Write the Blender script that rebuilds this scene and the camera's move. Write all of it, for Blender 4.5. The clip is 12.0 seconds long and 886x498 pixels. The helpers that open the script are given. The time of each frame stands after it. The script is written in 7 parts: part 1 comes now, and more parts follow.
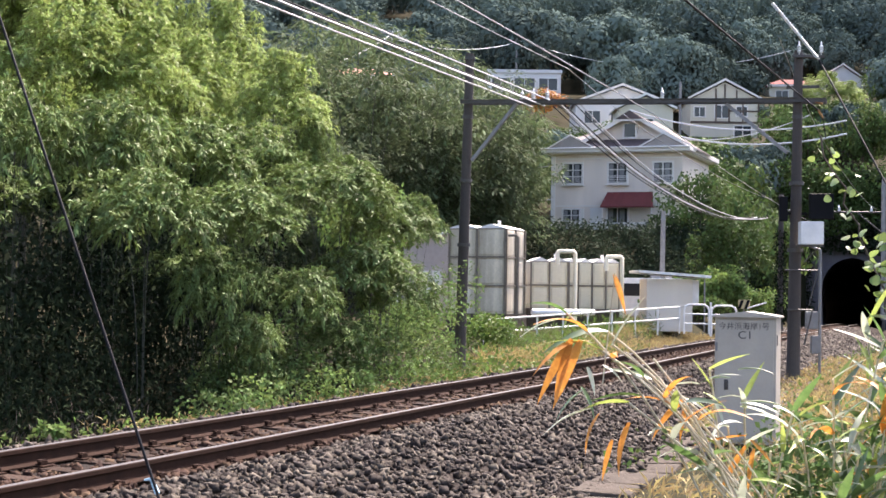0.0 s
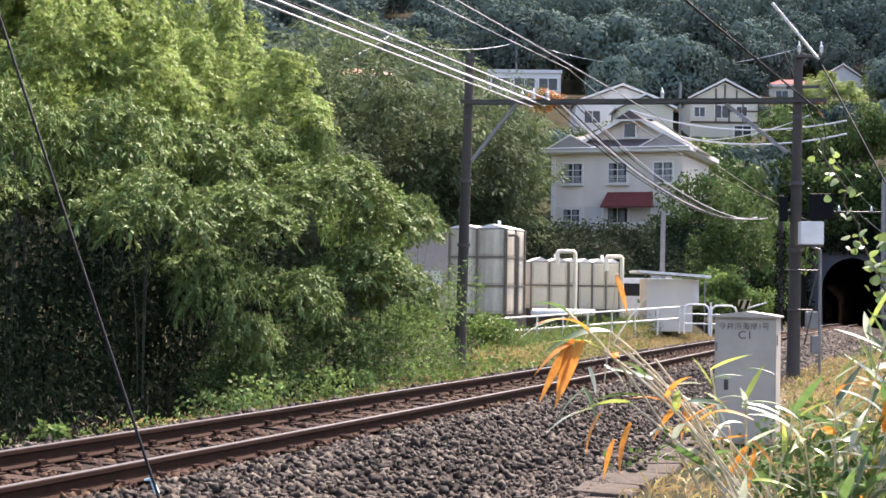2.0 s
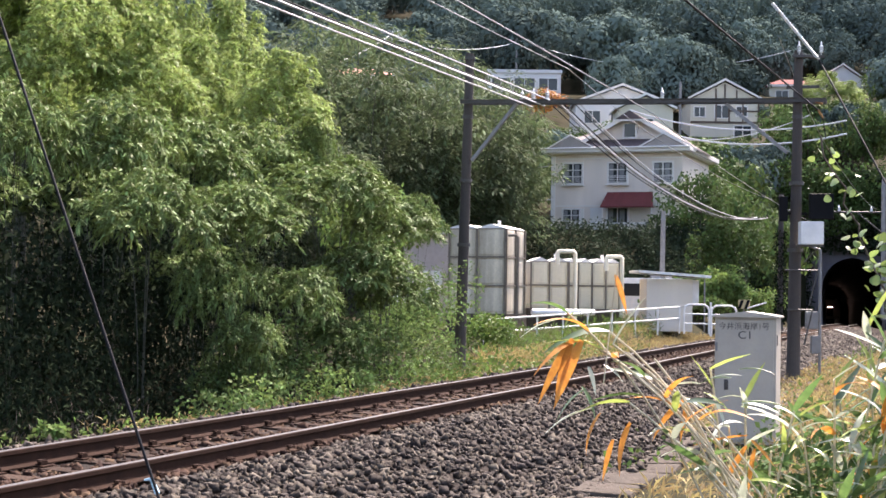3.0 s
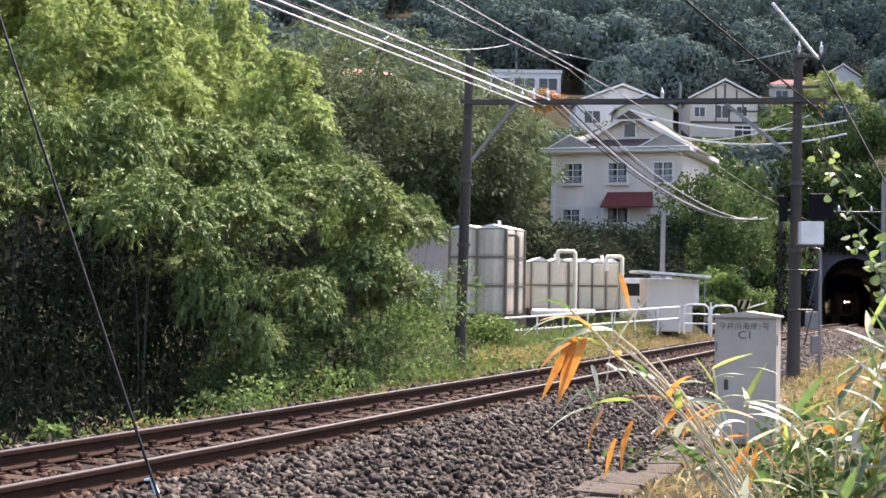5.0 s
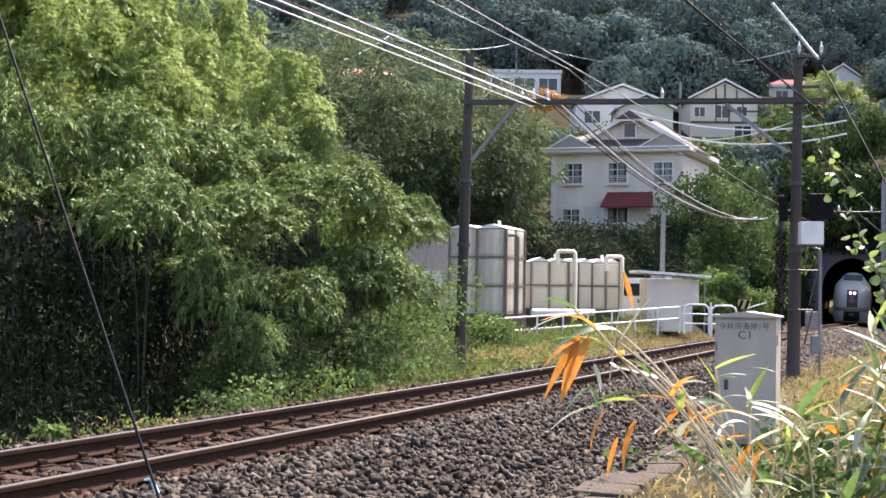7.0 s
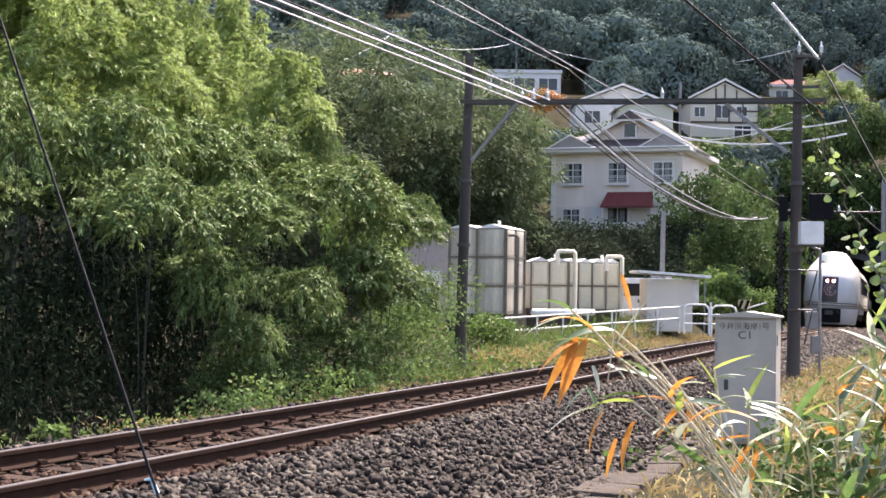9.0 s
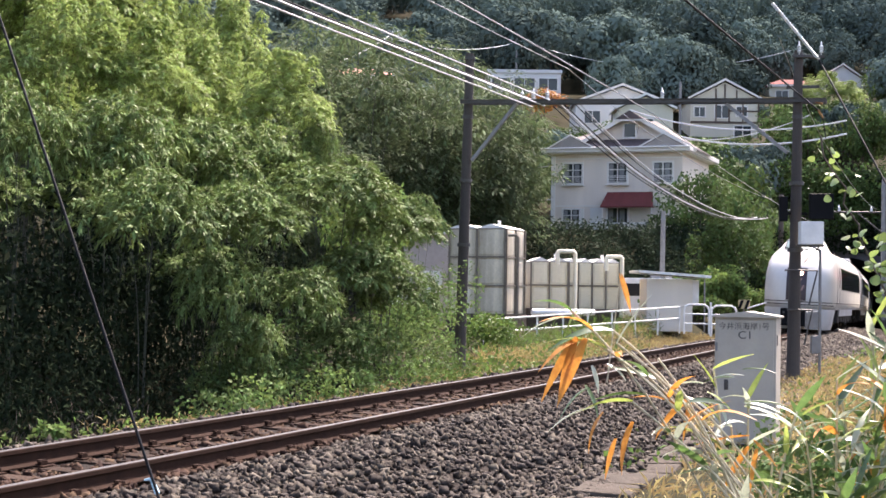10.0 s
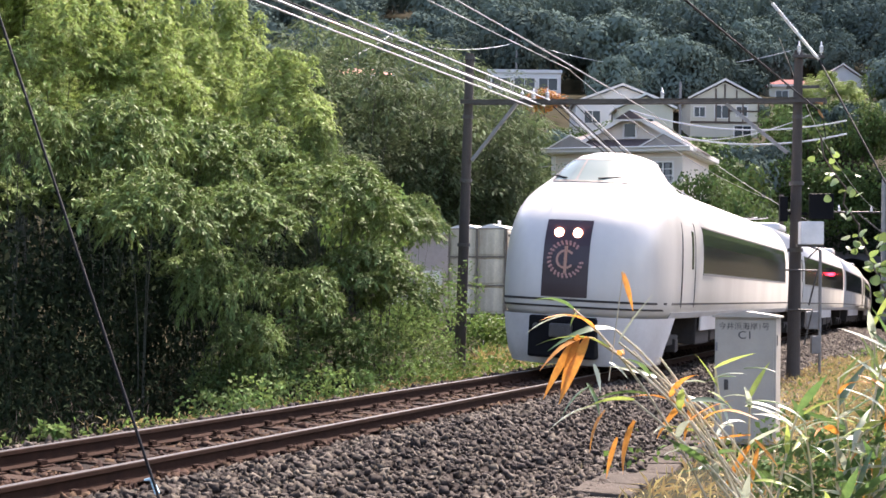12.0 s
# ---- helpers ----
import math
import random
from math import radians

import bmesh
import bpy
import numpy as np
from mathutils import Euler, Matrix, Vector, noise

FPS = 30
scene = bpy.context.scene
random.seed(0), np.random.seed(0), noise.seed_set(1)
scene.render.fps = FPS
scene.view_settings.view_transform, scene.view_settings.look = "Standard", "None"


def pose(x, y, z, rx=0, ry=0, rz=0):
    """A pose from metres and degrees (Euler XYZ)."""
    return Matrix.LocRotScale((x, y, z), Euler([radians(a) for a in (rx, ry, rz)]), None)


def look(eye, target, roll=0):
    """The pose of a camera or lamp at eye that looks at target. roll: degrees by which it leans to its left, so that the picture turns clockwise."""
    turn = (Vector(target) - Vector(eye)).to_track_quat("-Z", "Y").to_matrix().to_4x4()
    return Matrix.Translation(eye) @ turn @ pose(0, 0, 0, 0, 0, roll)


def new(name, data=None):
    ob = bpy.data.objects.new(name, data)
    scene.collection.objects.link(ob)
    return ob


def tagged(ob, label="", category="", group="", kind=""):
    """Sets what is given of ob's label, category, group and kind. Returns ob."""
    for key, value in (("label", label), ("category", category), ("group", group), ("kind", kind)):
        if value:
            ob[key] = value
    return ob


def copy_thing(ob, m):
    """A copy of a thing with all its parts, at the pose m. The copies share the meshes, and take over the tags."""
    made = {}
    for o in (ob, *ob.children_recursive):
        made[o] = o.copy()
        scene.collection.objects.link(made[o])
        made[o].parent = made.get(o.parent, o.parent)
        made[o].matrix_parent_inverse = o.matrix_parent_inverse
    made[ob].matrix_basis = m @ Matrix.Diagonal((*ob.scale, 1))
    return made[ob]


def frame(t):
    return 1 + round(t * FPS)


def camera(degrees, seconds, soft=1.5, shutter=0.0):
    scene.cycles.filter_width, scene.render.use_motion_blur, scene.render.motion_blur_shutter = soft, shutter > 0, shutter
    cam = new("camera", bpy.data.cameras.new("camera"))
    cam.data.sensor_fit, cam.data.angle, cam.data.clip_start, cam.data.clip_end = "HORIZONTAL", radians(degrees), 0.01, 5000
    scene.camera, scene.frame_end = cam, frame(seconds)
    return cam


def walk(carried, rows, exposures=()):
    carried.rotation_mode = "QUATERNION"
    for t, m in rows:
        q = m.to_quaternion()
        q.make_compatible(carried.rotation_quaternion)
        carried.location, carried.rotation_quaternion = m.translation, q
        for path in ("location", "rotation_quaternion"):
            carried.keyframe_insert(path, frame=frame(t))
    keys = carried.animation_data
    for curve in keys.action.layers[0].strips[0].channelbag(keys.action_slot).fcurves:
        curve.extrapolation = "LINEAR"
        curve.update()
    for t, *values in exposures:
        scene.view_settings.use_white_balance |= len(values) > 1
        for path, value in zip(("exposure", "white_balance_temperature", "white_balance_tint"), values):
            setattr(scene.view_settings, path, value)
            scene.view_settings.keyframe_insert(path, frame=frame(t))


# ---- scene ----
# ---- camera: on a tripod, it stands still ----
cam = camera(32.0, 12.0, soft=1.6)
EYE = pose(0, 0, 1.35, 91.64, 0, 0) @ pose(0, 0, 0, 0, 0, 0.8)
walk(cam, [(0.0, EYE), (12.0, EYE)], exposures=[(0.0, 1.89, 6700, 22), (5.0, 1.83, 6700, 22), (12.0, 1.80, 6700, 22)])

# ---- daylight ----
SUN_ELEVATION, SUN_AZIMUTH = 52.0, 61.0   # azimuth: degrees from +x towards +y
world = bpy.data.worlds.new("sky")
scene.world = world
world.use_nodes = True
wn = world.node_tree
sky = wn.nodes.new("ShaderNodeTexSky")
sky.sky_type = "NISHITA"
sky.sun_disc = False
sky.sun_elevation = radians(SUN_ELEVATION)
sky.sun_rotation = radians(90.0 - SUN_AZIMUTH)
sky.dust_density = 2.5
wn.links.new(sky.outputs[0], wn.nodes["Background"].inputs[0])
wn.nodes["Background"].inputs[1].default_value = 0.15
sun_data = bpy.data.lights.new("sun", "SUN")
sun_data.energy, sun_data.angle, sun_data.color = 4.5, radians(0.6), (1.0, 0.94, 0.84)
sun_lamp = new("sun", sun_data)
az, el = radians(SUN_AZIMUTH), radians(SUN_ELEVATION)
SUN_FROM = Vector((math.cos(az) * math.cos(el), math.sin(az) * math.cos(el), math.sin(el)))
sun_lamp.matrix_world = look(SUN_FROM * 300, (0, 0, 0))
# ---- materials ----
def mat(name, color, rough=0.6, metal=0.0, var=0.25, scale=6.0, fine=60.0, bump=0.15, second=None, amount=0.5,
        random_obj=0.0, island=0.0, translucent=0.0, spec=0.5, coat=0.0, streak=False):
    """A procedural surface: base colour with coarse and fine variation, an optional second colour in stains, bump."""
    m = bpy.data.materials.new(name)
    m.use_nodes = True
    nt, L = m.node_tree, m.node_tree.links
    b = nt.nodes["Principled BSDF"]
    b.inputs["Roughness"].default_value = rough
    b.inputs["Metallic"].default_value = metal
    b.inputs["Specular IOR Level"].default_value = spec
    b.inputs["Coat Weight"].default_value = coat
    tc = nt.nodes.new("ShaderNodeTexCoord")
    src = tc.outputs["Object"]
    if streak:
        mp = nt.nodes.new("ShaderNodeMapping")
        mp.inputs["Scale"].default_value = (1.0, 1.0, 0.12)
        L.new(src, mp.inputs[0])
        src2 = mp.outputs[0]
    else:
        src2 = src
    n1 = nt.nodes.new("ShaderNodeTexNoise")
    n1.inputs["Scale"].default_value, n1.inputs["Detail"].default_value = scale, 5
    L.new(src2, n1.inputs["Vector"])
    n2 = nt.nodes.new("ShaderNodeTexNoise")
    n2.inputs["Scale"].default_value, n2.inputs["Detail"].default_value = fine, 4
    L.new(src, n2.inputs["Vector"])
    ramp = nt.nodes.new("ShaderNodeValToRGB")
    ramp.color_ramp.elements[0].position, ramp.color_ramp.elements[1].position = 0.5 - 0.4 * amount, 0.5 + 0.4 * (1 - amount) + 0.05
    other = second or tuple(c * (1 - var) for c in color)
    ramp.color_ramp.elements[0].color = (*other, 1)
    ramp.color_ramp.elements[1].color = (*color, 1)
    L.new(n1.outputs[0], ramp.inputs[0])
    hsv = nt.nodes.new("ShaderNodeHueSaturation")
    L.new(ramp.outputs[0], hsv.inputs["Color"])
    mr = nt.nodes.new("ShaderNodeMapRange")
    mr.inputs[3].default_value, mr.inputs[4].default_value = 1 - var, 1 + var
    L.new(n2.outputs[0], mr.inputs[0])
    value = mr.outputs[0]
    for on, node, out in ((random_obj, "ShaderNodeObjectInfo", "Random"), (island, "ShaderNodeNewGeometry", "Random Per Island")):
        if on:
            g = nt.nodes.new(node)
            r = nt.nodes.new("ShaderNodeMapRange")
            r.inputs[3].default_value, r.inputs[4].default_value = 1 - on, 1 + on
            L.new(g.outputs[out], r.inputs[0])
            mul = nt.nodes.new("ShaderNodeMath")
            mul.operation = "MULTIPLY"
            L.new(value, mul.inputs[0])
            L.new(r.outputs[0], mul.inputs[1])
            value = mul.outputs[0]
            if island:
                hr = nt.nodes.new("ShaderNodeMapRange")
                hr.inputs[3].default_value, hr.inputs[4].default_value = 0.5 - 0.02, 0.5 + 0.02
                L.new(g.outputs[out], hr.inputs[0])
                L.new(hr.outputs[0], hsv.inputs["Hue"])
    L.new(value, hsv.inputs["Value"])
    L.new(hsv.outputs[0], b.inputs["Base Color"])
    if bump:
        bp = nt.nodes.new("ShaderNodeBump")
        bp.inputs["Strength"].default_value, bp.inputs["Distance"].default_value = bump, 0.02
        L.new(n2.outputs[0], bp.inputs["Height"])
        L.new(bp.outputs[0], b.inputs["Normal"])
    if translucent:
        tr = nt.nodes.new("ShaderNodeBsdfTranslucent")
        L.new(hsv.outputs[0], tr.inputs["Color"])
        mx = nt.nodes.new("ShaderNodeMixShader")
        mx.inputs[0].default_value = translucent
        L.new(b.outputs[0], mx.inputs[1])
        L.new(tr.outputs[0], mx.inputs[2])
        L.new(mx.outputs[0], nt.nodes["Material Output"].inputs[0])
    return m


def glow(name, color, strength):
    m = bpy.data.materials.new(name)
    m.use_nodes = True
    b = m.node_tree.nodes["Principled BSDF"]
    b.inputs["Base Color"].default_value = (*color, 1)
    b.inputs["Emission Color"].default_value = (*color, 1)
    b.inputs["Emission Strength"].default_value = strength
    return m


def glass_dark(name, color, rough=0.04, spec=0.8):
    m = bpy.data.materials.new(name)
    m.use_nodes = True
    b = m.node_tree.nodes["Principled BSDF"]
    b.inputs["Base Color"].default_value = (*color, 1)
    b.inputs["Roughness"].default_value = rough
    b.inputs["Specular IOR Level"].default_value = spec
    return m


M_SOIL = mat("soil", (0.040, 0.033, 0.019), 0.95, spec=0.03, var=0.4, scale=0.5, fine=14, bump=0.5, second=(0.020, 0.021, 0.010))
M_DRY = mat("dry_grass", (0.42, 0.31, 0.13), 0.9, var=0.35, scale=3, fine=40, island=0.3, translucent=0.25)
M_BALLAST = mat("ballast_bed", (0.036, 0.030, 0.026), 0.95, spec=0.04, var=0.5, scale=9, fine=22, bump=1.0, second=(0.025, 0.02, 0.017))
M_STONE = mat("ballast_stone", (0.073, 0.060, 0.048), 0.85, spec=0.16, var=0.3, scale=12, fine=70, bump=0.3, second=(0.030, 0.022, 0.017), island=0.65)
M_RUST = mat("rusty_rail_side", (0.034, 0.017, 0.011), 0.9, spec=0.08, var=0.4, scale=8, fine=90, bump=0.2, second=(0.021, 0.011, 0.007))
M_RAILTOP = mat("worn_steel", (0.095, 0.082, 0.072), 0.45, metal=0.25, spec=0.3, var=0.2, scale=4, fine=60, bump=0.03)
M_SLEEPER = mat("weathered_sleeper", (0.046, 0.031, 0.023), 0.95, spec=0.08, var=0.4, scale=5, fine=50, bump=0.5, second=(0.036, 0.024, 0.018), random_obj=0.25)
M_POLE = mat("dark_concrete_pole", (0.088, 0.075, 0.064), 0.9, spec=0.15, var=0.35, scale=3, fine=50, bump=0.25, second=(0.055, 0.047, 0.042), streak=True)
M_STEEL = mat("galvanised_steel", (0.23, 0.225, 0.22), 0.55, metal=0.3, var=0.25, scale=5, fine=60, bump=0.08)
M_STEELDARK = mat("dark_steel", (0.075, 0.068, 0.06), 0.6, metal=0.2, var=0.3, scale=5, fine=60, bump=0.1)
M_BLACK = mat("black_paint", (0.008, 0.008, 0.009), 0.6, spec=0.08, var=0.3, scale=5, fine=50, bump=0.05)
M_WIRE = mat("aged_copper_wire", (0.30, 0.30, 0.29), 0.35, metal=0.6, var=0.15, bump=0)
M_WIREDARK = mat("dark_cable", (0.014, 0.014, 0.015), 0.7, spec=0.12, var=0.2, bump=0)
M_CABLE = mat("grey_cable_sheath", (0.62, 0.62, 0.62), 0.35, var=0.15, bump=0)
M_CERAMIC = mat("insulator_porcelain", (0.75, 0.75, 0.72), 0.2, var=0.08, bump=0)
M_BOX = mat("grey_painted_cabinet", (0.43, 0.385, 0.315), 0.6, var=0.07, scale=3, fine=40, bump=0.04, second=(0.36, 0.32, 0.26))
M_WHITE = mat("white_paint", (0.82, 0.79, 0.74), 0.45, var=0.07, scale=3, fine=30, bump=0.04, second=(0.62, 0.61, 0.57))
M_TANK = mat("stained_tank_panel", (0.68, 0.60, 0.44), 0.65, var=0.25, scale=2.2, fine=18, bump=0.1, second=(0.22, 0.18, 0.12), amount=0.55, streak=True)
M_TANKC = mat("cream_tank_panel", (0.88, 0.79, 0.58), 0.55, var=0.1, scale=1.5, fine=14, bump=0.05, second=(0.62, 0.57, 0.42), amount=0.35, streak=True)
M_TANKFR = mat("tank_bracing", (0.20, 0.165, 0.12), 0.7, var=0.4, scale=6, fine=40, bump=0.1)
M_CONC = mat("weathered_concrete", (0.085, 0.070, 0.056), 0.95, spec=0.1, var=0.4, scale=4, fine=30, bump=0.9, second=(0.05, 0.042, 0.033))
M_HOUSE = mat("pale_render", (0.76, 0.66, 0.56), 0.85, var=0.08, scale=1, fine=25, bump=0.1, second=(0.62, 0.54, 0.46), streak=True)
M_HOUSEW = mat("white_render", (0.62, 0.60, 0.57), 0.8, var=0.08, scale=1, fine=25, bump=0.1, second=(0.62, 0.6, 0.56))
M_HOUSEC = mat("cream_render", (0.58, 0.53, 0.41), 0.8, var=0.08, scale=1, fine=25, bump=0.1)
M_ROOF = mat("grey_slate", (0.11, 0.098, 0.09), 0.85, spec=0.1, var=0.25, scale=1.2, fine=20, bump=0.4, second=(0.085, 0.072, 0.066))
M_SHINGLE = mat("grey_brown_shingle", (0.36, 0.32, 0.285), 0.85, spec=0.1, var=0.2, scale=2.0, fine=14, bump=0.4)
M_ROOFD = mat("dark_slate", (0.10, 0.07, 0.065), 0.75, var=0.3, scale=1.2, fine=20, bump=0.4)
M_ROOFR = mat("red_tin", (0.20, 0.055, 0.050), 0.85, spec=0.1, var=0.25, scale=1.5, fine=20, bump=0.1, second=(0.15, 0.05, 0.045))
M_TILE = mat("terracotta_tile", (0.50, 0.22, 0.15), 0.8, var=0.3, scale=2, fine=12, bump=0.5)
M_TRIM = mat("cream_trim", (0.72, 0.68, 0.62), 0.6, var=0.06, bump=0.03)
M_TIMBER = mat("dark_timber", (0.10, 0.065, 0.045), 0.7, var=0.3, bump=0.1)
M_GLASS = glass_dark("window_glass", (0.025, 0.03, 0.034), 0.06, 0.4)
M_CURTAIN = mat("net_curtain", (0.22, 0.22, 0.22), 0.9, var=0.2, scale=8, fine=40, bump=0.05)
M_TRAIN = mat("white_train_paint", (0.61, 0.585, 0.53), 0.38, var=0.04, scale=0.8, fine=8, bump=0.0, second=(0.47, 0.445, 0.40), amount=0.42, coat=0.2, streak=True)
M_TRAINDIRT = mat("grimy_white_train_paint", (0.64, 0.63, 0.61), 0.5, var=0.1, scale=1.2, fine=14, bump=0.02, second=(0.48, 0.46, 0.43))
M_MAROON = mat("maroon_panel", (0.026, 0.009, 0.012), 0.35, var=0.12, bump=0)
M_CREST = mat("crest_pink", (0.44, 0.23, 0.20), 0.5, var=0.1, bump=0)
M_GOLD = mat("crest_gold", (0.46, 0.24, 0.17), 0.4, var=0.1, bump=0)
M_UNDER = mat("underframe_grime", (0.035, 0.03, 0.027), 0.8, var=0.4, scale=6, fine=30, bump=0.2)
M_LAMP = glow("headlight_glow", (1.0, 0.78, 0.62), 40.0)
# lamp bowl, no source itself: the headlight's orange halo painted as emission
M_HALO = glow("headlight_halo_glow", (1.0, 0.36, 0.16), 1.6)
M_TAIL = glow("red_signal_lamp", (1.0, 0.03, 0.06), 9.0)
M_TGLASS = glass_dark("train_window_glass", (0.02, 0.024, 0.024), 0.06)
M_WSCREEN = glass_dark("windscreen_glass", (0.075, 0.125, 0.115), 0.2, 0.2)
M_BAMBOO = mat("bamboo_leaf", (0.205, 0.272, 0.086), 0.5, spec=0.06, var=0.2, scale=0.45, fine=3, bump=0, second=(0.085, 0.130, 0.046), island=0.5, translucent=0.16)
# yellow-green leaf, brightened to put sunlight on the tall clumps into its colour
M_BAMBOO_LIT = mat("bamboo_leaf_sunlit", (0.305, 0.380, 0.118), 0.5, spec=0.1, var=0.2, scale=0.45, fine=3, bump=0, second=(0.170, 0.235, 0.075), island=0.5, translucent=0.38)
M_TALL = mat("tall_bamboo_leaf", (0.112, 0.148, 0.068), 0.7, spec=0.06, var=0.2, scale=0.3, fine=2, bump=0, second=(0.062, 0.088, 0.042), island=0.3, random_obj=0.3, translucent=0.28)
M_CULM = mat("bamboo_culm", (0.030, 0.034, 0.018), 0.6, var=0.3, scale=2, fine=20, bump=0.05)
M_LEAF = mat("broad_leaf", (0.10, 0.14, 0.045), 0.7, spec=0.1, var=0.2, scale=0.3, fine=2, bump=0, second=(0.05, 0.088, 0.026), island=0.35, random_obj=0.25, translucent=0.25)
# near black, so the undergrowth carries the grove's shade; pole ivy shares it
M_LEAFDARK = mat("near_black_leaf", (0.020, 0.028, 0.014), 0.95, spec=0.02, var=0.25, scale=0.5, fine=2, bump=0, second=(0.010, 0.015, 0.008), island=0.35, random_obj=0.25, translucent=0.1)
# evergreen leaf paled and blued: the distance's haze is put into its colour
M_HILL = mat("hazed_hillside_leaf", (0.112, 0.148, 0.116), 0.95, spec=0.0, var=0.15, scale=0.06, fine=0.5, bump=0, second=(0.070, 0.096, 0.086), island=0.05, random_obj=0.5, translucent=0.05)
M_HEDGE = mat("hedge_leaf", (0.044, 0.060, 0.034), 0.8, spec=0.05, var=0.25, scale=0.6, fine=3, bump=0, second=(0.026, 0.040, 0.022), island=0.3, translucent=0.2)
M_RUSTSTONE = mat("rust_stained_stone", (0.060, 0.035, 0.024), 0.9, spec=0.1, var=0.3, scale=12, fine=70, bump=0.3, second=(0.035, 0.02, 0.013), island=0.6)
M_PALELEAF = mat("pale_creeper_leaf", (0.17, 0.24, 0.065), 0.6, spec=0.08, var=0.2, scale=0.8, fine=4, bump=0, second=(0.10, 0.16, 0.05), island=0.4, translucent=0.35)
M_LEAFORANGE = mat("orange_autumn_leaf", (0.42, 0.17, 0.035), 0.6, var=0.2, bump=0, island=0.3, translucent=0.3)
M_WEED = mat("verge_weed", (0.13, 0.19, 0.045), 0.6, spec=0.12, var=0.2, scale=0.8, fine=4, bump=0, second=(0.075, 0.12, 0.03), island=0.4, translucent=0.35)
M_SASA = mat("bamboo_grass_leaf", (0.10, 0.165, 0.05), 0.28, spec=0.9, var=0.15, scale=5, fine=20, bump=0, second=(0.055, 0.11, 0.03), random_obj=0.3, translucent=0.4)
M_SASAY = mat("yellow_green_leaf", (0.30, 0.37, 0.09), 0.4, spec=0.25, var=0.15, scale=5, fine=20, bump=0, random_obj=0.2, translucent=0.4)
M_SASAD = mat("withered_orange_leaf", (0.66, 0.30, 0.055), 0.5, var=0.2, scale=8, fine=25, bump=0, second=(0.5, 0.19, 0.035), random_obj=0.15, translucent=0.4)
# pale base colour stands for sun glare on the grass leaves
M_SASAP = mat("glare_bamboo_grass_leaf", (0.40, 0.44, 0.33), 0.28, spec=0.9, var=0.15, scale=5, fine=20, bump=0, random_obj=0.3, translucent=0.3)
M_STRAW = mat("straw_stem", (0.58, 0.50, 0.34), 0.6, var=0.2, scale=9, fine=40, bump=0, random_obj=0.2)
M_BARK = mat("bark", (0.10, 0.075, 0.055), 0.9, var=0.35, scale=4, fine=25, bump=0.5)


# ---- building helpers ----
def box(bm, x0, x1, y0, y1, z0, z1, bevel=0.0, m=None):
    r = bmesh.ops.create_cube(bm, size=1.0)
    vs = r["verts"]
    for v in vs:
        v.co = Vector((x0 + (v.co.x + 0.5) * (x1 - x0), y0 + (v.co.y + 0.5) * (y1 - y0), z0 + (v.co.z + 0.5) * (z1 - z0)))
    if m is not None:
        bmesh.ops.transform(bm, matrix=m, verts=vs)
    if bevel:
        es = list({e for v in vs for e in v.link_edges})
        bmesh.ops.bevel(bm, geom=es, offset=bevel, segments=2, affect="EDGES", profile=0.6)


def rod(bm, a, b, r0, r1=None, n=10):
    """A round bar from a to b."""
    a, b = Vector(a), Vector(b)
    d = b - a
    q = d.to_track_quat("Z", "Y").to_matrix().to_4x4()
    bmesh.ops.create_cone(bm, cap_ends=True, segments=n, radius1=r0, radius2=r0 if r1 is None else r1, depth=d.length,
                          matrix=Matrix.Translation((a + b) / 2) @ q)


def prism(bm, outline, y0, y1, m=None):
    """An outline of (x, z) drawn out from y0 to y1."""
    a = [bm.verts.new((x, y0, z)) for x, z in outline]
    b = [bm.verts.new((x, y1, z)) for x, z in outline]
    n = len(outline)
    bm.faces.new(a)
    bm.faces.new(b[::-1])
    for i in range(n):
        bm.faces.new((a[i], b[i], b[(i + 1) % n], a[(i + 1) % n]))
    if m is not None:
        bmesh.ops.transform(bm, matrix=m, verts=a + b)


def mesh_of(bm, name, smooth=False):
    bmesh.ops.recalc_face_normals(bm, faces=bm.faces[:])
    me = bpy.data.meshes.new(name)
    bm.to_mesh(me)
    bm.free()
    if smooth:
        for p in me.polygons:
            p.use_smooth = True
    return me


def thing(name, x, y, z, label, category, group="", rz=0.0, kind=""):
    ob = new(name)
    ob.matrix_basis = pose(x, y, z, 0, 0, rz)
    ob.empty_display_size = 0.2
    return tagged(ob, label, category, group, kind)


def part(name, bm, material, parent, label="", smooth=False):
    me = mesh_of(bm, name, smooth)
    me.materials.append(material)
    ob = new(name, me)
    ob.parent = parent
    return tagged(ob, label)


def solo(name, bm, material, label, category, group="", smooth=False, kind=""):
    me = mesh_of(bm, name, smooth)
    me.materials.append(material)
    return tagged(new(name, me), label, category, group, kind)


def raw(name, verts, faces, material, smooth=False):
    me = bpy.data.meshes.new(name)
    me.from_pydata([tuple(v) for v in verts], [], faces)
    me.materials.append(material)
    if smooth:
        me.polygons.foreach_set("use_smooth", [True] * len(me.polygons))
    return me


def quads(name, v, material):
    """A mesh of loose quads from an array of corners (n, 4, 3)."""
    n = len(v)
    me = bpy.data.meshes.new(name)
    me.vertices.add(n * 4)
    me.vertices.foreach_set("co", v.reshape(-1).astype(np.float32))
    me.loops.add(n * 4)
    me.loops.foreach_set("vertex_index", np.arange(n * 4, dtype=np.int32))
    me.polygons.add(n)
    me.polygons.foreach_set("loop_start", np.arange(0, n * 4, 4, dtype=np.int32))
    me.update(calc_edges=True)
    me.validate()
    me.materials.append(material)
    return me


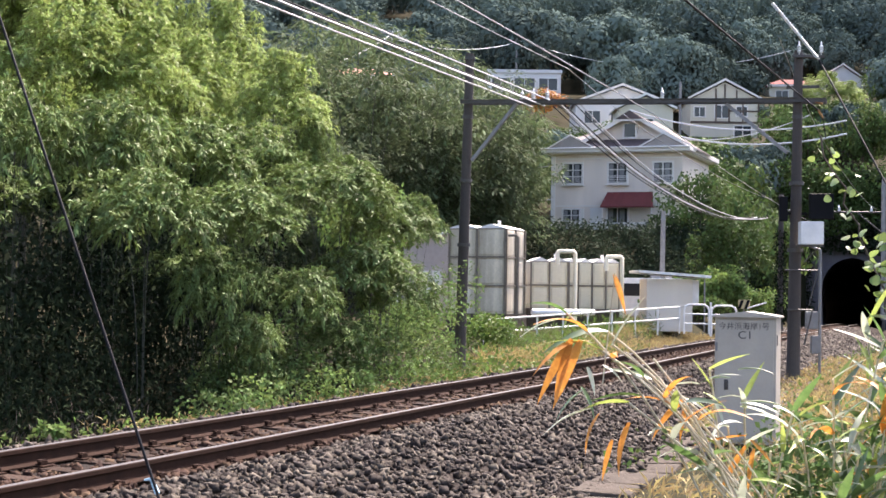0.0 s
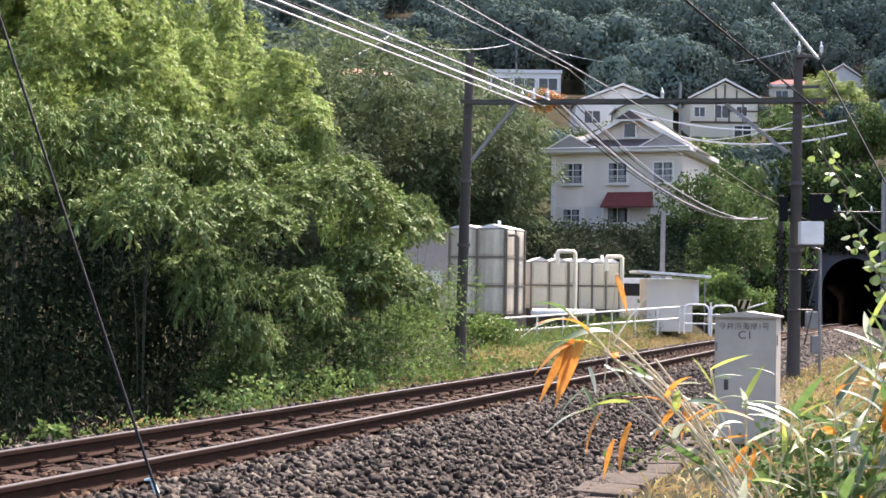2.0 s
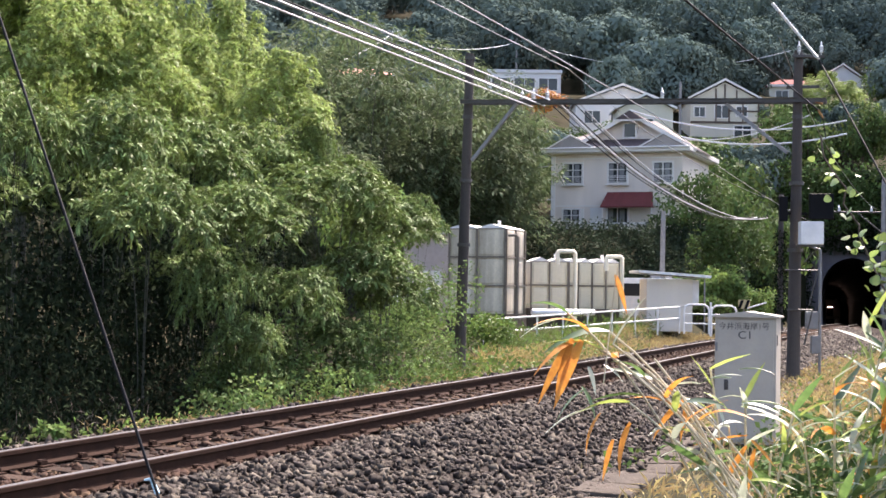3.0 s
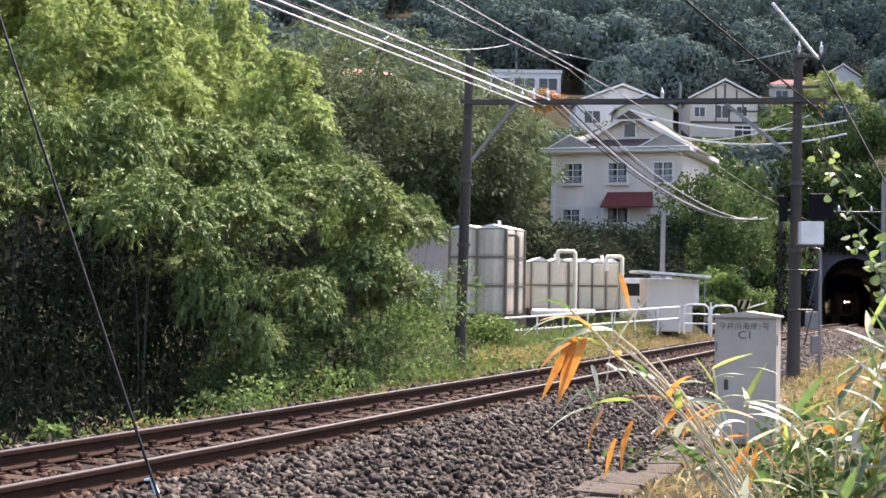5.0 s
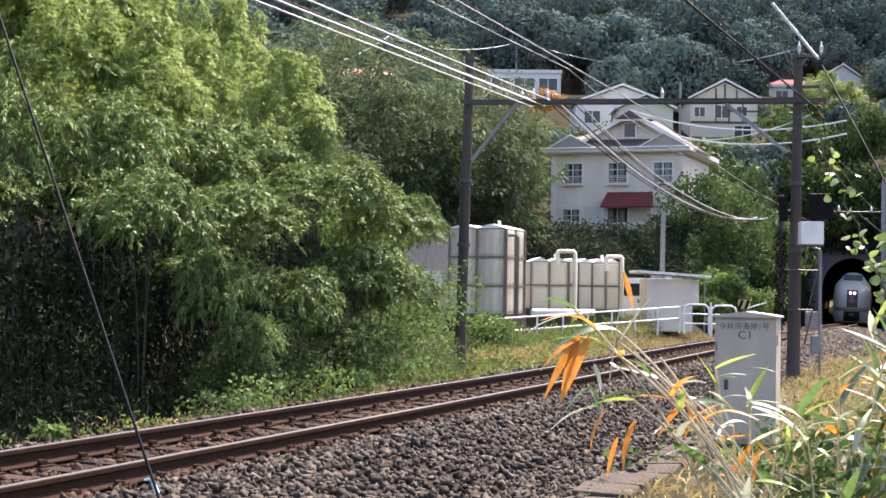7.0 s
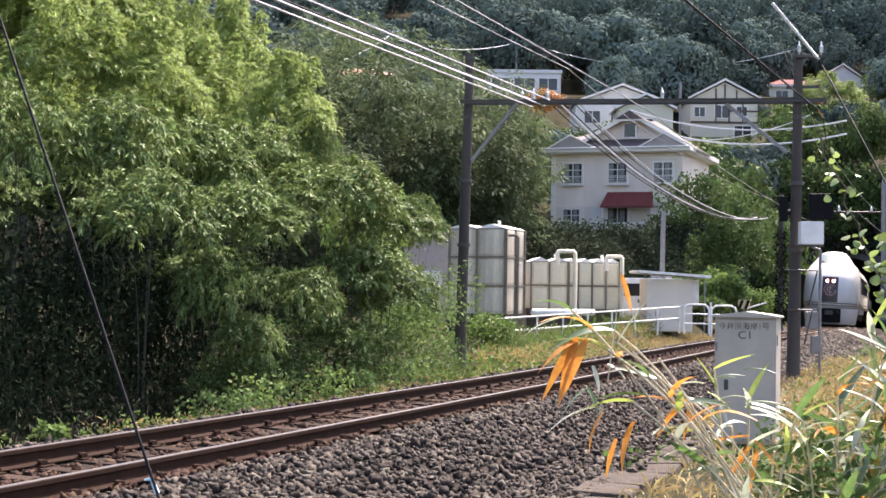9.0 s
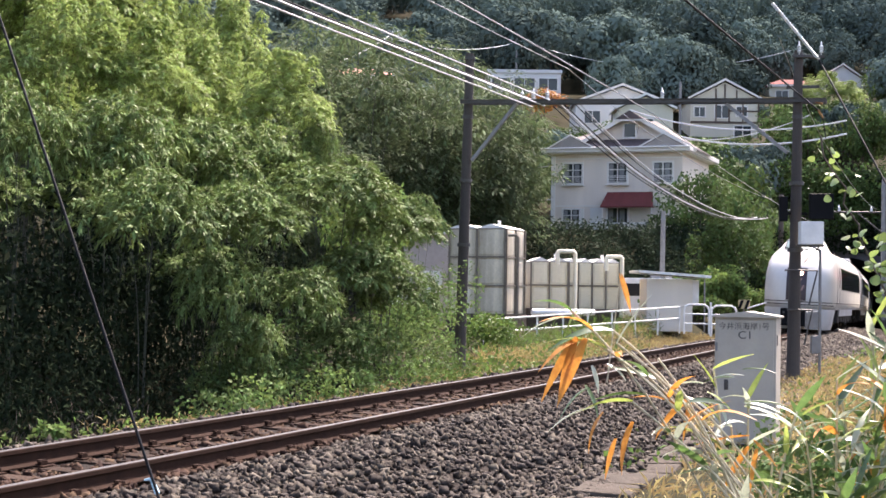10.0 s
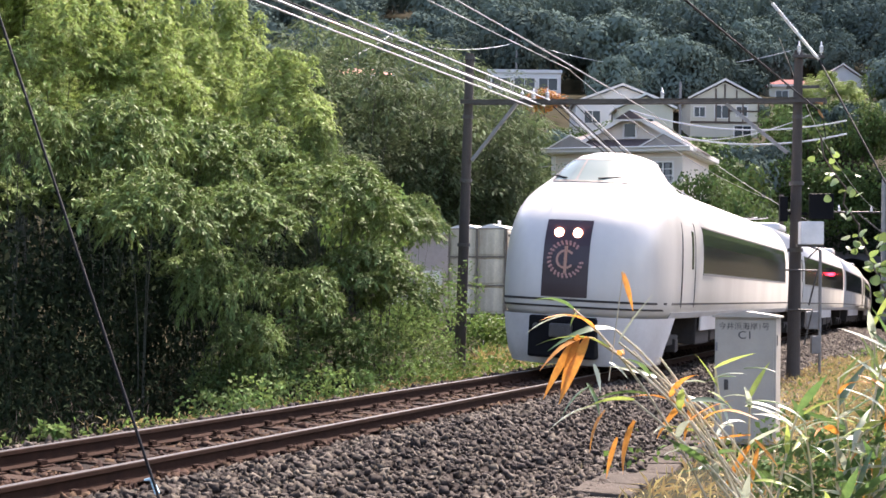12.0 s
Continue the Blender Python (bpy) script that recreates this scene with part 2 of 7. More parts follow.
def tris(name, v, material):
    """A mesh of loose triangles from an array of corners (n, 3, 3)."""
    n = len(v)
    me = bpy.data.meshes.new(name)
    me.vertices.add(n * 3)
    me.vertices.foreach_set("co", v.reshape(-1).astype(np.float32))
    me.loops.add(n * 3)
    me.loops.foreach_set("vertex_index", np.arange(n * 3, dtype=np.int32))
    me.polygons.add(n)
    me.polygons.foreach_set("loop_start", np.arange(0, n * 3, 3, dtype=np.int32))
    me.update(calc_edges=True)
    me.validate()
    me.materials.append(material)
    return me


def unit(a):
    return a / np.maximum(np.linalg.norm(a, axis=-1, keepdims=True), 1e-9)


def leaves(base, along, length, width, rng, droop=0.25, normal=None):
    """Lens-shaped leaves: a quad each from its base, along a way, broadest past a third, its face turned to the normal."""
    n = len(base)
    side = unit(np.cross(along, rng.normal(size=(n, 3)) if normal is None else normal))
    L, w = length[:, None], width[:, None]
    mid = base + along * L * 0.42
    tip = base + along * L + np.array([0, 0, -1.0]) * L * droop
    return np.stack([base, mid + side * w * 0.5, tip, mid - side * w * 0.5], axis=1)


def tube(name, pts, r, material, parent=None, label="", n=6):
    """A wire or pipe along points."""
    cu = bpy.data.curves.new(name, "CURVE")
    cu.dimensions = "3D"
    sp = cu.splines.new("POLY")
    sp.points.add(len(pts) - 1)
    for p, q in zip(sp.points, pts):
        p.co = (*q, 1)
    cu.bevel_depth, cu.bevel_resolution = r, max(1, n // 4)
    cu.use_fill_caps = True
    tmp = bpy.data.objects.new(name, cu)
    me = bpy.data.meshes.new_from_object(tmp)
    bpy.data.objects.remove(tmp)
    bpy.data.curves.remove(cu)
    me.name = name
    me.materials.clear()
    me.materials.append(material)
    for p in me.polygons:
        p.use_smooth = True
    ob = new(name, me)
    if parent:
        ob.parent = parent
    return tagged(ob, label)


def sag(a, b, drop, n=24):
    a, b = Vector(a), Vector(b)
    return [tuple(a.lerp(b, i / n) - Vector((0, 0, 4 * drop * (i / n) * (1 - i / n)))) for i in range(n + 1)]
# ---- the line of the track ----
LINE = [(-21.5, -40.0), (-14.44, -20.0), (-7.38, 0.0), (-0.32, 20.0), (3.14, 30.0), (7.25, 42.4), (10.70, 52.4), (14.32, 63.1), (18.25, 75.3), (21.65, 85.9), (26.0, 100.5),
        (30.4, 115.4), (33.75, 127.3), (37.9, 143.0), (42.25, 163.0), (47.0, 186.0), (51.7, 210.0), (57.2, 240.0), (64.0, 280.0), (76.0, 360.0)]
FALL = [(-60, 0.0), (48, 0.0), (63, -0.05), (75, -0.11), (86, -0.18), (100, -0.32), (115, -0.52), (127, -0.78), (143, -1.12), (186, -2.0), (240, -3.0), (400, -4.5)]


def spline(pts, step=0.5):
    """A smooth line through points, at even steps."""
    out = []
    p = [np.array(q) for q in pts]
    for i in range(1, len(p) - 2):
        for k in range(24):
            u = k / 24
            out.append(0.5 * (2 * p[i] + (p[i + 1] - p[i - 1]) * u + (2 * p[i - 1] - 5 * p[i] + 4 * p[i + 1] - p[i + 2]) * u * u
                              + (3 * p[i] - p[i - 1] - 3 * p[i + 1] + p[i + 2]) * u ** 3))
    out = np.array(out)
    s = np.concatenate([[0], np.cumsum(np.hypot(*np.diff(out, axis=0).T))])
    t = np.arange(0, s[-1], step)
    return np.stack([np.interp(t, s, out[:, 0]), np.interp(t, s, out[:, 1])], axis=1)


TRACK = spline(LINE)                       # every 0.5 m, away from the camera
TRACK_Z = np.interp(TRACK[:, 1], [f[0] for f in FALL], [f[1] for f in FALL])
TRACK_S = np.arange(len(TRACK)) * 0.5
CANT = math.degrees(math.atan(0.045 / 1.13))


def rail_at(s):
    """The track's centre, s metres along, and the way it runs."""
    x, y, z = (np.interp(s, TRACK_S, c) for c in (TRACK[:, 0], TRACK[:, 1], TRACK_Z))
    x2, y2 = (np.interp(s + 0.6, TRACK_S, c) for c in (TRACK[:, 0], TRACK[:, 1]))
    return Vector((x, y, z)), math.atan2(y2 - y, x2 - x)


def s_of_y(y):
    return float(np.interp(y, TRACK[:, 1], TRACK_S))


def beside(y, off, z=0.0):
    """A place off metres to the right of the track, where the track passes y."""
    p, a = rail_at(s_of_y(y))
    return Vector((p.x + off * math.sin(a), p.y - off * math.cos(a), p.z + z))


# ---- ground: one sheet to the horizon ----
PROFILE = [(-300, -0.38), (46, -0.38), (56, 0.0), (62, 0.15), (72, 0.5), (79, 2.2), (84, 4.6), (88, 5.1), (102, 5.4), (112, 8.0), (125, 11.5), (140, 15.5), (152, 17.2),
           (170, 22.5), (200, 28), (260, 49), (340, 85), (420, 120), (560, 150), (900, 170)]


def ground_z(x, y):
    x, y = np.asarray(x, float), np.asarray(y, float)
    tx = np.interp(y, TRACK[:, 1], TRACK[:, 0])
    tz = np.interp(y, TRACK[:, 1], TRACK_Z)
    d = (x - tx) * 0.945
    h = np.interp(y, [p[0] for p in PROFILE], [p[1] for p in PROFILE])
    # the bank at the right of the line rises early
    right = np.clip((d - 5.5) * 0.45, 0, 14) * np.clip((y - 36) / 40, 0, 1)
    h = np.maximum(h, -0.38 + right)
    # the wooded slope behind the grove, left
    left = np.clip((-d - 16) * 0.30, 0, 18) * np.clip((y + 30) / 40, 0, 1) * np.clip((70 - y) / 30, 0, 1)
    h = np.maximum(h, -0.38 + left)
    h = h + 0.05 * np.sin(x * 1.3 + y * 0.7) * np.sin(y * 0.9) * (np.abs(d) > 4)
    # the bank under the grove falls away from the ballast
    h = h - np.clip((-d - 3.0) * 0.55, 0, 1.1) * np.clip((31 - y) / 6, 0, 1) * np.clip((d + 30) / 8, 0, 1)
    # the cutting up to the tunnel
    wall = np.where(y < 123.6, tz - 0.42 + np.clip(np.abs(d) - 4.2, 0, None) * 1.5, 1e6)
    h = np.minimum(h, wall)
    return np.where((y < 123.6) & (np.abs(d) < 3.6), tz - 0.46, h)


def spaced(lo, a, b, hi, step, grow):
    mid = list(np.arange(a, b, step))
    left, right, st = [], [], step
    x = a
    while x > lo:
        st *= grow
        x -= st
        left.append(x)
    x, st = mid[-1], step
    while x < hi:
        st *= grow
        x += st
        right.append(x)
    return np.array(left[::-1] + mid + right)


def build_ground():
    xs, ys = spaced(-900, -22, 62, 900, 1.0, 1.13), spaced(-500, -6, 128, 1500, 1.0, 1.10)
    X, Y = np.meshgrid(xs, ys)
    Z = ground_z(X, Y)
    v = np.stack([X, Y, Z], axis=-1).reshape(-1, 3)
    nx, faces = len(xs), []
    TX = np.interp(Y, TRACK[:, 1], TRACK[:, 0])
    for j in range(len(ys) - 1):
        for i in range(nx - 1):
            z4 = Z[j:j + 2, i:i + 2]
            if 121 < ys[j] < 127 and np.ptp(z4) > 2.5 and abs(X[j, i] + 0.5 - TX[j, i]) < 3.2:
                continue
            a = j * nx + i
            faces.append((a, a + 1, a + nx + 1, a + nx))
    tagged(new("ground", raw("ground", v, faces, M_SOIL, True)), "earth and low growth rising to a wooded hill", "ground", kind="structure")


build_ground()


def sweep(name, profile, s0, s1, step, material, closed=True, dz=0.0, smooth=False):
    """A profile of (offset to the right, height) drawn along the track."""
    verts, faces, n = [], [], len(profile)
    ss = np.arange(s0, s1, step)
    for s in ss:
        p, a = rail_at(s)
        for off, h in profile:
            zz = h - 0.04 * off * (abs(off) < 1.3)
            verts.append((p.x + off * math.sin(a), p.y - off * math.cos(a), p.z + zz + dz))
    m = n if closed else n - 1
    for k in range(len(ss) - 1):
        for i in range(m):
            j = (i + 1) % n
            faces.append((k * n + i, k * n + j, (k + 1) * n + j, (k + 1) * n + i))
    if closed:
        faces += [tuple(range(n))[::-1], tuple(range((len(ss) - 1) * n, len(ss) * n))]
    return raw(name, verts, faces, material, smooth)


S_NEAR, S_FAR = s_of_y(-30), s_of_y(300)
bed = [(-3.1, -0.60), (-2.9, -0.46), (-1.75, -0.19), (-1.2, -0.175), (1.2, -0.195), (1.6, -0.21), (2.8, -0.47), (3.1, -0.60)]
tagged(new("ballast_bed", sweep("ballast_bed", bed, S_NEAR, S_FAR, 1.0, M_BALLAST)), "bed of grey-brown crushed stone under the railway track", "ballast", kind="structure")

railway = thing("railway_track", 0, 0, 0, "single railway track with brown rails on timber sleepers", "railway track")


def rail_profile(c):
    foot, web, head = 0.062, 0.009, 0.0325
    return [(c - foot, -0.153), (c - foot, -0.143), (c - web - 0.01, -0.125), (c - web, -0.11), (c - web, -0.048), (c - head, -0.036), (c - head, -0.006), (c - head + 0.008, 0.0),
            (c + head - 0.008, 0.0), (c + head, -0.006), (c + head, -0.036), (c + web, -0.048), (c + web, -0.11), (c + web + 0.01, -0.125), (c + foot, -0.143), (c + foot, -0.153)]


for c in (-0.566, 0.566):
    r = new("rail", sweep("rail", rail_profile(c), S_NEAR, S_FAR, 1.0, M_RUST))
    r.parent = railway
    tagged(r, "rusty brown steel rail")
    h = new("running_surface", sweep("running_surface", [(c - 0.027, -0.001), (c - 0.027, 0.0015), (c + 0.027, 0.0015), (c + 0.027, -0.001)], S_NEAR, S_FAR, 1.0, M_RAILTOP))
    h.parent = r
    tagged(h, "shiny worn rail top")

# sleepers, with plates and spikes where they lie near
bm = bmesh.new()
box(bm, -1.02, 1.02, -0.105, 0.105, -0.14, 0.0, 0.012)
me_sleeper = mesh_of(bm, "sleeper")
me_sleeper.materials.append(M_SLEEPER)
bm = bmesh.new()
box(bm, -0.14, 0.14, -0.075, 0.075, 0.0, 0.014)
for sx in (-1, 1):
    box(bm, sx * 0.085 - 0.02, sx * 0.085 + 0.02, -0.05, 0.05, 0.014, 0.05, 0.006)
    box(bm, sx * 0.075 - 0.03, sx * 0.075 + 0.03, -0.03, 0.03, 0.036, 0.058, 0.006)
me_plate = mesh_of(bm, "tie_plate")
me_plate.materials.append(M_RUST)
rng = random.Random(4)
s = s_of_y(4)
while s < s_of_y(123):
    p, a = rail_at(s)
    tilt = Matrix.Rotation(radians(CANT), 4, "Y")
    m = Matrix.Translation(p) @ Matrix.Rotation(a - math.pi / 2 + rng.uniform(-0.01, 0.01), 4, "Z") @ tilt @ pose(rng.uniform(-0.02, 0.02), 0, -0.158 + rng.uniform(-0.004, 0.002))
    o = new("sleeper", me_sleeper)
    o.parent = railway
    o.matrix_basis = m
    if p.y < 50:
        for c in (-0.566, 0.566):
            q = new("tie_plate", me_plate)
            q.parent = o
            q.matrix_basis = pose(c, 0, 0.001)
    s += 0.62


# ---- tunnel ----
def arch(w, h, n=12):
    """Half-round top over straight sides, (offset, height), from the foot at the left to the foot at the right."""
    pts = [(-w, -0.6), (-w * 1.04, h * 0.35)]
    for k in range(n + 1):
        a = math.pi - math.pi * k / n
        pts.append((w * 1.04 * math.cos(a), h - w * 1.04 + w * 1.04 * math.sin(a)))
    return pts + [(w * 1.04, h * 0.35), (w, -0.6)]


S_PORTAL = s_of_y(124.0)
inner, outer_ = arch(2.3, 5.35), arch(2.8, 5.85)
# sooty lining, its base colour raised for the haze veiling the dark mouth
M_TUNNEL = mat("veiled_sooty_lining", (0.19, 0.17, 0.18), 0.95, var=0.3, scale=1.2, fine=12, bump=0.3)
tagged(new("tunnel_lining", sweep("tunnel_lining", outer_ + inner[::-1], S_PORTAL, s_of_y(345), 2.0, M_TUNNEL)), "soot-dark arched tunnel lining", "tunnel", kind="structure")
bm = bmesh.new()
p, a = rail_at(S_PORTAL)
ring = arch(2.3, 5.35)
rim = arch(6.6, 11.9)
rows_ = [[bm.verts.new((x, y, z)) for x, z in line_] for line_, y in ((ring, 0.0), (rim, 0.0), (rim, 0.6), (ring, 0.6))]
for k in range(len(ring) - 1):
    for r0, r1 in zip(rows_, rows_[1:] + rows_[:1]):
        bm.faces.new((r0[k], r0[k + 1], r1[k + 1], r1[k]))
for k in (0, len(ring) - 1):
    bm.faces.new([r[k] for r in rows_])
bmesh.ops.recalc_face_normals(bm, faces=bm.faces[:])
ob = solo("tunnel_portal", bm, M_TUNNEL, "dark mossy concrete tunnel portal with an arched mouth", "tunnel portal", kind="structure")
ob.matrix_basis = Matrix.Translation((p.x, p.y - 0.3, p.z)) @ Matrix.Rotation(a - math.pi / 2, 4, "Z")
# ---- the train ----
# In a car's space x runs forwards, z up from the rail top; x = 0 at its front end.
LEVELS = [(0.98, 1.36, 0.10), (1.10, 1.42, 0.03), (1.22, 1.445, 0.0), (1.5, 1.45, 0.0), (1.9, 1.45, 0.02), (2.25, 1.44, 0.08), (2.5, 1.425, 0.19), (2.7, 1.40, 0.40),
          (2.86, 1.36, 0.72), (3.0, 1.30, 1.15), (3.12, 1.235, 1.52), (3.26, 1.14, 1.86), (3.40, 1.01, 2.2), (3.52, 0.85, 2.5), (3.60, 0.68, 2.85), (3.66, 0.46, 3.3), (3.69, 0.22, 3.8)]
CAB = LEVELS[:7] + [(2.7, 1.405, 0.33), (2.9, 1.38, 0.55), (3.1, 1.32, 0.85), (3.26, 1.23, 1.12), (3.38, 1.13, 1.34), (3.52, 1.01, 1.60), (3.70, 0.90, 1.92), (3.87, 0.79, 2.24), (4.00, 0.67, 2.58), (4.09, 0.50, 3.05), (4.13, 0.26, 3.6)]
CAR = 23.2


def nose_point(z, th, grow=0.0):
    """The nose's skin at height z; th runs from -90 degrees (right side) through 0 (front) to 90 (left side)."""
    w = np.interp(z, [l[0] for l in CAB], [l[1] for l in CAB])
    s0 = np.interp(z, [l[0] for l in CAB], [l[2] for l in CAB])
    n, L = 2.9, 2.3 - 0.35 * min(1.0, max(0.0, (z - 2.7)))
    t = abs(math.radians(th))
    y = w * math.sin(t) ** (2 / n) * (1 if th >= 0 else -1)
    back = s0 + L * (1 - math.cos(t) ** (2 / n))
    k = 1 + grow / max(w, 0.3)
    return Vector((-back + grow, y * k, z + grow * 0.3))


def shell(cab):
    bm = bmesh.new()
    ths = [-90, -80, -70, -60, -50, -41, -32, -24, -16, -8, 0, 8, 16, 24, 32, 41, 50, 60, 70, 80, 90]
    rows = []
    for z, w, s0 in (CAB if cab else LEVELS):
        if cab:
            zb = z if z < 3.1 else 3.1 + (z - 3.1) * 0.62     # behind the cab the roof drops to the common height
            wb = side_w(zb)
            back = [Vector((x, -wb, zb)) for x in (-CAR + 0.25, -7.4, -6.2)]
            line = back + [nose_point(z, t) for t in ths] + [Vector((v.x, -v.y, v.z)) for v in back[::-1]]
        else:
            line = [Vector((-CAR + 0.25, -w, z)), Vector((-0.25, -w, z)), Vector((-0.25, w, z)), Vector((-CAR + 0.25, w, z))]
        rows.append([bm.verts.new(v) for v in line])
    for a, b in zip(rows, rows[1:]):
        for i in range(len(a) - 1):
            bm.faces.new((a[i], a[i + 1], b[i + 1], b[i]))
        bm.faces.new((a[-1], a[0], b[0], b[-1]))
    bm.faces.new(rows[-1])
    bm.faces.new(rows[0][::-1])
    return bm


def patch(z0, z1, y0, y1, grow, nz=6, ny=8):
    """A piece of the nose's skin between heights and half-widths, standing a little proud."""
    bm = bmesh.new()
    grid = []
    for i in range(nz + 1):
        z = z0 + (z1 - z0) * i / nz
        row = []
        for j in range(ny + 1):
            y = y0 + (y1 - y0) * j / ny
            w = np.interp(z, [l[0] for l in CAB], [l[1] for l in CAB])
            th = math.degrees(math.asin(min(1.0, abs(y) / w) ** (2.9 / 2))) * (1 if y >= 0 else -1)
            row.append(bm.verts.new(nose_point(z, th, grow)))
        grid.append(row)
    for i in range(nz):
        for j in range(ny):
            bm.faces.new((grid[i][j], grid[i][j + 1], grid[i + 1][j + 1], grid[i + 1][j]))
    return bm


def side_w(z):
    return float(np.interp(z, [l[0] for l in LEVELS], [l[1] for l in LEVELS]))


def side_panel(x0, x1, z0, z1, side, proud, thick=0.012):
    """A panel on a car's flank that follows its lean."""
    bm = bmesh.new()
    zs = [z0 + (z1 - z0) * i / 8 for i in range(9)]
    cols = []
    for x in (x0, x1):
        cols.append([[bm.verts.new((x, side * (side_w(z) + p), z)) for z in zs] for p in (proud, proud - thick)])
    for k in range(8):
        bm.faces.new((cols[0][0][k], cols[1][0][k], cols[1][0][k + 1], cols[0][0][k + 1]))
        for c in cols:
            bm.faces.new((c[0][k], c[0][k + 1], c[1][k + 1], c[1][k]))
    for k in (0, 8):
        bm.faces.new((cols[0][0][k], cols[0][1][k], cols[1][1][k], cols[1][0][k]))
    return bm


def bogie(x, parent):
    bm = bmesh.new()
    for sy in (-1, 1):
        box(bm, x - 1.5, x + 1.5, sy * 1.02 - 0.07, sy * 1.02 + 0.07, 0.42, 0.62, 0.03)
        for ax in (-1.05, 1.05):
            box(bm, x + ax - 0.18, x + ax + 0.18, sy * 1.02 - 0.13, sy * 1.02 + 0.13, 0.28, 0.55, 0.03)
        box(bm, x - 0.3, x + 0.3, sy * 0.98 - 0.18, sy * 0.98 + 0.18, 0.60, 0.98, 0.05)
    box(bm, x - 0.25, x + 0.25, -0.95, 0.95, 0.4, 0.6)
    b = part("bogie", bm, M_UNDER, parent, "grimy black bogie")
    for ax in (-1.05, 1.05):
        for sy in (-1, 1):
            bm = bmesh.new()
            rod(bm, (x + ax, sy * 0.50, 0.43), (x + ax, sy * 0.63, 0.43), 0.43, n=24)
            rod(bm, (x + ax, sy * 0.47, 0.43), (x + ax, sy * 0.51, 0.43), 0.455, n=24)
            rod(bm, (x + ax, sy * 0.62, 0.43), (x + ax, sy * 0.70, 0.43), 0.14, n=12)
            part("wheel", bm, M_STEELDARK, b, "dark steel wheel")


def under(x0, x1, parent):
    bm = bmesh.new()
    r = random.Random(int(x0 * -10))
    x = x0
    while x < x1 - 0.8:
        w = r.uniform(0.7, 1.8)
        for sy in (-1, 1):
            box(bm, x, min(x + w, x1), sy * 0.75 - 0.55, sy * 0.75 + 0.55, r.uniform(0.32, 0.5), 0.99, 0.03)
        x += w + r.uniform(0.1, 0.4)
    box(bm, x0 - 2, x1 + 2, -0.5, 0.5, 0.6, 0.99)
    part("underfloor_equipment", bm, M_UNDER, parent, "dark equipment boxes under the floor")


def car_body(car, cab, windows, doors):
    body = part("body", shell(cab), M_TRAIN, car, "glossy white bodyshell", smooth=True)
    for p in body.data.polygons:
        p.use_smooth = abs(p.normal.z) < 0.999 or p.center.z > 2
    start = -2.5 if cab else -0.27
    for side in (-1, 1):
        for a, b in windows:
            w = part("window", side_panel(a, b, 1.90, 2.82, side, 0.006), M_TGLASS, car, "long tinted window")
            part("window_frame", side_panel(a - 0.05, b + 0.05, 1.85, 1.90, side, 0.010), M_STEEL, w)
            part("window_frame", side_panel(a - 0.05, b + 0.05, 2.82, 2.85, side, 0.010), M_STEELDARK, w)
        for a, b in doors:
            d = part("door", side_panel(a, b, 1.20, 3.02, side, 0.006), M_TRAIN, car, "white plug door")
            for x in (a, b):
                part("door_seal", side_panel(x - 0.03, x + 0.03, 1.20, 3.04, side, 0.014), M_STEELDARK, d)
            part("door_window", side_panel(a + 0.2, a + 0.42, 1.95, 2.7, side, 0.010), M_TGLASS, d)
        part("stripe", side_panel(-CAR + 0.26, start, 1.245, 1.285, side, 0.009), M_UNDER, car, "thin dark line along the sill")
        part("sill", side_panel(-CAR + 0.26, start, 0.99, 1.10, side, 0.012), M_TRAINDIRT, car, "grimy white sill")
    if not cab:
        bm = bmesh.new()
        box(bm, -4.6, -2.6, -0.7, 0.7, 3.62, 3.86, 0.08)
        part("air_conditioner", bm, M_TRAINDIRT, car, "white roof unit")
    # skirts between the bogies
    for side in (-1, 1):
        bm = bmesh.new()
        box(bm, -16.8, -6.4, side * 1.36 - 0.02, side * 1.36 + 0.02, 0.70, 1.0, 0.01)
        part("skirt", bm, M_TRAINDIRT, car, "grimy white side skirt")
    bogie(-3.9 if cab else -3.2, car)
    bogie(-19.6, car)
    under(-17.2, -6.2, car)


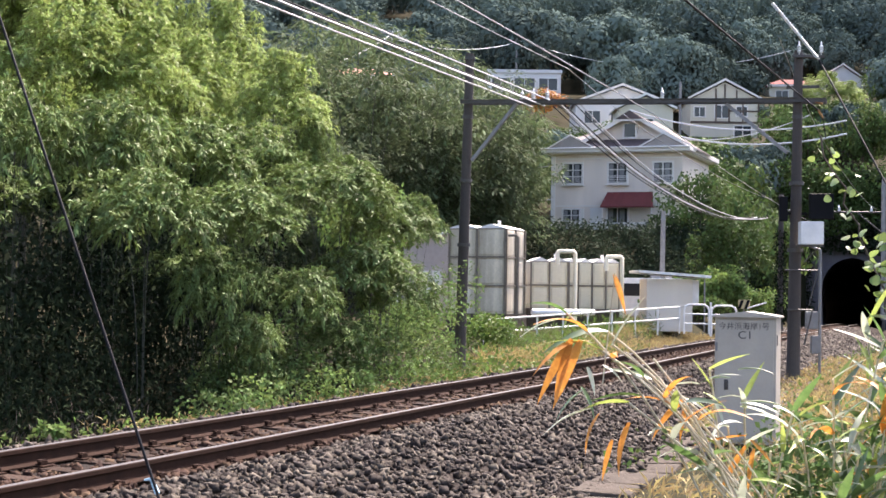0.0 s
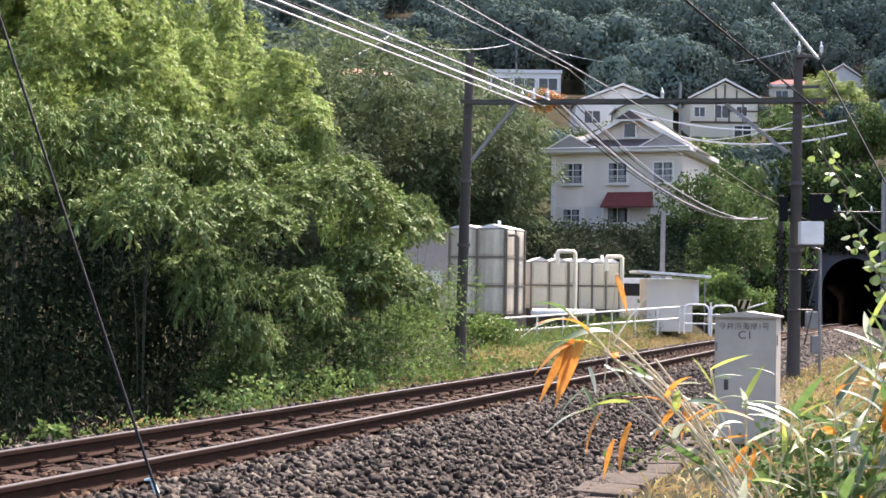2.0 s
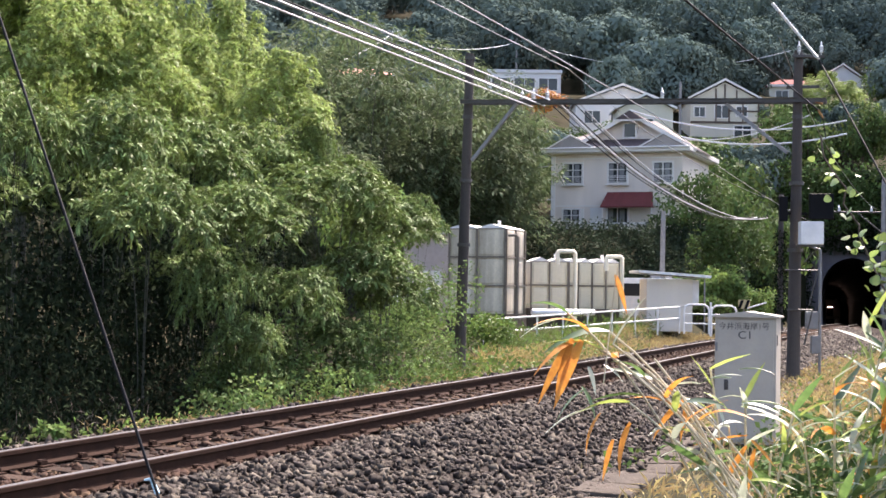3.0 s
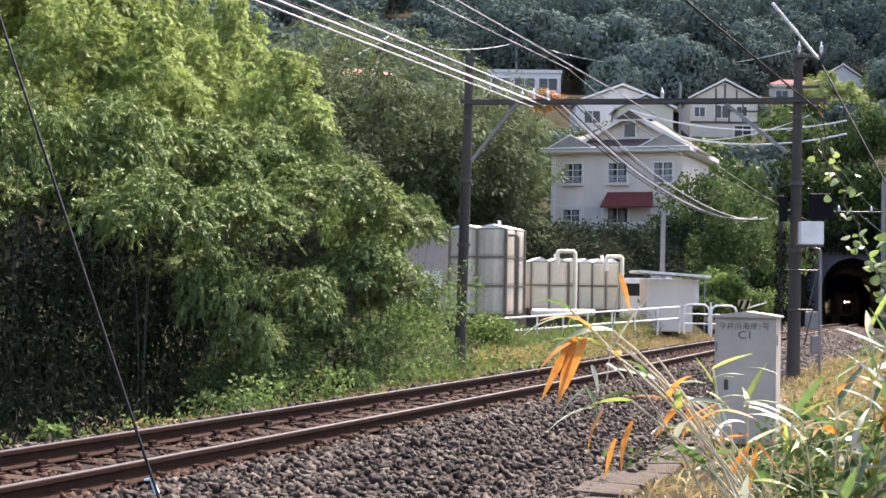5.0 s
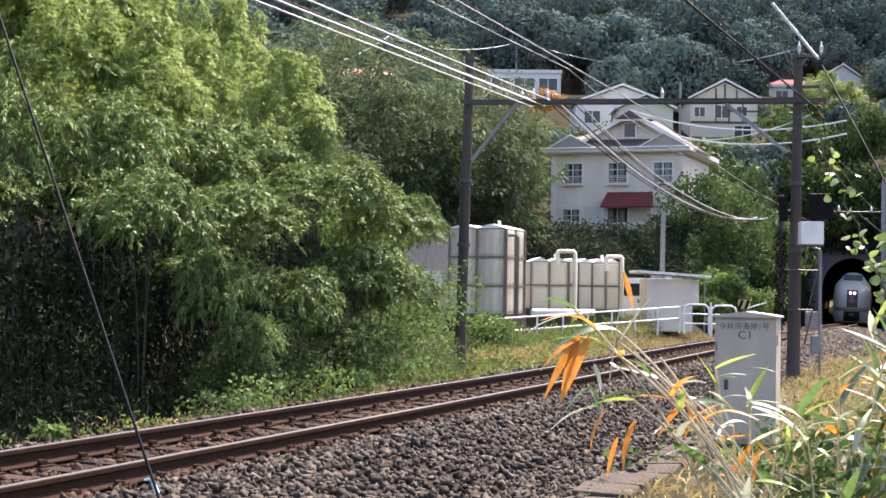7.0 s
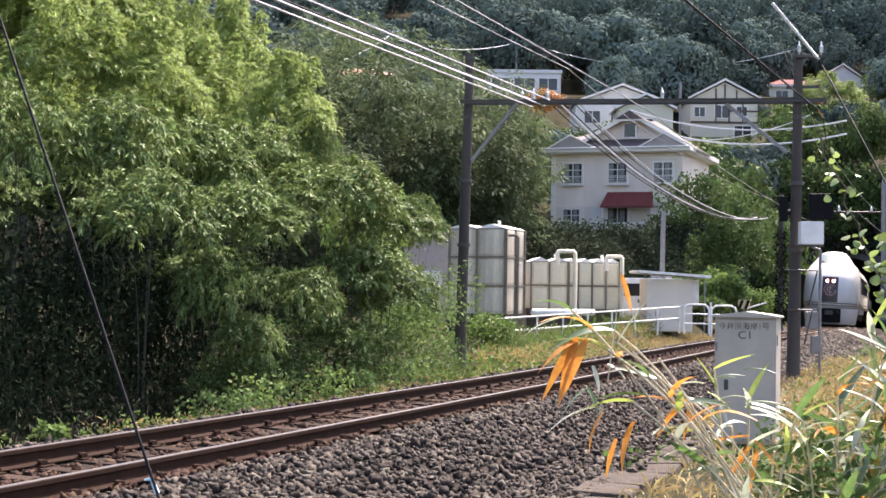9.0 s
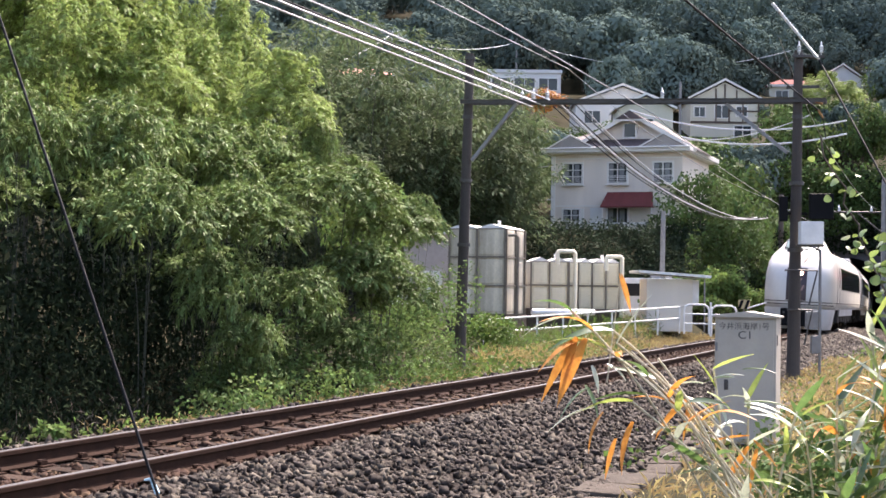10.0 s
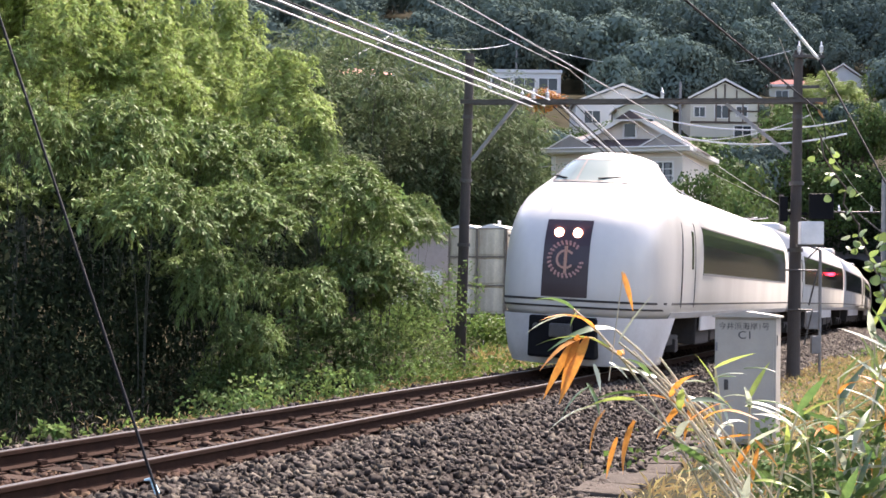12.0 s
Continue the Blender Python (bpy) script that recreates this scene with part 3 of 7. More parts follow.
def lead_car():
    car = thing("train_car", 0, 0, 0, "white express train car with rounded nose and maroon crest panel", "train car", "cars of the train")
    car_body(car, True, [(-22.0, -6.0)], [(-4.95, -3.45)])
    pan = part("crest_panel", patch(1.31, 2.66, -0.405, 0.405, 0.012, 12, 4), M_MAROON, car, "dark maroon panel with a pink crest")
    for sy in (-0.165, 0.165):
        bm = bmesh.new()
        rod(bm, (-0.16, sy, 2.43), (-0.115, sy, 2.43), 0.066, n=18)
        part("headlight", bm, M_LAMP, pan, "glowing warm headlight", True)
        bm = bmesh.new()
        bmesh.ops.create_cone(bm, cap_ends=False, segments=20, radius1=0.092, radius2=0.080, depth=0.05, matrix=Matrix.Translation((-0.13, sy, 2.43)) @ Matrix.Rotation(math.pi / 2, 4, "Y"))
        part("headlight_rim", bm, M_HALO, pan, "lamp bowl with the headlight's orange halo put in as glow")
    # the crest: a wreath of small leaves about a plain ring and bar
    bm = bmesh.new()
    for k in range(22):
        a = math.radians(-68 + k * 14.3) + math.pi / 2 + 0.42
        for rr in (0.27, 0.31):
            cy, cz = rr * math.cos(a + (rr - 0.255)), 1.97 + rr * math.sin(a + (rr - 0.255))
            bmesh.ops.create_uvsphere(bm, u_segments=6, v_segments=4, radius=0.023, matrix=Matrix.Translation((0.016 - max(0, cz - 1.85) * 0.17, cy, cz)) @ Matrix.Diagonal((0.25, 1, 1, 1)))
    tagged(part("wreath", bm, M_CREST, pan, "faded pink wreath"), kind="stuff")
    bm = bmesh.new()
    for k in range(26):
        a0, a1 = math.radians(40 + k * 10.8), math.radians(40 + (k + 1) * 10.8)
        q = [bm.verts.new((0.018 - max(0, 1.97 + r * math.sin(a) - 1.85) * 0.17, r * math.cos(a), 1.97 + r * math.sin(a))) for a, r in ((a0, 0.13), (a1, 0.13), (a1, 0.17), (a0, 0.17))]
        bm.faces.new(q)
    box(bm, -0.03, 0.014, -0.024, 0.024, 1.72, 2.02)
    box(bm, -0.07, -0.012, -0.024, 0.024, 2.02, 2.2)
    part("crest_mark", bm, M_GOLD, pan, "plain gold ring and bar")
    ws = part("windscreen", patch(3.44, 3.88, -0.66, 0.66, 0.016, 8, 12), M_WSCREEN, car, "sloping pale green windscreen", True)
    for y0 in (-0.70, 0.65):
        part("windscreen_pillar", patch(3.42, 3.91, y0, y0 + 0.05, 0.02, 6, 1), M_STEELDARK, ws)
    part("windscreen_frame", patch(3.41, 3.44, -0.70, 0.70, 0.02, 1, 10), M_STEELDARK, ws)
    part("windscreen_pillar", patch(3.44, 3.88, -0.24, -0.20, 0.02, 6, 1), M_STEELDARK, ws)
    part("windscreen_frame", patch(3.875, 3.915, -0.64, 0.64, 0.02, 1, 10), M_STEELDARK, ws)
    for a, b in ((0.75, 0.0), (-0.75, -0.35)):
        pa, pb = nose_point(3.53, 32 if a > 0 else -36, 0.05), nose_point(3.47, 4 if a > 0 else -14, 0.05)
        bm = bmesh.new()
        rod(bm, pa, pb, 0.014, n=6)
        part("wiper", bm, M_BLACK, ws)
    # stripe round the nose and the lip below it
    part("nose_stripe", patch(1.245, 1.285, -1.444, 1.444, 0.009, 1, 40), M_UNDER, car)
    part("nose_gap", patch(1.13, 1.165, -1.42, 1.42, 0.012, 1, 40), M_UNDER, car)
    # skirt: an apron with a dark coupler opening
    bm = bmesh.new()
    ths = [-90, -75, -60, -48, -38, -29, -20, -10, 0, 10, 20, 29, 38, 48, 60, 75, 90]
    rows = []
    for z, k, fwd in ((1.0, 0.99, 0.10), (0.7, 0.97, 0.05), (0.35, 0.94, -0.08), (0.14, 0.90, -0.22)):
        row = []
        for t in ths:
            q = nose_point(1.22, t)
            row.append(bm.verts.new((q.x * (1 - 0.12 * (1 - z)) + fwd - 0.12, q.y * k, z)))
        back = -3.15 + (1.0 - z) * 1.1
        row = [bm.verts.new((back, -1.42 * k, z))] + row + [bm.verts.new((back, 1.42 * k, z))]
        rows.append(row)
    for a, b in zip(rows, rows[1:]):
        for i in range(len(a) - 1):
            bm.faces.new((a[i], a[i + 1], b[i + 1], b[i]))
    part("nose_skirt", bm, M_TRAINDIRT, car, "grey-white apron below the nose", True)
    bm = bmesh.new()
    box(bm, -0.42, 0.018, -0.60, 0.60, 0.26, 0.985, 0.05)
    part("coupler_recess", bm, M_BLACK, car, "black coupler opening")
    bm = bmesh.new()
    rod(bm, (-0.1, 0, 0.72), (0.16, 0, 0.72), 0.10, n=12)
    box(bm, 0.02, 0.14, -0.2, 0.2, 0.62, 0.86, 0.03)
    for sy in (-0.46, 0.46):
        rod(bm, (0, sy, 0.8), (0.07, sy, 0.8), 0.05, n=10)
    part("coupler", bm, M_STEELDARK, car, "dark coupler with hoses")
    bm = bmesh.new()
    rod(bm, (-4.9, -1.46, 3.02), (-4.9, -1.40, 3.02), 0.05, n=10)
    part("marker", bm, M_STEELDARK, car)
    return car


def trailer(first):
    car = thing("train_car", 0, 0, 0, "white express train car with long tinted windows", "train car", "cars of the train")
    car_body(car, False, [(-22.3, -4.2)] if first else [(-18.6, -2.0), (-22.4, -21.4)], [(-3.5, -2.1)] if first else [(-20.8, -19.4)])
    bm = bmesh.new()
    box(bm, -CAR - 0.3, -CAR + 0.3, -0.7, 0.7, 0.95, 3.2, 0.05)
    part("gangway", bm, M_UNDER, car, "dark gangway bellows")
    return car


TRAIN = [lead_car()]
TRAIN.append(trailer(True))
TRAIN.append(trailer(False))
for _ in range(3):
    TRAIN.append(copy_thing(TRAIN[2], Matrix()))
bm = bmesh.new()
box(bm, -CAR - 0.3, -CAR + 0.3, -0.7, 0.7, 0.95, 3.2, 0.05)
part("gangway", bm, M_UNDER, TRAIN[0], "dark gangway bellows")

SPEED, S_END = 19.4, s_of_y(26.7)


def car_pose(i, t):
    s = S_END + (12.0 - t) * SPEED + i * CAR
    p, _ = rail_at(s + 3.9)
    q, _ = rail_at(s + 19.6)
    way = (p - q).normalized()
    a, pitch = math.atan2(way.y, way.x), math.asin(way.z)
    return Matrix.Translation(p) @ Matrix.Rotation(a, 4, "Z") @ Matrix.Rotation(-pitch, 4, "Y") @ Matrix.Rotation(radians(-CANT), 4, "X") @ pose(3.9, 0, 0)
# ---- overhead line: the portal of two poles ----
PL, PR = Vector((0.42, 35.9, -0.5)), Vector((7.59, 33.4, -0.5))
ACROSS = (PR - PL).normalized()
ACROSS_DEG = math.degrees(math.atan2(ACROSS.y, ACROSS.x))


def line_pole(name, foot, top, r0, r1, label):
    ob = thing(name, foot.x, foot.y, foot.z, label, "pole", "poles of the overhead line")
    d = Vector(top) - foot
    bm = bmesh.new()
    rod(bm, (0, 0, 0), d, r0, r1, 18)
    part("shaft", bm, M_POLE, ob, smooth=False)
    for u, r in ((0.985, r1 * 1.12), (0.80, r1 * 1.15), (0.60, r0 * 1.0), (0.40, r0 * 1.05)):
        bm = bmesh.new()
        rod(bm, d * u - Vector((0, 0, 0.04)), d * u + Vector((0, 0, 0.04)), r + 0.012, n=18)
        part("band", bm, M_STEELDARK, ob, "dark steel band")
    return ob, d


pole_l, dl = line_pole("line_pole", PL, (0.57, 35.9, 6.95), 0.135, 0.100, "dark weathered concrete railway pole at the edge of the verge")
pole_r, dr = line_pole("line_pole", PR, (7.66, 33.4, 6.72), 0.150, 0.092, "dark concrete railway pole carrying a signal and a white box")

beam = thing("portal_beam", 0.5, 35.87, 5.80, "thin dark steel beam spanning between the two railway poles", "beam", rz=ACROSS_DEG)
span = (Vector((8.12, 33.2)) - Vector((0.5, 35.87))).length
lean = -0.19 / span
bm = bmesh.new()
for dy in (-0.16, 0.16):
    box(bm, -0.1, span + 0.1, dy - 0.02, dy + 0.02, -0.045, 0.045, 0.006)
    box(bm, -0.1, span + 0.1, dy - 0.045, dy + 0.045, 0.035, 0.045)
for v in bm.verts:
    v.co.z += v.co.x * lean
part("angle_bar", bm, M_STEELDARK, beam)
for k in range(9):
    bm = bmesh.new()
    x = 0.4 + k * 0.85
    rod(bm, (x, -0.16, x * lean), (x + 0.35, 0.16, (x + 0.35) * lean), 0.015, n=6)
    part("lacing", bm, M_STEELDARK, beam)
for a, b in (((0.15, 0, -1.36), (1.22, 0, -0.06)), ((span - 2.05, 0, -0.2), (span - 0.72, 0, -1.30))):
    bm = bmesh.new()
    d = Vector(b) - Vector(a)
    box(bm, -0.04, 0.04, -0.04, 0.04, 0, d.length, 0.006, Matrix.Translation(a) @ d.to_track_quat("Z", "Y").to_matrix().to_4x4())
    part("brace", bm, M_STEEL, beam, "diagonal brace")


def insulator(parent, p, n=3, r=0.055, down=True):
    bm = bmesh.new()
    for k in range(n):
        bmesh.ops.create_cone(bm, cap_ends=True, segments=14, radius1=r, radius2=r * 0.45, depth=0.05, matrix=Matrix.Translation((p[0], p[1], p[2] + k * 0.055)))
    rod(bm, (p[0], p[1], p[2] - 0.08), (p[0], p[1], p[2] + n * 0.055 + 0.05), 0.014, n=8)
    part("insulator", bm, M_CERAMIC, parent, "white porcelain insulator", True)


for x in (1.35, 1.62, 1.95, 4.6):
    insulator(beam, (x, 0, x * lean + 0.10))

bm = bmesh.new()
rod(bm, (span - 0.18, 0, span * lean + 0.02), (span + 0.02, 0, span * lean - 0.06), 0.03, n=10)
part("end_insulator", bm, mat("ochre_insulator", (0.45, 0.25, 0.10), 0.4, var=0.15, bump=0), beam, "ochre insulator rod")
bm = bmesh.new()
box(bm, span - 0.75, span - 0.05, -0.03, 0.03, span * lean + 0.28, span * lean + 0.34)
part("crossarm", bm, M_STEELDARK, beam)

top_arm = thing("pole_crossarm", 7.66, 33.4, 6.55, "dark steel crossarm with white insulators on the pole's top", "crossarm")
bm = bmesh.new()
box(bm, -0.16, 0.52, -0.17, -0.11, 0.0, 0.06, 0.005)
part("arm", bm, M_STEELDARK, top_arm)
for x in (-0.02, 0.46):
    insulator(top_arm, (x, -0.14, 0.14), 3, 0.05)

# signal seen from behind, white box and small fittings on the right pole
sig = thing("railway_signal", 7.75, 33.15, 3.05, "black railway signal board on the dark pole", "signal")
bm = bmesh.new()
box(bm, 0.10, 0.62, -0.06, 0.06, 0.0, 0.55, 0.02)
box(bm, -0.50, -0.32, 0.12, 0.22, -0.05, 0.5, 0.02)
box(bm, -0.34, 0.12, 0.22, 0.26, 0.1, 0.16)
part("backboard", bm, M_BLACK, sig)
for z in (0.14, 0.38):
    bm = bmesh.new()
    rod(bm, (0.36, 0.05, z), (0.36, 0.32, z), 0.11, 0.12, 14)
    part("hood", bm, M_BLACK, sig)
eq = thing("equipment_box", 7.86, 33.0, 2.50, "plain white equipment box on the dark pole", "box")
bm = bmesh.new()
box(bm, -0.245, 0.245, -0.14, 0.14, 0.0, 0.49, 0.015)
part("case", bm, M_WHITE, eq)
bm = bmesh.new()
box(bm, -0.30, 0.26, -0.10, 0.10, -0.05, -0.003, 0.005)
rod(bm, (0.2, 0, -0.03), (-0.12, 0.1, -0.38), 0.016, n=6)
part("bracket", bm, M_STEELDARK, eq)
step = thing("pole_step", 7.6, 33.3, 0.6, "thin dark steel steps and brackets on the pole", "bracket")
for z, x0, x1 in ((1.35, -0.25, 0.45), (0.5, -0.2, 0.35)):
    bm = bmesh.new()
    rod(bm, (x0, -0.12, z), (x1, -0.12, z), 0.018, n=6)
    rod(bm, (x1, -0.12, z), (x1 - 0.18, -0.12, z - 0.75), 0.018, n=6)
    part("rung", bm, M_STEELDARK, step)
pipe = thing("cable_pipe", 8.60, 35.2, -0.45, "thin grey steel cable pipe standing behind the pole", "pipe")
bm = bmesh.new()
rod(bm, (0, 0, 0), (0, 0, 2.9), 0.035, n=10)
rod(bm, (0, 0, 2.9), (-0.25, 0, 3.0), 0.03, n=8)
part("upright", bm, M_STEEL, pipe)
bm = bmesh.new()
box(bm, -0.32, -0.05, -0.08, 0.08, 1.1, 1.5, 0.01)
part("junction_box", bm, M_STEEL, pipe)
bm = bmesh.new()
box(bm, -0.2, 0.0, -0.08, 0.08, 0.55, 0.95, 0.01)
part("junction_box", bm, M_STEEL, pipe)


def along(y0, z0, y1, z1, off, drop, n=30):
    """A wire along the track, off metres to its right, from y0 to y1, with a sag."""
    pts = []
    for i in range(n + 1):
        u = i / n
        q = beside(y0 + (y1 - y0) * u, off)
        pts.append((q.x, q.y, z0 + (z1 - z0) * u - 4 * drop * u * (1 - u)))
    return pts


def wire(pts, r, material, label, category="wire"):
    ob = tube("overhead_wire", pts, r, material)
    return tagged(ob, label, category, "overhead wires")


# feeder cables at the left of the line
for k, (off, dz, r, m_, sg) in enumerate(((-2.62, 0.02, 0.017, M_CABLE, 0.25), (-2.78, 0.10, 0.020, M_CABLE, 0.27), (-2.90, 0.0, 0.015, M_CABLE, 0.24), (-2.48, 0.14, 0.013, M_WIREDARK, 0.22),
                                          (-2.30, 0.07, 0.013, M_CABLE, 0.25), (-2.95, 0.20, 0.012, M_WIREDARK, 0.25))):
    wire(along(-12, 5.6 + dz, 35.0, 5.72 + dz, off, sg), r, m_, "bright grey feeder cable strung along the railway")
    wire(along(35.0, 5.72 + dz, 70, 4.98 + dz * 0.5, off + 0.5, 0.90 + dz * 0.3), r, M_CABLE if k in (1, 4) else M_WIREDARK, "sagging feeder cable strung along the railway")
# messenger, contact wire and droppers over the track
mess = wire(along(-14, 5.75, 34.5, 5.42, 0.05, 0.16), 0.011, M_WIRE, "messenger wire over the track")
wire(along(34.5, 5.42, 71, 4.85, 0.05, 0.25), 0.011, M_WIRE, "messenger wire over the track")
wire(along(34.8, 6.55, 74, 6.1, -2.0, 0.5), 0.010, M_WIRE, "thin wire strung along the railway")
wire(along(-14, 6.3, 34.8, 6.55, -2.0, 0.30), 0.010, M_WIRE, "thin wire strung along the railway")
wire([(-8.1, -10.0, 4.9), (3.15, 20.0, 5.17), (7.95, 32.8, 5.36)], 0.017, M_WIREDARK, "dark cable ending at the beam's end")
wire([(7.95, 32.8, 5.36), (8.12, 33.1, 5.24)], 0.026, mat("ochre_rod", (0.45, 0.25, 0.10), 0.4, var=0.15, bump=0), "ochre insulator rod at the cable's end", "insulator")
wire([(8.12, 33.1, 5.24), (8.2, 33.15, 4.8)], 0.012, M_WIREDARK, "short dark lead below the cable's end")
STRING0, STRING1 = Vector((6.06, 28.5, 6.79)), Vector((8.07, 33.3, 6.53))
wire([tuple(STRING0 - (STRING1 - STRING0) * 8 + Vector((0, 0, 0.6))), tuple(STRING0), tuple(STRING1)], 0.010, M_WIRE, "wire to the top of the dark pole")
wire([tuple(STRING1), (7.66, 33.4, 6.60)], 0.02, M_STEELDARK, "short dark strut at the pole's top", "strut")
wire([tuple(STRING1), (8.6, 30.0, 3.6), (9.72, 25.8, -0.35)], 0.020, M_WIREDARK, "dark guy wire of the railway pole", "guy wire")
wire(along(33.4, 6.86, 72, 5.5, 2.9, 0.8), 0.010, M_WIRE, "thin wire strung along the railway")
string = thing("insulator_string", 0, 0, 0, "string of white porcelain insulator discs below the wire", "insulator")
for k in range(26):
    q = STRING0.lerp(STRING1, k / 25)
    bm = bmesh.new()
    bmesh.ops.create_uvsphere(bm, u_segments=10, v_segments=6, radius=0.036, matrix=Matrix.Translation(q))
    part("disc", bm, M_CERAMIC, string, smooth=True)

# guy wire across the near corner, with its wrapped end
wire([(-3.75, 11.85, 4.3), (-3.34, 11.5, 3.37), (-1.86, 10.2, 0.02), (-1.70, 10.06, -0.36)], 0.011, M_WIREDARK, "thin dark guy wire anchored in the ballast", "guy wire")
wrap = thing("guy_wire_wrap", -1.90, 10.24, 0.06, "pale blue plastic wrap tied on the guy wire", "wrap")
bm = bmesh.new()
rod(bm, (0.0, 0, 0.03), (0.045, -0.035, -0.055), 0.014, 0.018, 8)
rod(bm, (-0.05, 0.0, 0.03), (0.01, 0, 0.04), 0.007, 0.012, 6)
part("wrapping", bm, mat("blue_plastic", (0.45, 0.68, 0.78), 0.4, var=0.2, bump=0.1), wrap)

# ---- the lettered relay cabinet ----
cab = thing("relay_cabinet", 3.17, 17.95, -0.42, "grey steel lineside cabinet lettered on its door, on a black base", "cabinet", rz=-17.5)
bm = bmesh.new()
box(bm, 0.0, 0.70, 0.0, 0.55, 0.08, 1.54, 0.008)
part("case", bm, M_BOX, cab)
bm = bmesh.new()
prism(bm, [(-0.03, 1.54), (0.73, 1.54), (0.73, 1.56), (0.36, 1.61), (-0.03, 1.56)], -0.05, 0.60)
part("lid", bm, M_BOX, cab, "low-pitched grey lid")
door = None
bm = bmesh.new()
box(bm, 0.03, 0.67, -0.014, -0.002, 0.12, 1.51, 0.004)
door = part("door", bm, M_BOX, cab, "grey door")
for z in (0.35, 1.15):
    bm = bmesh.new()
    rod(bm, (0.022, -0.02, z), (0.022, -0.02, z + 0.10), 0.012, n=8)
    part("hinge", bm, M_STEEL, door)
bm = bmesh.new()
box(bm, 0.12, 0.15, -0.035, -0.014, 0.72, 0.80, 0.005)
box(bm, 0.11, 0.16, -0.02, -0.014, 0.70, 0.82, 0.003)
part("handle", bm, M_STEELDARK, door, "small dark handle")
bm = bmesh.new()
box(bm, 0.70, 0.708, 0.06, 0.12, 1.22, 1.34, 0.002)
part("latch", bm, M_STEELDARK, cab)
bm = bmesh.new()
box(bm, 0.05, 0.65, 0.05, 0.50, -0.25, 0.08, 0.01)
part("base", bm, M_BLACK, cab, "black base")
M_INK = mat("dark_lettering", (0.035, 0.035, 0.035), 0.7, var=0.1, bump=0)


def lettering(text, size, x, z, y, parent, name="lettering", stretch=1.0):
    cu = bpy.data.curves.new(name, "FONT")
    cu.body, cu.size, cu.align_x, cu.extrude = text, size, "CENTER", 0.0006
    tmp = bpy.data.objects.new(name, cu)
    me = bpy.data.meshes.new_from_object(tmp)
    bpy.data.objects.remove(tmp)
    me.name = name
    me.materials.clear()
    me.materials.append(M_INK)
    me.transform(pose(x, y, z, 90, 0, 0) @ Matrix.Diagonal((stretch, 1, 1, 1)))
    ob = new(name, me)
    ob.parent = parent
    return ob


lettering("今井浜海岸1号", 0.090, 0.335, 1.405, -0.0165, door)
lettering("C1", 0.125, 0.35, 1.295, -0.0165, door, stretch=1.15)
bm = bmesh.new()
box(bm, 2.95, 4.15, 17.6, 18.7, -0.62, -0.44, 0.02)
solo("concrete_footing", bm, M_CONC, "rough concrete footing under the cabinet", "footing")
trough = thing("cable_trough", 0, 0, 0, "weathered concrete cable trough lids beside the ballast", "cable trough")
for k in range(34):
    q = beside(12.0 + k * 0.62, 3.75)
    bm = bmesh.new()
    rr = random.Random(k)
    box(bm, -0.26, 0.26, -0.30, 0.30, -0.25, 0.03 + rr.uniform(-0.035, 0.035), 0.03, Matrix.Translation((q.x, q.y, -0.40)) @ pose(0, 0, 0, rr.uniform(-3, 3), rr.uniform(-4, 4), -19.4 + rr.uniform(-4, 4)))
    part("lid", bm, M_CONC, trough)

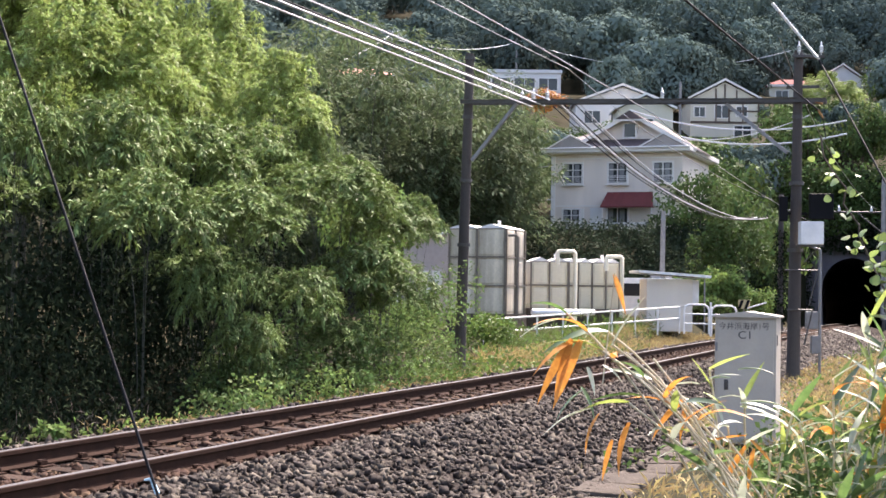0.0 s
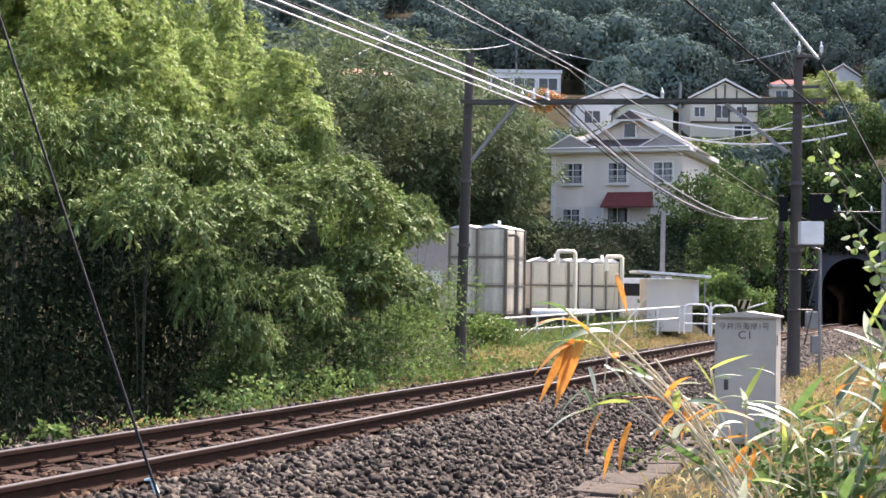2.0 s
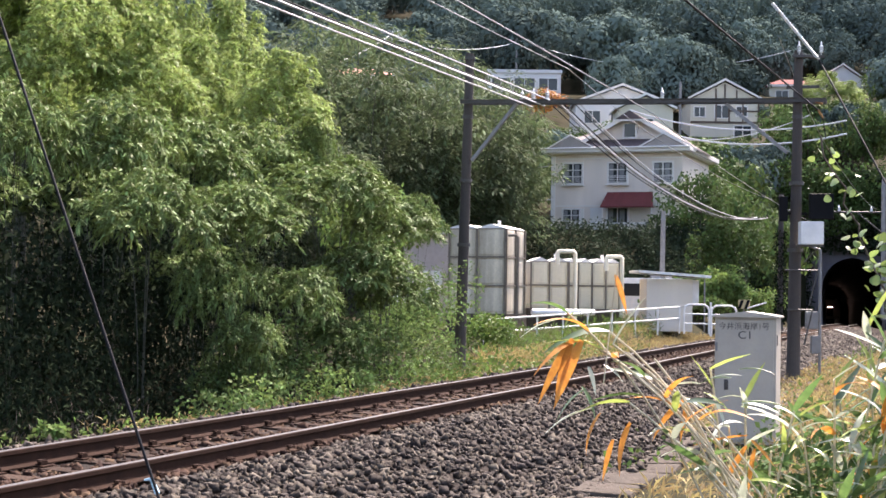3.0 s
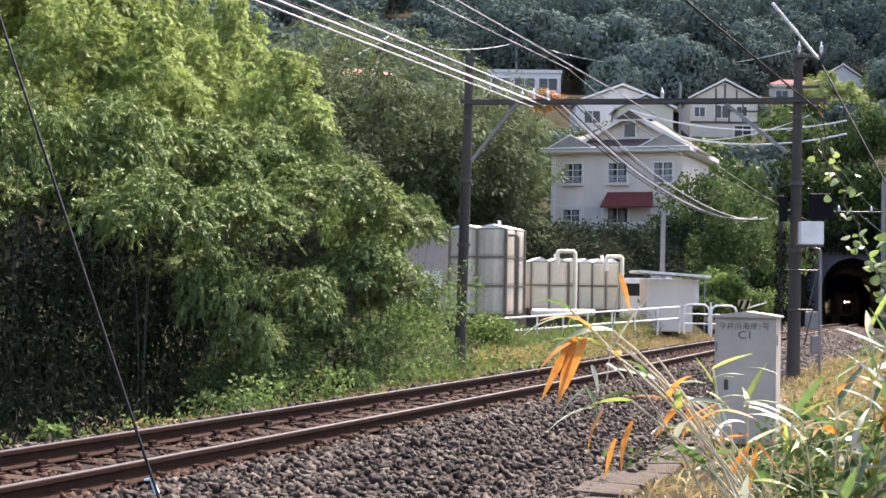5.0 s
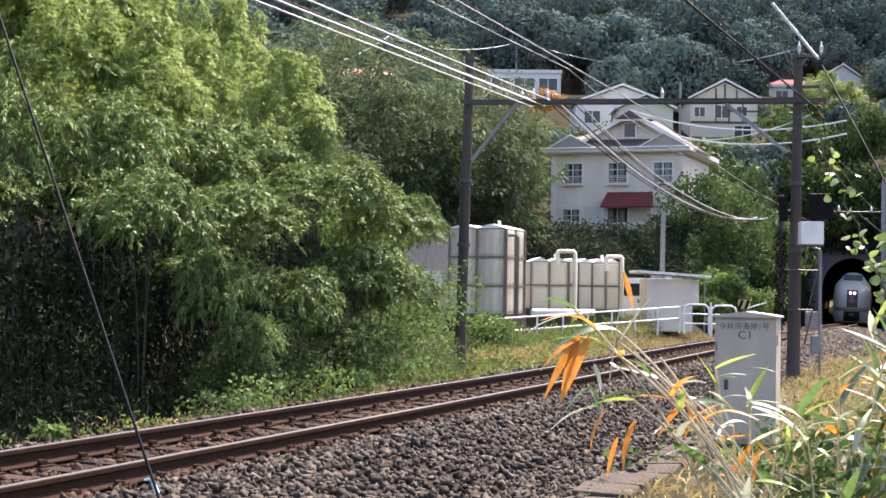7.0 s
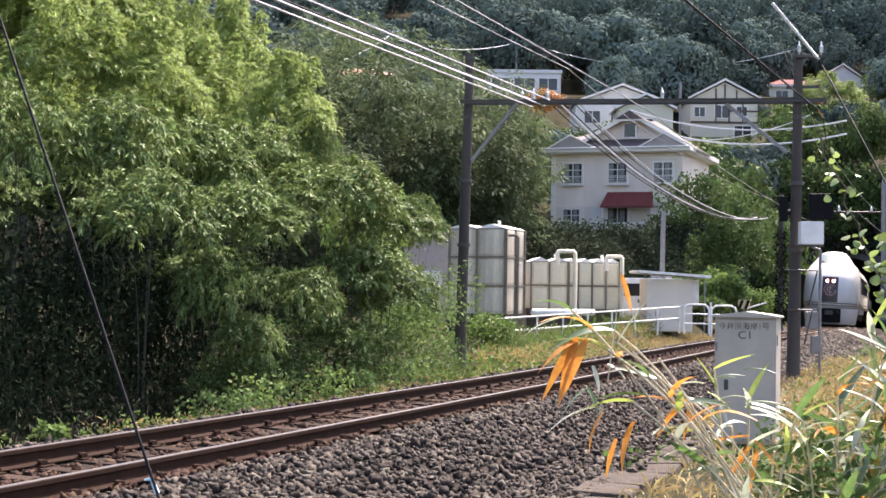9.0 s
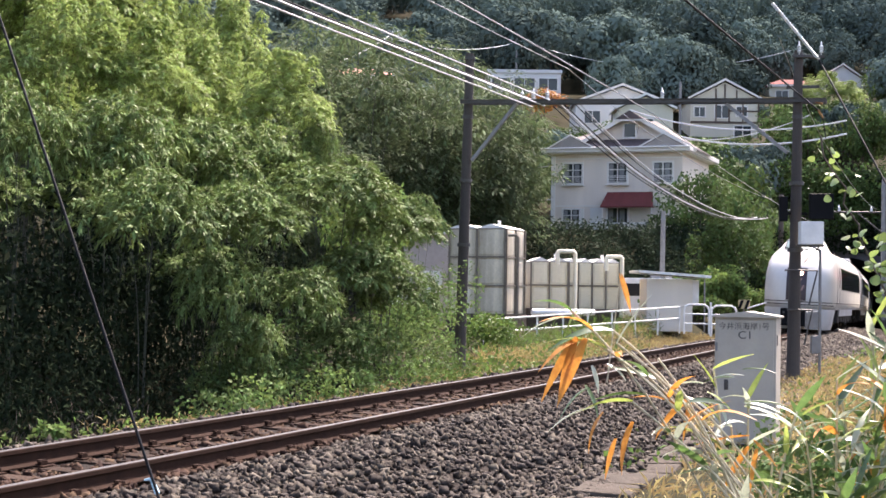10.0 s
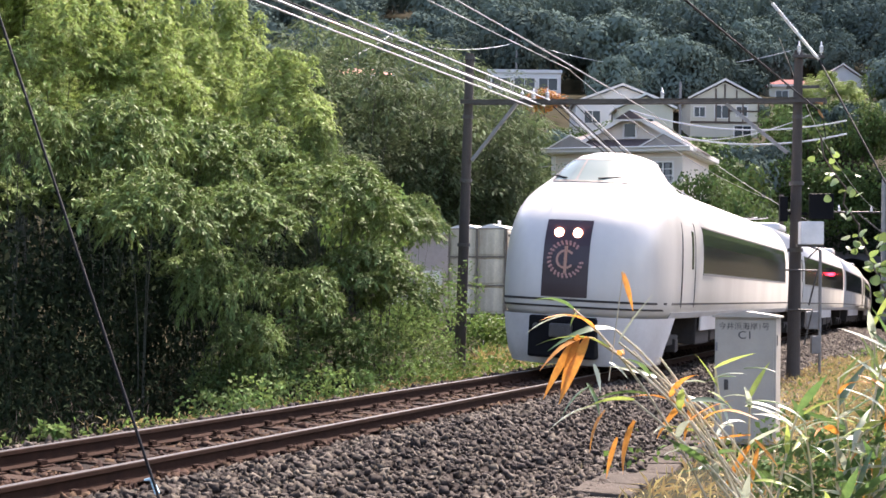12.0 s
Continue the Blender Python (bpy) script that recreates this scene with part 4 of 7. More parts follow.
# ---- water tanks, shed, pipes ----
def panel_tank(name, label, x, y, z, rz, nx, ny, nz, px, pz, material, pipes=True):
    ob = thing(name, x, y, z, label, "water tank", "water tanks", rz=rz)
    w, d, h = nx * px, ny * px, nz * pz
    bm = bmesh.new()
    box(bm, 0.02, w - 0.02, 0.02, d - 0.02, 0.0, h)
    part("core", bm, M_TANKFR, ob)
    me = {}

    def pane(u0, u1, v0, v1, axis, at):
        key = (round(u1 - u0, 3), round(v1 - v0, 3))
        if key not in me:
            b = bmesh.new()
            a, c = key
            rings = []
            for inset, out in ((0.0, 0.0), (0.045, 0.0), (0.08, 0.018), (0.30, 0.026)):
                rings.append([b.verts.new(p) for p in ((inset, -out, inset), (a - inset, -out, inset), (a - inset, -out, c - inset), (inset, -out, c - inset))])
            for r0, r1 in zip(rings, rings[1:]):
                for i in range(4):
                    b.faces.new((r0[i], r0[(i + 1) % 4], r1[(i + 1) % 4], r1[i]))
            b.faces.new(rings[-1])
            me[key] = mesh_of(b, "panel")
            me[key].materials.append(material)
        o = new("panel", me[key])
        o.parent = ob
        o.matrix_basis = {"f": pose(u0, -0.004, v0), "r": pose(w + 0.004, u0, v0, 0, 0, 90), "l": pose(-0.004, u1, v0, 0, 0, -90)}[axis]

    for k in range(nz):
        for i in range(nx):
            pane(i * px + 0.02, (i + 1) * px - 0.02, k * pz + 0.02, (k + 1) * pz - 0.02, "f", 0)
        for i in range(ny):
            pane(i * px + 0.02, (i + 1) * px - 0.02, k * pz + 0.02, (k + 1) * pz - 0.02, "r", 0)
            pane(i * px + 0.02, (i + 1) * px - 0.02, k * pz + 0.02, (k + 1) * pz - 0.02, "l", 0)
    for i in range(nx + 1):
        b = bmesh.new()
        box(b, i * px - 0.028, i * px + 0.028, -0.075, 0.0, 0, h, 0.005)
        part("bracing", b, M_TANKFR, ob, "rust-stained upright bracing")
    for i in range(ny + 1):
        b = bmesh.new()
        box(b, w, w + 0.075, i * px - 0.028, i * px + 0.028, 0, h, 0.005)
        part("bracing", b, M_TANKFR, ob)
    for k in range(1, nz):
        b = bmesh.new()
        box(b, -0.06, w + 0.06, -0.06, 0.0, k * pz - 0.03, k * pz + 0.03)
        box(b, w, w + 0.06, 0.0, d, k * pz - 0.03, k * pz + 0.03)
        part("bracing", b, M_TANKFR, ob)
    b = bmesh.new()
    n = 8
    for i in range(nx):
        prism(b, [(i * px - 0.02, h), ((i + 1) * px + 0.02, h), ((i + 1) * px - 0.1, h + 0.05), (i * px + px / 2, h + 0.16), (i * px + 0.1, h + 0.05)], -0.05, d + 0.05)
    part("roof_panel", b, M_WHITE, ob, "pale domed roof panels")
    b = bmesh.new()
    rod(b, (w * 0.75, d * 0.4, h), (w * 0.75, d * 0.4, h + 0.32), 0.06, n=10)
    part("vent", b, M_WHITE, ob)
    b = bmesh.new()
    box(b, -0.1, w + 0.1, -0.1, d + 0.1, -0.9, 0.0)
    part("plinth", b, M_CONC, ob)
    return ob


t1 = panel_tank("water_tank", "tall panel water tank, beige with rust and dirt stains", 0.24, 56.1, 0.62, -21, 2, 2, 3, 1.07, 1.03, M_TANK)
t2 = panel_tank("water_tank", "low cream panel water tank with grey bracing", 3.42, 59.8, 0.80, 4, 2, 3, 2, 0.72, 0.92, M_TANKC)
t3 = panel_tank("water_tank", "low cream panel water tank with grey bracing", 4.80, 60.8, 0.80, 7, 4, 3, 2, 0.55, 0.92, M_TANKC)


def bent_pipe(label, pts, r, material):
    ob = tube("pipe", pts, r, material, n=10)
    return tagged(ob, label, "pipe", "tank pipes")


bent_pipe("dark pipe running down the tank's side", [(2.35, 55.2, 3.45), (2.62, 55.0, 3.45), (2.68, 55.0, 3.36), (2.66, 55.0, 0.3)], 0.055, M_TANKFR)
bent_pipe("pale cream pipe bent over between the tanks", [(4.35, 58.6, 2.5), (4.35, 58.6, 2.92), (4.40, 58.6, 3.0), (4.95, 58.6, 3.0), (5.02, 58.6, 2.92), (5.02, 58.6, 0.4)], 0.085, M_TANKC)
bent_pipe("pale cream pipe bent over between the tanks", [(6.35, 60.0, 2.3), (6.35, 60.0, 2.78), (6.40, 60.0, 2.86), (6.9, 60.0, 2.86), (6.96, 60.0, 2.78), (6.96, 60.0, 0.5)], 0.085, M_TANKC)
bent_pipe("long white pipe lying along the fence", [(3.2, 55.2, 0.72), (5.5, 56.0, 0.72)], 0.12, M_WHITE)

shed = thing("shed", -1.5, 59.5, 0.2, "small beige shed with a pale sloping roof by the tanks", "shed", rz=-6)
bm = bmesh.new()
prism(bm, [(0, 0), (1.85, 0), (1.85, 3.45), (0, 3.15)], 0, 3.2)
part("wall", bm, mat("beige_board", (0.44, 0.38, 0.34), 0.8, var=0.12, bump=0.05), shed)
bm = bmesh.new()
prism(bm, [(-0.5, 3.05), (2.0, 3.50), (2.0, 3.58), (-0.5, 3.14)], -0.3, 3.5)
part("roof", bm, M_WHITE, shed, "pale metal roof")
bm = bmesh.new()
box(bm, 0.75, 1.5, -0.09, -0.01, 1.15, 2.0, 0.02)
part("meter_box", bm, M_WHITE, shed, "white meter box")
rail_ = thing("white_railing", -2.35, 57.2, 0.9, "white slatted railing before the shed", "railing")
for k in range(9):
    bm = bmesh.new()
    box(bm, 0.5 + k * 0.17, 0.57 + k * 0.17, -0.02, 0.02, 0.0, 0.95)
    part("slat", bm, M_WHITE, rail_)
for z in (0.1, 0.95):
    bm = bmesh.new()
    box(bm, 0.4, 2.0, -0.045, -0.021, z, z + 0.07)
    part("cross_bar", bm, M_WHITE, rail_)
bm = bmesh.new()
box(bm, 0.3, 2.2, 0.0, 1.4, -1.0, 0.0)
part("deck", bm, M_CONC, rail_)

# ---- hut, van, pole ----
hut = thing("meter_hut", 7.88, 59.6, 0.0, "small cream block hut with a flat white roof", "hut", rz=1.5)
bm = bmesh.new()
box(bm, 0.0, 1.78, 0.0, 1.8, 0.0, 2.02, 0.01)
part("wall", bm, mat("cream_wall", (0.64, 0.58, 0.48), 0.8, var=0.08, scale=1.5, fine=20, bump=0.08, streak=True), hut)
bm = bmesh.new()
prism(bm, [(-0.38, 2.25), (2.42, 2.07), (2.42, 2.17), (-0.38, 2.35)], -0.4, 2.1)
part("roof", bm, M_WHITE, hut, "flat white roof sheet")
bm = bmesh.new()
rod(bm, (2.2, -0.2, 0.0), (2.2, -0.2, 2.1), 0.03, n=8)
part("post", bm, M_STEEL, hut)
bm = bmesh.new()
box(bm, 1.80, 2.08, 0.3, 1.5, 1.0, 2.0, 0.01)
part("shutter", bm, M_WHITE, hut)
van = thing("parked_van", 6.75, 64.5, 0.15, "white parked van with dark windows behind the hut", "van")
bm = bmesh.new()
prism(bm, [(-0.6, 0.35), (3.6, 0.35), (3.6, 1.6), (3.3, 1.95), (0.3, 1.95), (-0.1, 1.2), (-0.6, 1.0)], 0, 1.7)
bmesh.ops.bevel(bm, geom=bm.edges[:], offset=0.06, segments=2, affect="EDGES")
part("body", bm, M_WHITE, van)
bm = bmesh.new()
M_VANGLASS = glass_dark("tinted_van_glass", (0.015, 0.017, 0.02), 0.2, 0.1)
box(bm, 0.35, 1.6, -0.012, 0.0, 1.2, 1.72, 0.004)
part("window", bm, M_VANGLASS, van)
bm = bmesh.new()
box(bm, 1.7, 3.3, -0.012, 0.0, 1.2, 1.72, 0.004)
part("window", bm, M_VANGLASS, van)
for x in (0.25, 2.8):
    bm = bmesh.new()
    rod(bm, (x, -0.02, 0.33), (x, 0.2, 0.33), 0.33, n=20)
    w_ = part("wheel", bm, M_BLACK, van)
    bm = bmesh.new()
    rod(bm, (x, -0.03, 0.33), (x, 0.0, 0.33), 0.19, n=16)
    part("hubcap", bm, M_STEEL, w_)
up = thing("steel_pole", 9.36, 66.0, 0.2, "plain pale steel pole behind the hut", "pole")
bm = bmesh.new()
rod(bm, (0, 0, 0), (0.04, 0, 4.8), 0.12, 0.10, 14)
part("shaft", bm, M_STEEL, up)
bm = bmesh.new()
box(bm, -0.5, -0.1, -0.3, -0.05, 1.8, 2.15, 0.02)
part("meter", bm, M_STEEL, up)
bm = bmesh.new()
box(bm, 0.12, 0.4, -0.3, -0.05, 1.8, 2.15, 0.02)
part("meter", bm, M_STEEL, up)

# ---- white guard fence and the gate by the crossing ----
fence = thing("guard_fence", 0, 0, 0, "white tubular steel guard fence beside the railway", "fence")
F0, F1 = Vector((1.3, 49.5, -0.45)), Vector((8.75, 57.0, 0.0))
for k in range(9):
    p = F0.lerp(F1, k / 8)
    bm = bmesh.new()
    rod(bm, p, p + Vector((0, 0, 1.0)), 0.032, n=10)
    part("post", bm, M_WHITE, fence)
for z in (0.55, 0.97):
    bm = bmesh.new()
    rod(bm, F0 + Vector((0, 0, z)), F1 + Vector((0, 0, z)), 0.030, n=10)
    part("rail", bm, M_WHITE, fence)


def hoop(x, y, z, w, h, label):
    ob = thing("hoop_barrier", x, y, z, label, "barrier", "hoop barriers")
    tube("hoop", [(0, 0, 0), (0, 0, h - 0.2), (0.05, 0, h - 0.07), (0.18, 0, h), (w - 0.18, 0, h), (w - 0.05, 0, h - 0.07), (w, 0, h - 0.2), (w, 0, 0)], 0.035, M_WHITE, ob, n=10)
    for zz in (h * 0.35, h * 0.68):
        bm = bmesh.new()
        rod(bm, (0, 0, zz), (w, 0, zz), 0.025, n=8)
        part("cross_bar", bm, M_WHITE, ob)


hoop(8.92, 57.0, -0.02, 0.92, 1.08, "white hooped tube barrier at the crossing")
hoop(10.0, 57.4, -0.02, 0.92, 1.05, "white hooped tube barrier at the crossing")
bm = bmesh.new()
rod(bm, (9.94, 57.2, -0.1), (9.94, 57.2, 1.15), 0.04, n=10)
solo("gate_post", bm, M_WHITE, "white steel post between the barriers", "post")
sign = thing("crossing_sign", 11.72, 60.0, 0.18, "black and yellow striped warning board on a post", "sign")
bm = bmesh.new()
rod(bm, (0, 0.05, -0.5), (0, 0.05, 1.0), 0.035, n=8)
part("post", bm, M_STEEL, sign)
bm = bmesh.new()
box(bm, -0.23, 0.23, -0.02, 0.02, 0.72, 1.08, 0.005)
bd = part("board", bm, mat("sign_ochre", (0.42, 0.33, 0.16), 0.6, var=0.2, bump=0), sign)
for x in (-0.14, 0.10):
    bm = bmesh.new()
    prism(bm, [(x - 0.12, 0.73), (x - 0.0, 0.73), (x + 0.13, 1.07), (x + 0.01, 1.07)], -0.026, -0.021)
    part("stripe", bm, M_BLACK, bd)
bm = bmesh.new()
rod(bm, (0.1, -0.1, 0.75), (0.8, -0.3, 0.98), 0.03, n=8)
part("barrier_arm", bm, M_WHITE, sign)
crossing = thing("crossing_deck", 0, 0, 0, "timber crossing boards laid between the rails", "crossing")
for off in (-0.3, 0.0, 0.3):
    q = beside(64.5, off)
    bm = bmesh.new()
    box(bm, -0.13, 0.13, -1.5, 1.5, -0.12, -0.01, 0.01, Matrix.Translation(q) @ pose(0, 0, 0, 0, 0, -19.4))
    part("board", bm, M_SLEEPER, crossing)

# ---- far line pole at the right with its arms ----
fp = thing("line_pole", 17.9, 64.0, 1.5, "slim grey railway pole with an insulated arm before the tunnel", "pole", "poles of the overhead line")
bm = bmesh.new()
rod(bm, (0.35, 0, -1), (0.35, 0, 4.9), 0.11, 0.09, 12)
part("shaft", bm, M_STEEL, fp)
bm = bmesh.new()
rod(bm, (0.3, 0, 3.45), (-1.9, 0, 3.45), 0.035, n=8)
rod(bm, (0.3, 0, 2.6), (-0.7, 0, 3.4), 0.03, n=8)
part("arm", bm, M_STEELDARK, fp)
for x in (-1.5, -0.15):
    insulator(fp, (x, 0, 3.52), 3, 0.07)
lp2 = thing("line_pole", 15.4, 70.5, 0.2, "dark pole taking the feeder cables among the ivy", "pole", "poles of the overhead line")
bm = bmesh.new()
rod(bm, (0, 0, -0.5), (0.03, 0, 5.9), 0.15, 0.11, 12)
part("shaft", bm, M_POLE, lp2)

# red signal on a short mast beyond the bend
rs = thing("red_signal", 22.5, 78.7, -0.3, "small trackside signal with a glowing red lamp on a mast", "signal")
bm = bmesh.new()
rod(bm, (0, 0.15, 0.0), (0, 0.15, 3.4), 0.06, n=10)
part("mast", bm, M_STEELDARK, rs)
bm = bmesh.new()
box(bm, -0.22, 0.22, 0.02, 0.12, 2.6, 3.5, 0.02)
part("backboard", bm, M_BLACK, rs)
bm = bmesh.new()
rod(bm, (0, -0.03, 3.03), (0, 0.02, 3.03), 0.15, n=18)
part("lamp", bm, M_TAIL, rs, "glowing red lamp")
# ---- houses on the hillside ----
def window(parent, x, y, z, w, h, cols=2, rows=3, frame_mat=None, curtain=True):
    """A window on a wall that faces -y, its lower left corner at x, y, z."""
    fm = frame_mat or M_TRIM
    bm = bmesh.new()
    for x0, x1, z0, z1 in ((-0.10, w + 0.10, -0.10, 0.0), (-0.10, w + 0.10, h, h + 0.10), (-0.10, 0.0, 0.0, h), (w, w + 0.10, 0.0, h)):
        box(bm, x + x0, x + x1, y - 0.09, y + 0.02, z + z0, z + z1)
    wd = part("window", bm, fm, parent, "white-framed window")
    bm = bmesh.new()
    box(bm, x, x + w, y - 0.02, y - 0.004, z, z + h)
    part("pane", bm, M_GLASS, wd)
    if curtain:
        for x0, x1 in ((0.02, 0.27), (0.60, 0.86)):
            bm = bmesh.new()
            box(bm, x + w * x0, x + w * x1, y - 0.026, y - 0.022, z + 0.04, z + h - 0.04)
            part("curtain", bm, M_CURTAIN, wd)
    for i in range(1, cols):
        bm = bmesh.new()
        box(bm, x + w * i / cols - 0.03, x + w * i / cols + 0.03, y - 0.06, y - 0.028, z, z + h)
        part("mullion", bm, fm, wd)
    for i in range(1, rows):
        bm = bmesh.new()
        box(bm, x, x + w, y - 0.055, y - 0.028, z + h * i / rows - 0.022, z + h * i / rows + 0.022)
        part("glazing_bar", bm, fm, wd)
    return wd


def hip_roof(bm, x0, x1, y0, y1, z, h, ridge0, ridge1, thick=0.16):
    a = [bm.verts.new(v) for v in ((x0, y0, z), (x1, y0, z), (x1, y1, z), (x0, y1, z))]
    b = [bm.verts.new((v.co.x, v.co.y, z - thick)) for v in a]
    ym = (y0 + y1) / 2
    r = [bm.verts.new((ridge0, ym, z + h)), bm.verts.new((ridge1, ym, z + h))]
    bm.faces.new((a[0], a[1], r[1], r[0]))
    bm.faces.new((a[1], a[2], r[1]))
    bm.faces.new((a[2], a[3], r[0], r[1]))
    bm.faces.new((a[3], a[0], r[0]))
    for i in range(4):
        bm.faces.new((a[i], b[i], b[(i + 1) % 4], a[(i + 1) % 4]))
    bm.faces.new(b[::-1])


def gable(bm, x0, x1, y0, y1, z, h, thick=0.14, over=0.0):
    """A gable roof slab whose ridge runs along y."""
    xm = (x0 + x1) / 2
    prism(bm, [(x0, z), (xm, z + h), (x1, z), (x1, z - thick), (xm, z + h - thick), (x0, z - thick)], y0, y1)


main = thing("house", 6.366, 90.0, 4.6, "two-storey pale house with slate hip roof and red porch", "house", "houses on the hillside", rz=-20)
bm = bmesh.new()
box(bm, 0, 7.6, 0, 8.2, -1.0, 5.0)
part("wall", bm, M_HOUSE, main)
for z in (1.88, 4.62):
    bm = bmesh.new()
    box(bm, 0.2, 7.6, -0.035, 0.0, z, z + 0.07)
    part("string_course", bm, M_TRIM, main, "pale moulded band")
bm = bmesh.new()
box(bm, -0.10, 0.14, -0.06, 0.2, -0.5, 4.85)
part("corner_trim", bm, M_TRIM, main, "pale corner board")
bm = bmesh.new()
hip_roof(bm, -0.48, 8.08, -0.55, 8.75, 5.20, 2.0, 3.2, 5.2)
part("roof", bm, M_ROOFD, main, "brown-grey slate hip roof")
bm = bmesh.new()
box(bm, -0.55, 8.15, -0.66, -0.54, 4.98, 5.24, 0.02)
box(bm, -0.55, -0.45, -0.53, 8.75, 4.98, 5.24, 0.02)
box(bm, 8.05, 8.15, -0.53, 8.75, 4.98, 5.24, 0.02)
part("eaves_board", bm, M_TRIM, main, "pale eaves board")
bm = bmesh.new()
box(bm, -0.46, 8.04, -0.52, 8.7, 4.93, 4.975)
part("soffit", bm, M_TRIM, main, "pale boarded soffit")
for y0 in (-0.74,):
    bm = bmesh.new()
    rod(bm, (-0.55, y0, 5.20), (8.15, y0, 5.20), 0.055, n=8)
    part("gutter", bm, M_TRIM, main, "pale half-round gutter")
# the wide attic gable above the front slope
gb = bmesh.new()
prism(gb, [(1.5, 5.5), (7.4, 5.5), (5.1, 6.95), (3.8, 6.95)], 0.9, 4.5)
att = part("attic_gable", gb, M_HOUSE, main, "pale attic gable")
bm = bmesh.new()
for sx in (-1, 1):
    xm = 4.45
    prism(bm, [(xm, 7.42), (xm + sx * 3.8, 5.22), (xm + sx * 3.8, 5.08), (xm, 7.24)], 0.45, 5.2)
part("attic_roof", bm, M_ROOF, main, "slate gable roof")
bm = bmesh.new()
for sx in (-1, 1):
    prism(bm, [(4.45, 7.40), (4.45 + sx * 3.85, 5.19), (4.45 + sx * 3.85, 4.97), (4.45, 7.12)], 0.34, 0.44)
part("barge_board", bm, M_TRIM, main, "pale barge boards")
bm = bmesh.new()
prism(bm, [(3.60, 6.93), (5.25, 6.93), (4.45, 7.44)], 0.20, 0.8)
part("gable_cap", bm, M_ROOFD, main, "dark hipped cap of the gable")
bm = bmesh.new()
box(bm, 3.5, 5.35, 0.24, 0.33, 6.82, 6.93)
part("gable_cap_trim", bm, M_TRIM, main)
window(att, 4.02, 0.88, 5.95, 0.66, 0.78, 1, 1, curtain=False)
for xg in (1.2, 6.62):
    bm = bmesh.new()
    gable(bm, xg - 1.38, xg + 1.38, -0.60, 1.8, 5.22, 0.78)
    part("side_gable", bm, M_ROOF, main, "small slate gable")
    bm = bmesh.new()
    prism(bm, [(xg - 1.15, 5.26), (xg + 1.15, 5.26), (xg, 5.90)], -0.63, 1.0)
    part("tympanum", bm, M_SHINGLE, main, "grey-brown shingled gable front")
    bm = bmesh.new()
    for sx in (-1, 1):
        prism(bm, [(xg, 6.03), (xg + sx * 1.42, 5.25), (xg + sx * 1.42, 5.17), (xg, 5.93)], -0.70, -0.64)
    part("barge_board", bm, M_TRIM, main)
for x in (0.68, 3.33, 5.97):
    wd = window(main, x, 0.0, 3.26, 1.05, 1.10)
    bm = bmesh.new()
    box(bm, x - 0.16, x + 1.21, -0.22, -0.091, 3.08, 3.16, 0.01)
    part("sill", bm, M_TRIM, wd)
    bm = bmesh.new()
    for k in range(4):
        rod(bm, (x - 0.06, -0.16, 3.20 + k * 0.11), (x + 1.11, -0.16, 3.20 + k * 0.11), 0.014, n=6)
    for sx in (-0.06, 1.11):
        rod(bm, (x + sx, -0.16, 3.16), (x + sx, -0.16, 3.55), 0.018, n=6)
    part("window_rail", bm, M_TRIM, wd, "white guard rail before the window")
window(main, 0.66, 0.0, 0.70, 0.95, 1.0)
bm = bmesh.new()
box(bm, 1.68, 1.88, -0.10, 0.0, -0.4, 1.75)
part("pilaster", bm, M_TRIM, main)
window(main, 3.30, 0.0, 0.55, 1.15, 1.22, 2, 1)
bm = bmesh.new()
box(bm, 2.26, 2.98, -0.05, 0.0, -0.4, 1.81)
part("white_panel", bm, M_HOUSEW, main, "white shutter panel")
bm = bmesh.new()
a = [bm.verts.new(c) for c in ((3.06, -0.9, 1.85), (6.12, -0.9, 1.85), (5.92, -0.01, 2.70), (3.26, -0.01, 2.70))]
b = [bm.verts.new(v.co - Vector((0, 0, 0.09))) for v in a]
bm.faces.new(a)
bm.faces.new(b[::-1])
for i in range(4):
    bm.faces.new((a[i], b[i], b[(i + 1) % 4], a[(i + 1) % 4]))
porch = part("porch_roof", bm, M_ROOFR, main, "red sheet porch roof")
for k in range(9):
    bm = bmesh.new()
    u = (k + 0.5) / 9
    rod(bm, (3.06 + 3.06 * u, -0.9, 1.86), (3.26 + 2.66 * u, -0.02, 2.71), 0.018, n=6)
    part("seam", bm, M_ROOFR, porch)
for x in (3.16, 6.0):
    bm = bmesh.new()
    rod(bm, (x, -0.8, -0.6), (x, -0.8, 1.8), 0.045, n=8)
    part("porch_post", bm, M_TRIM, main)
bm = bmesh.new()
rod(bm, (1.3, -1.3, 0.85), (6.1, -1.3, 0.85), 0.035, n=6)
bal = part("balustrade", bm, M_WHITE, main, "white garden balustrade")
for k in range(24):
    bm = bmesh.new()
    rod(bm, (1.4 + k * 0.2, -1.3, -0.9), (1.4 + k * 0.2, -1.3, 0.83), 0.022, n=6)
    part("baluster", bm, M_WHITE, bal)


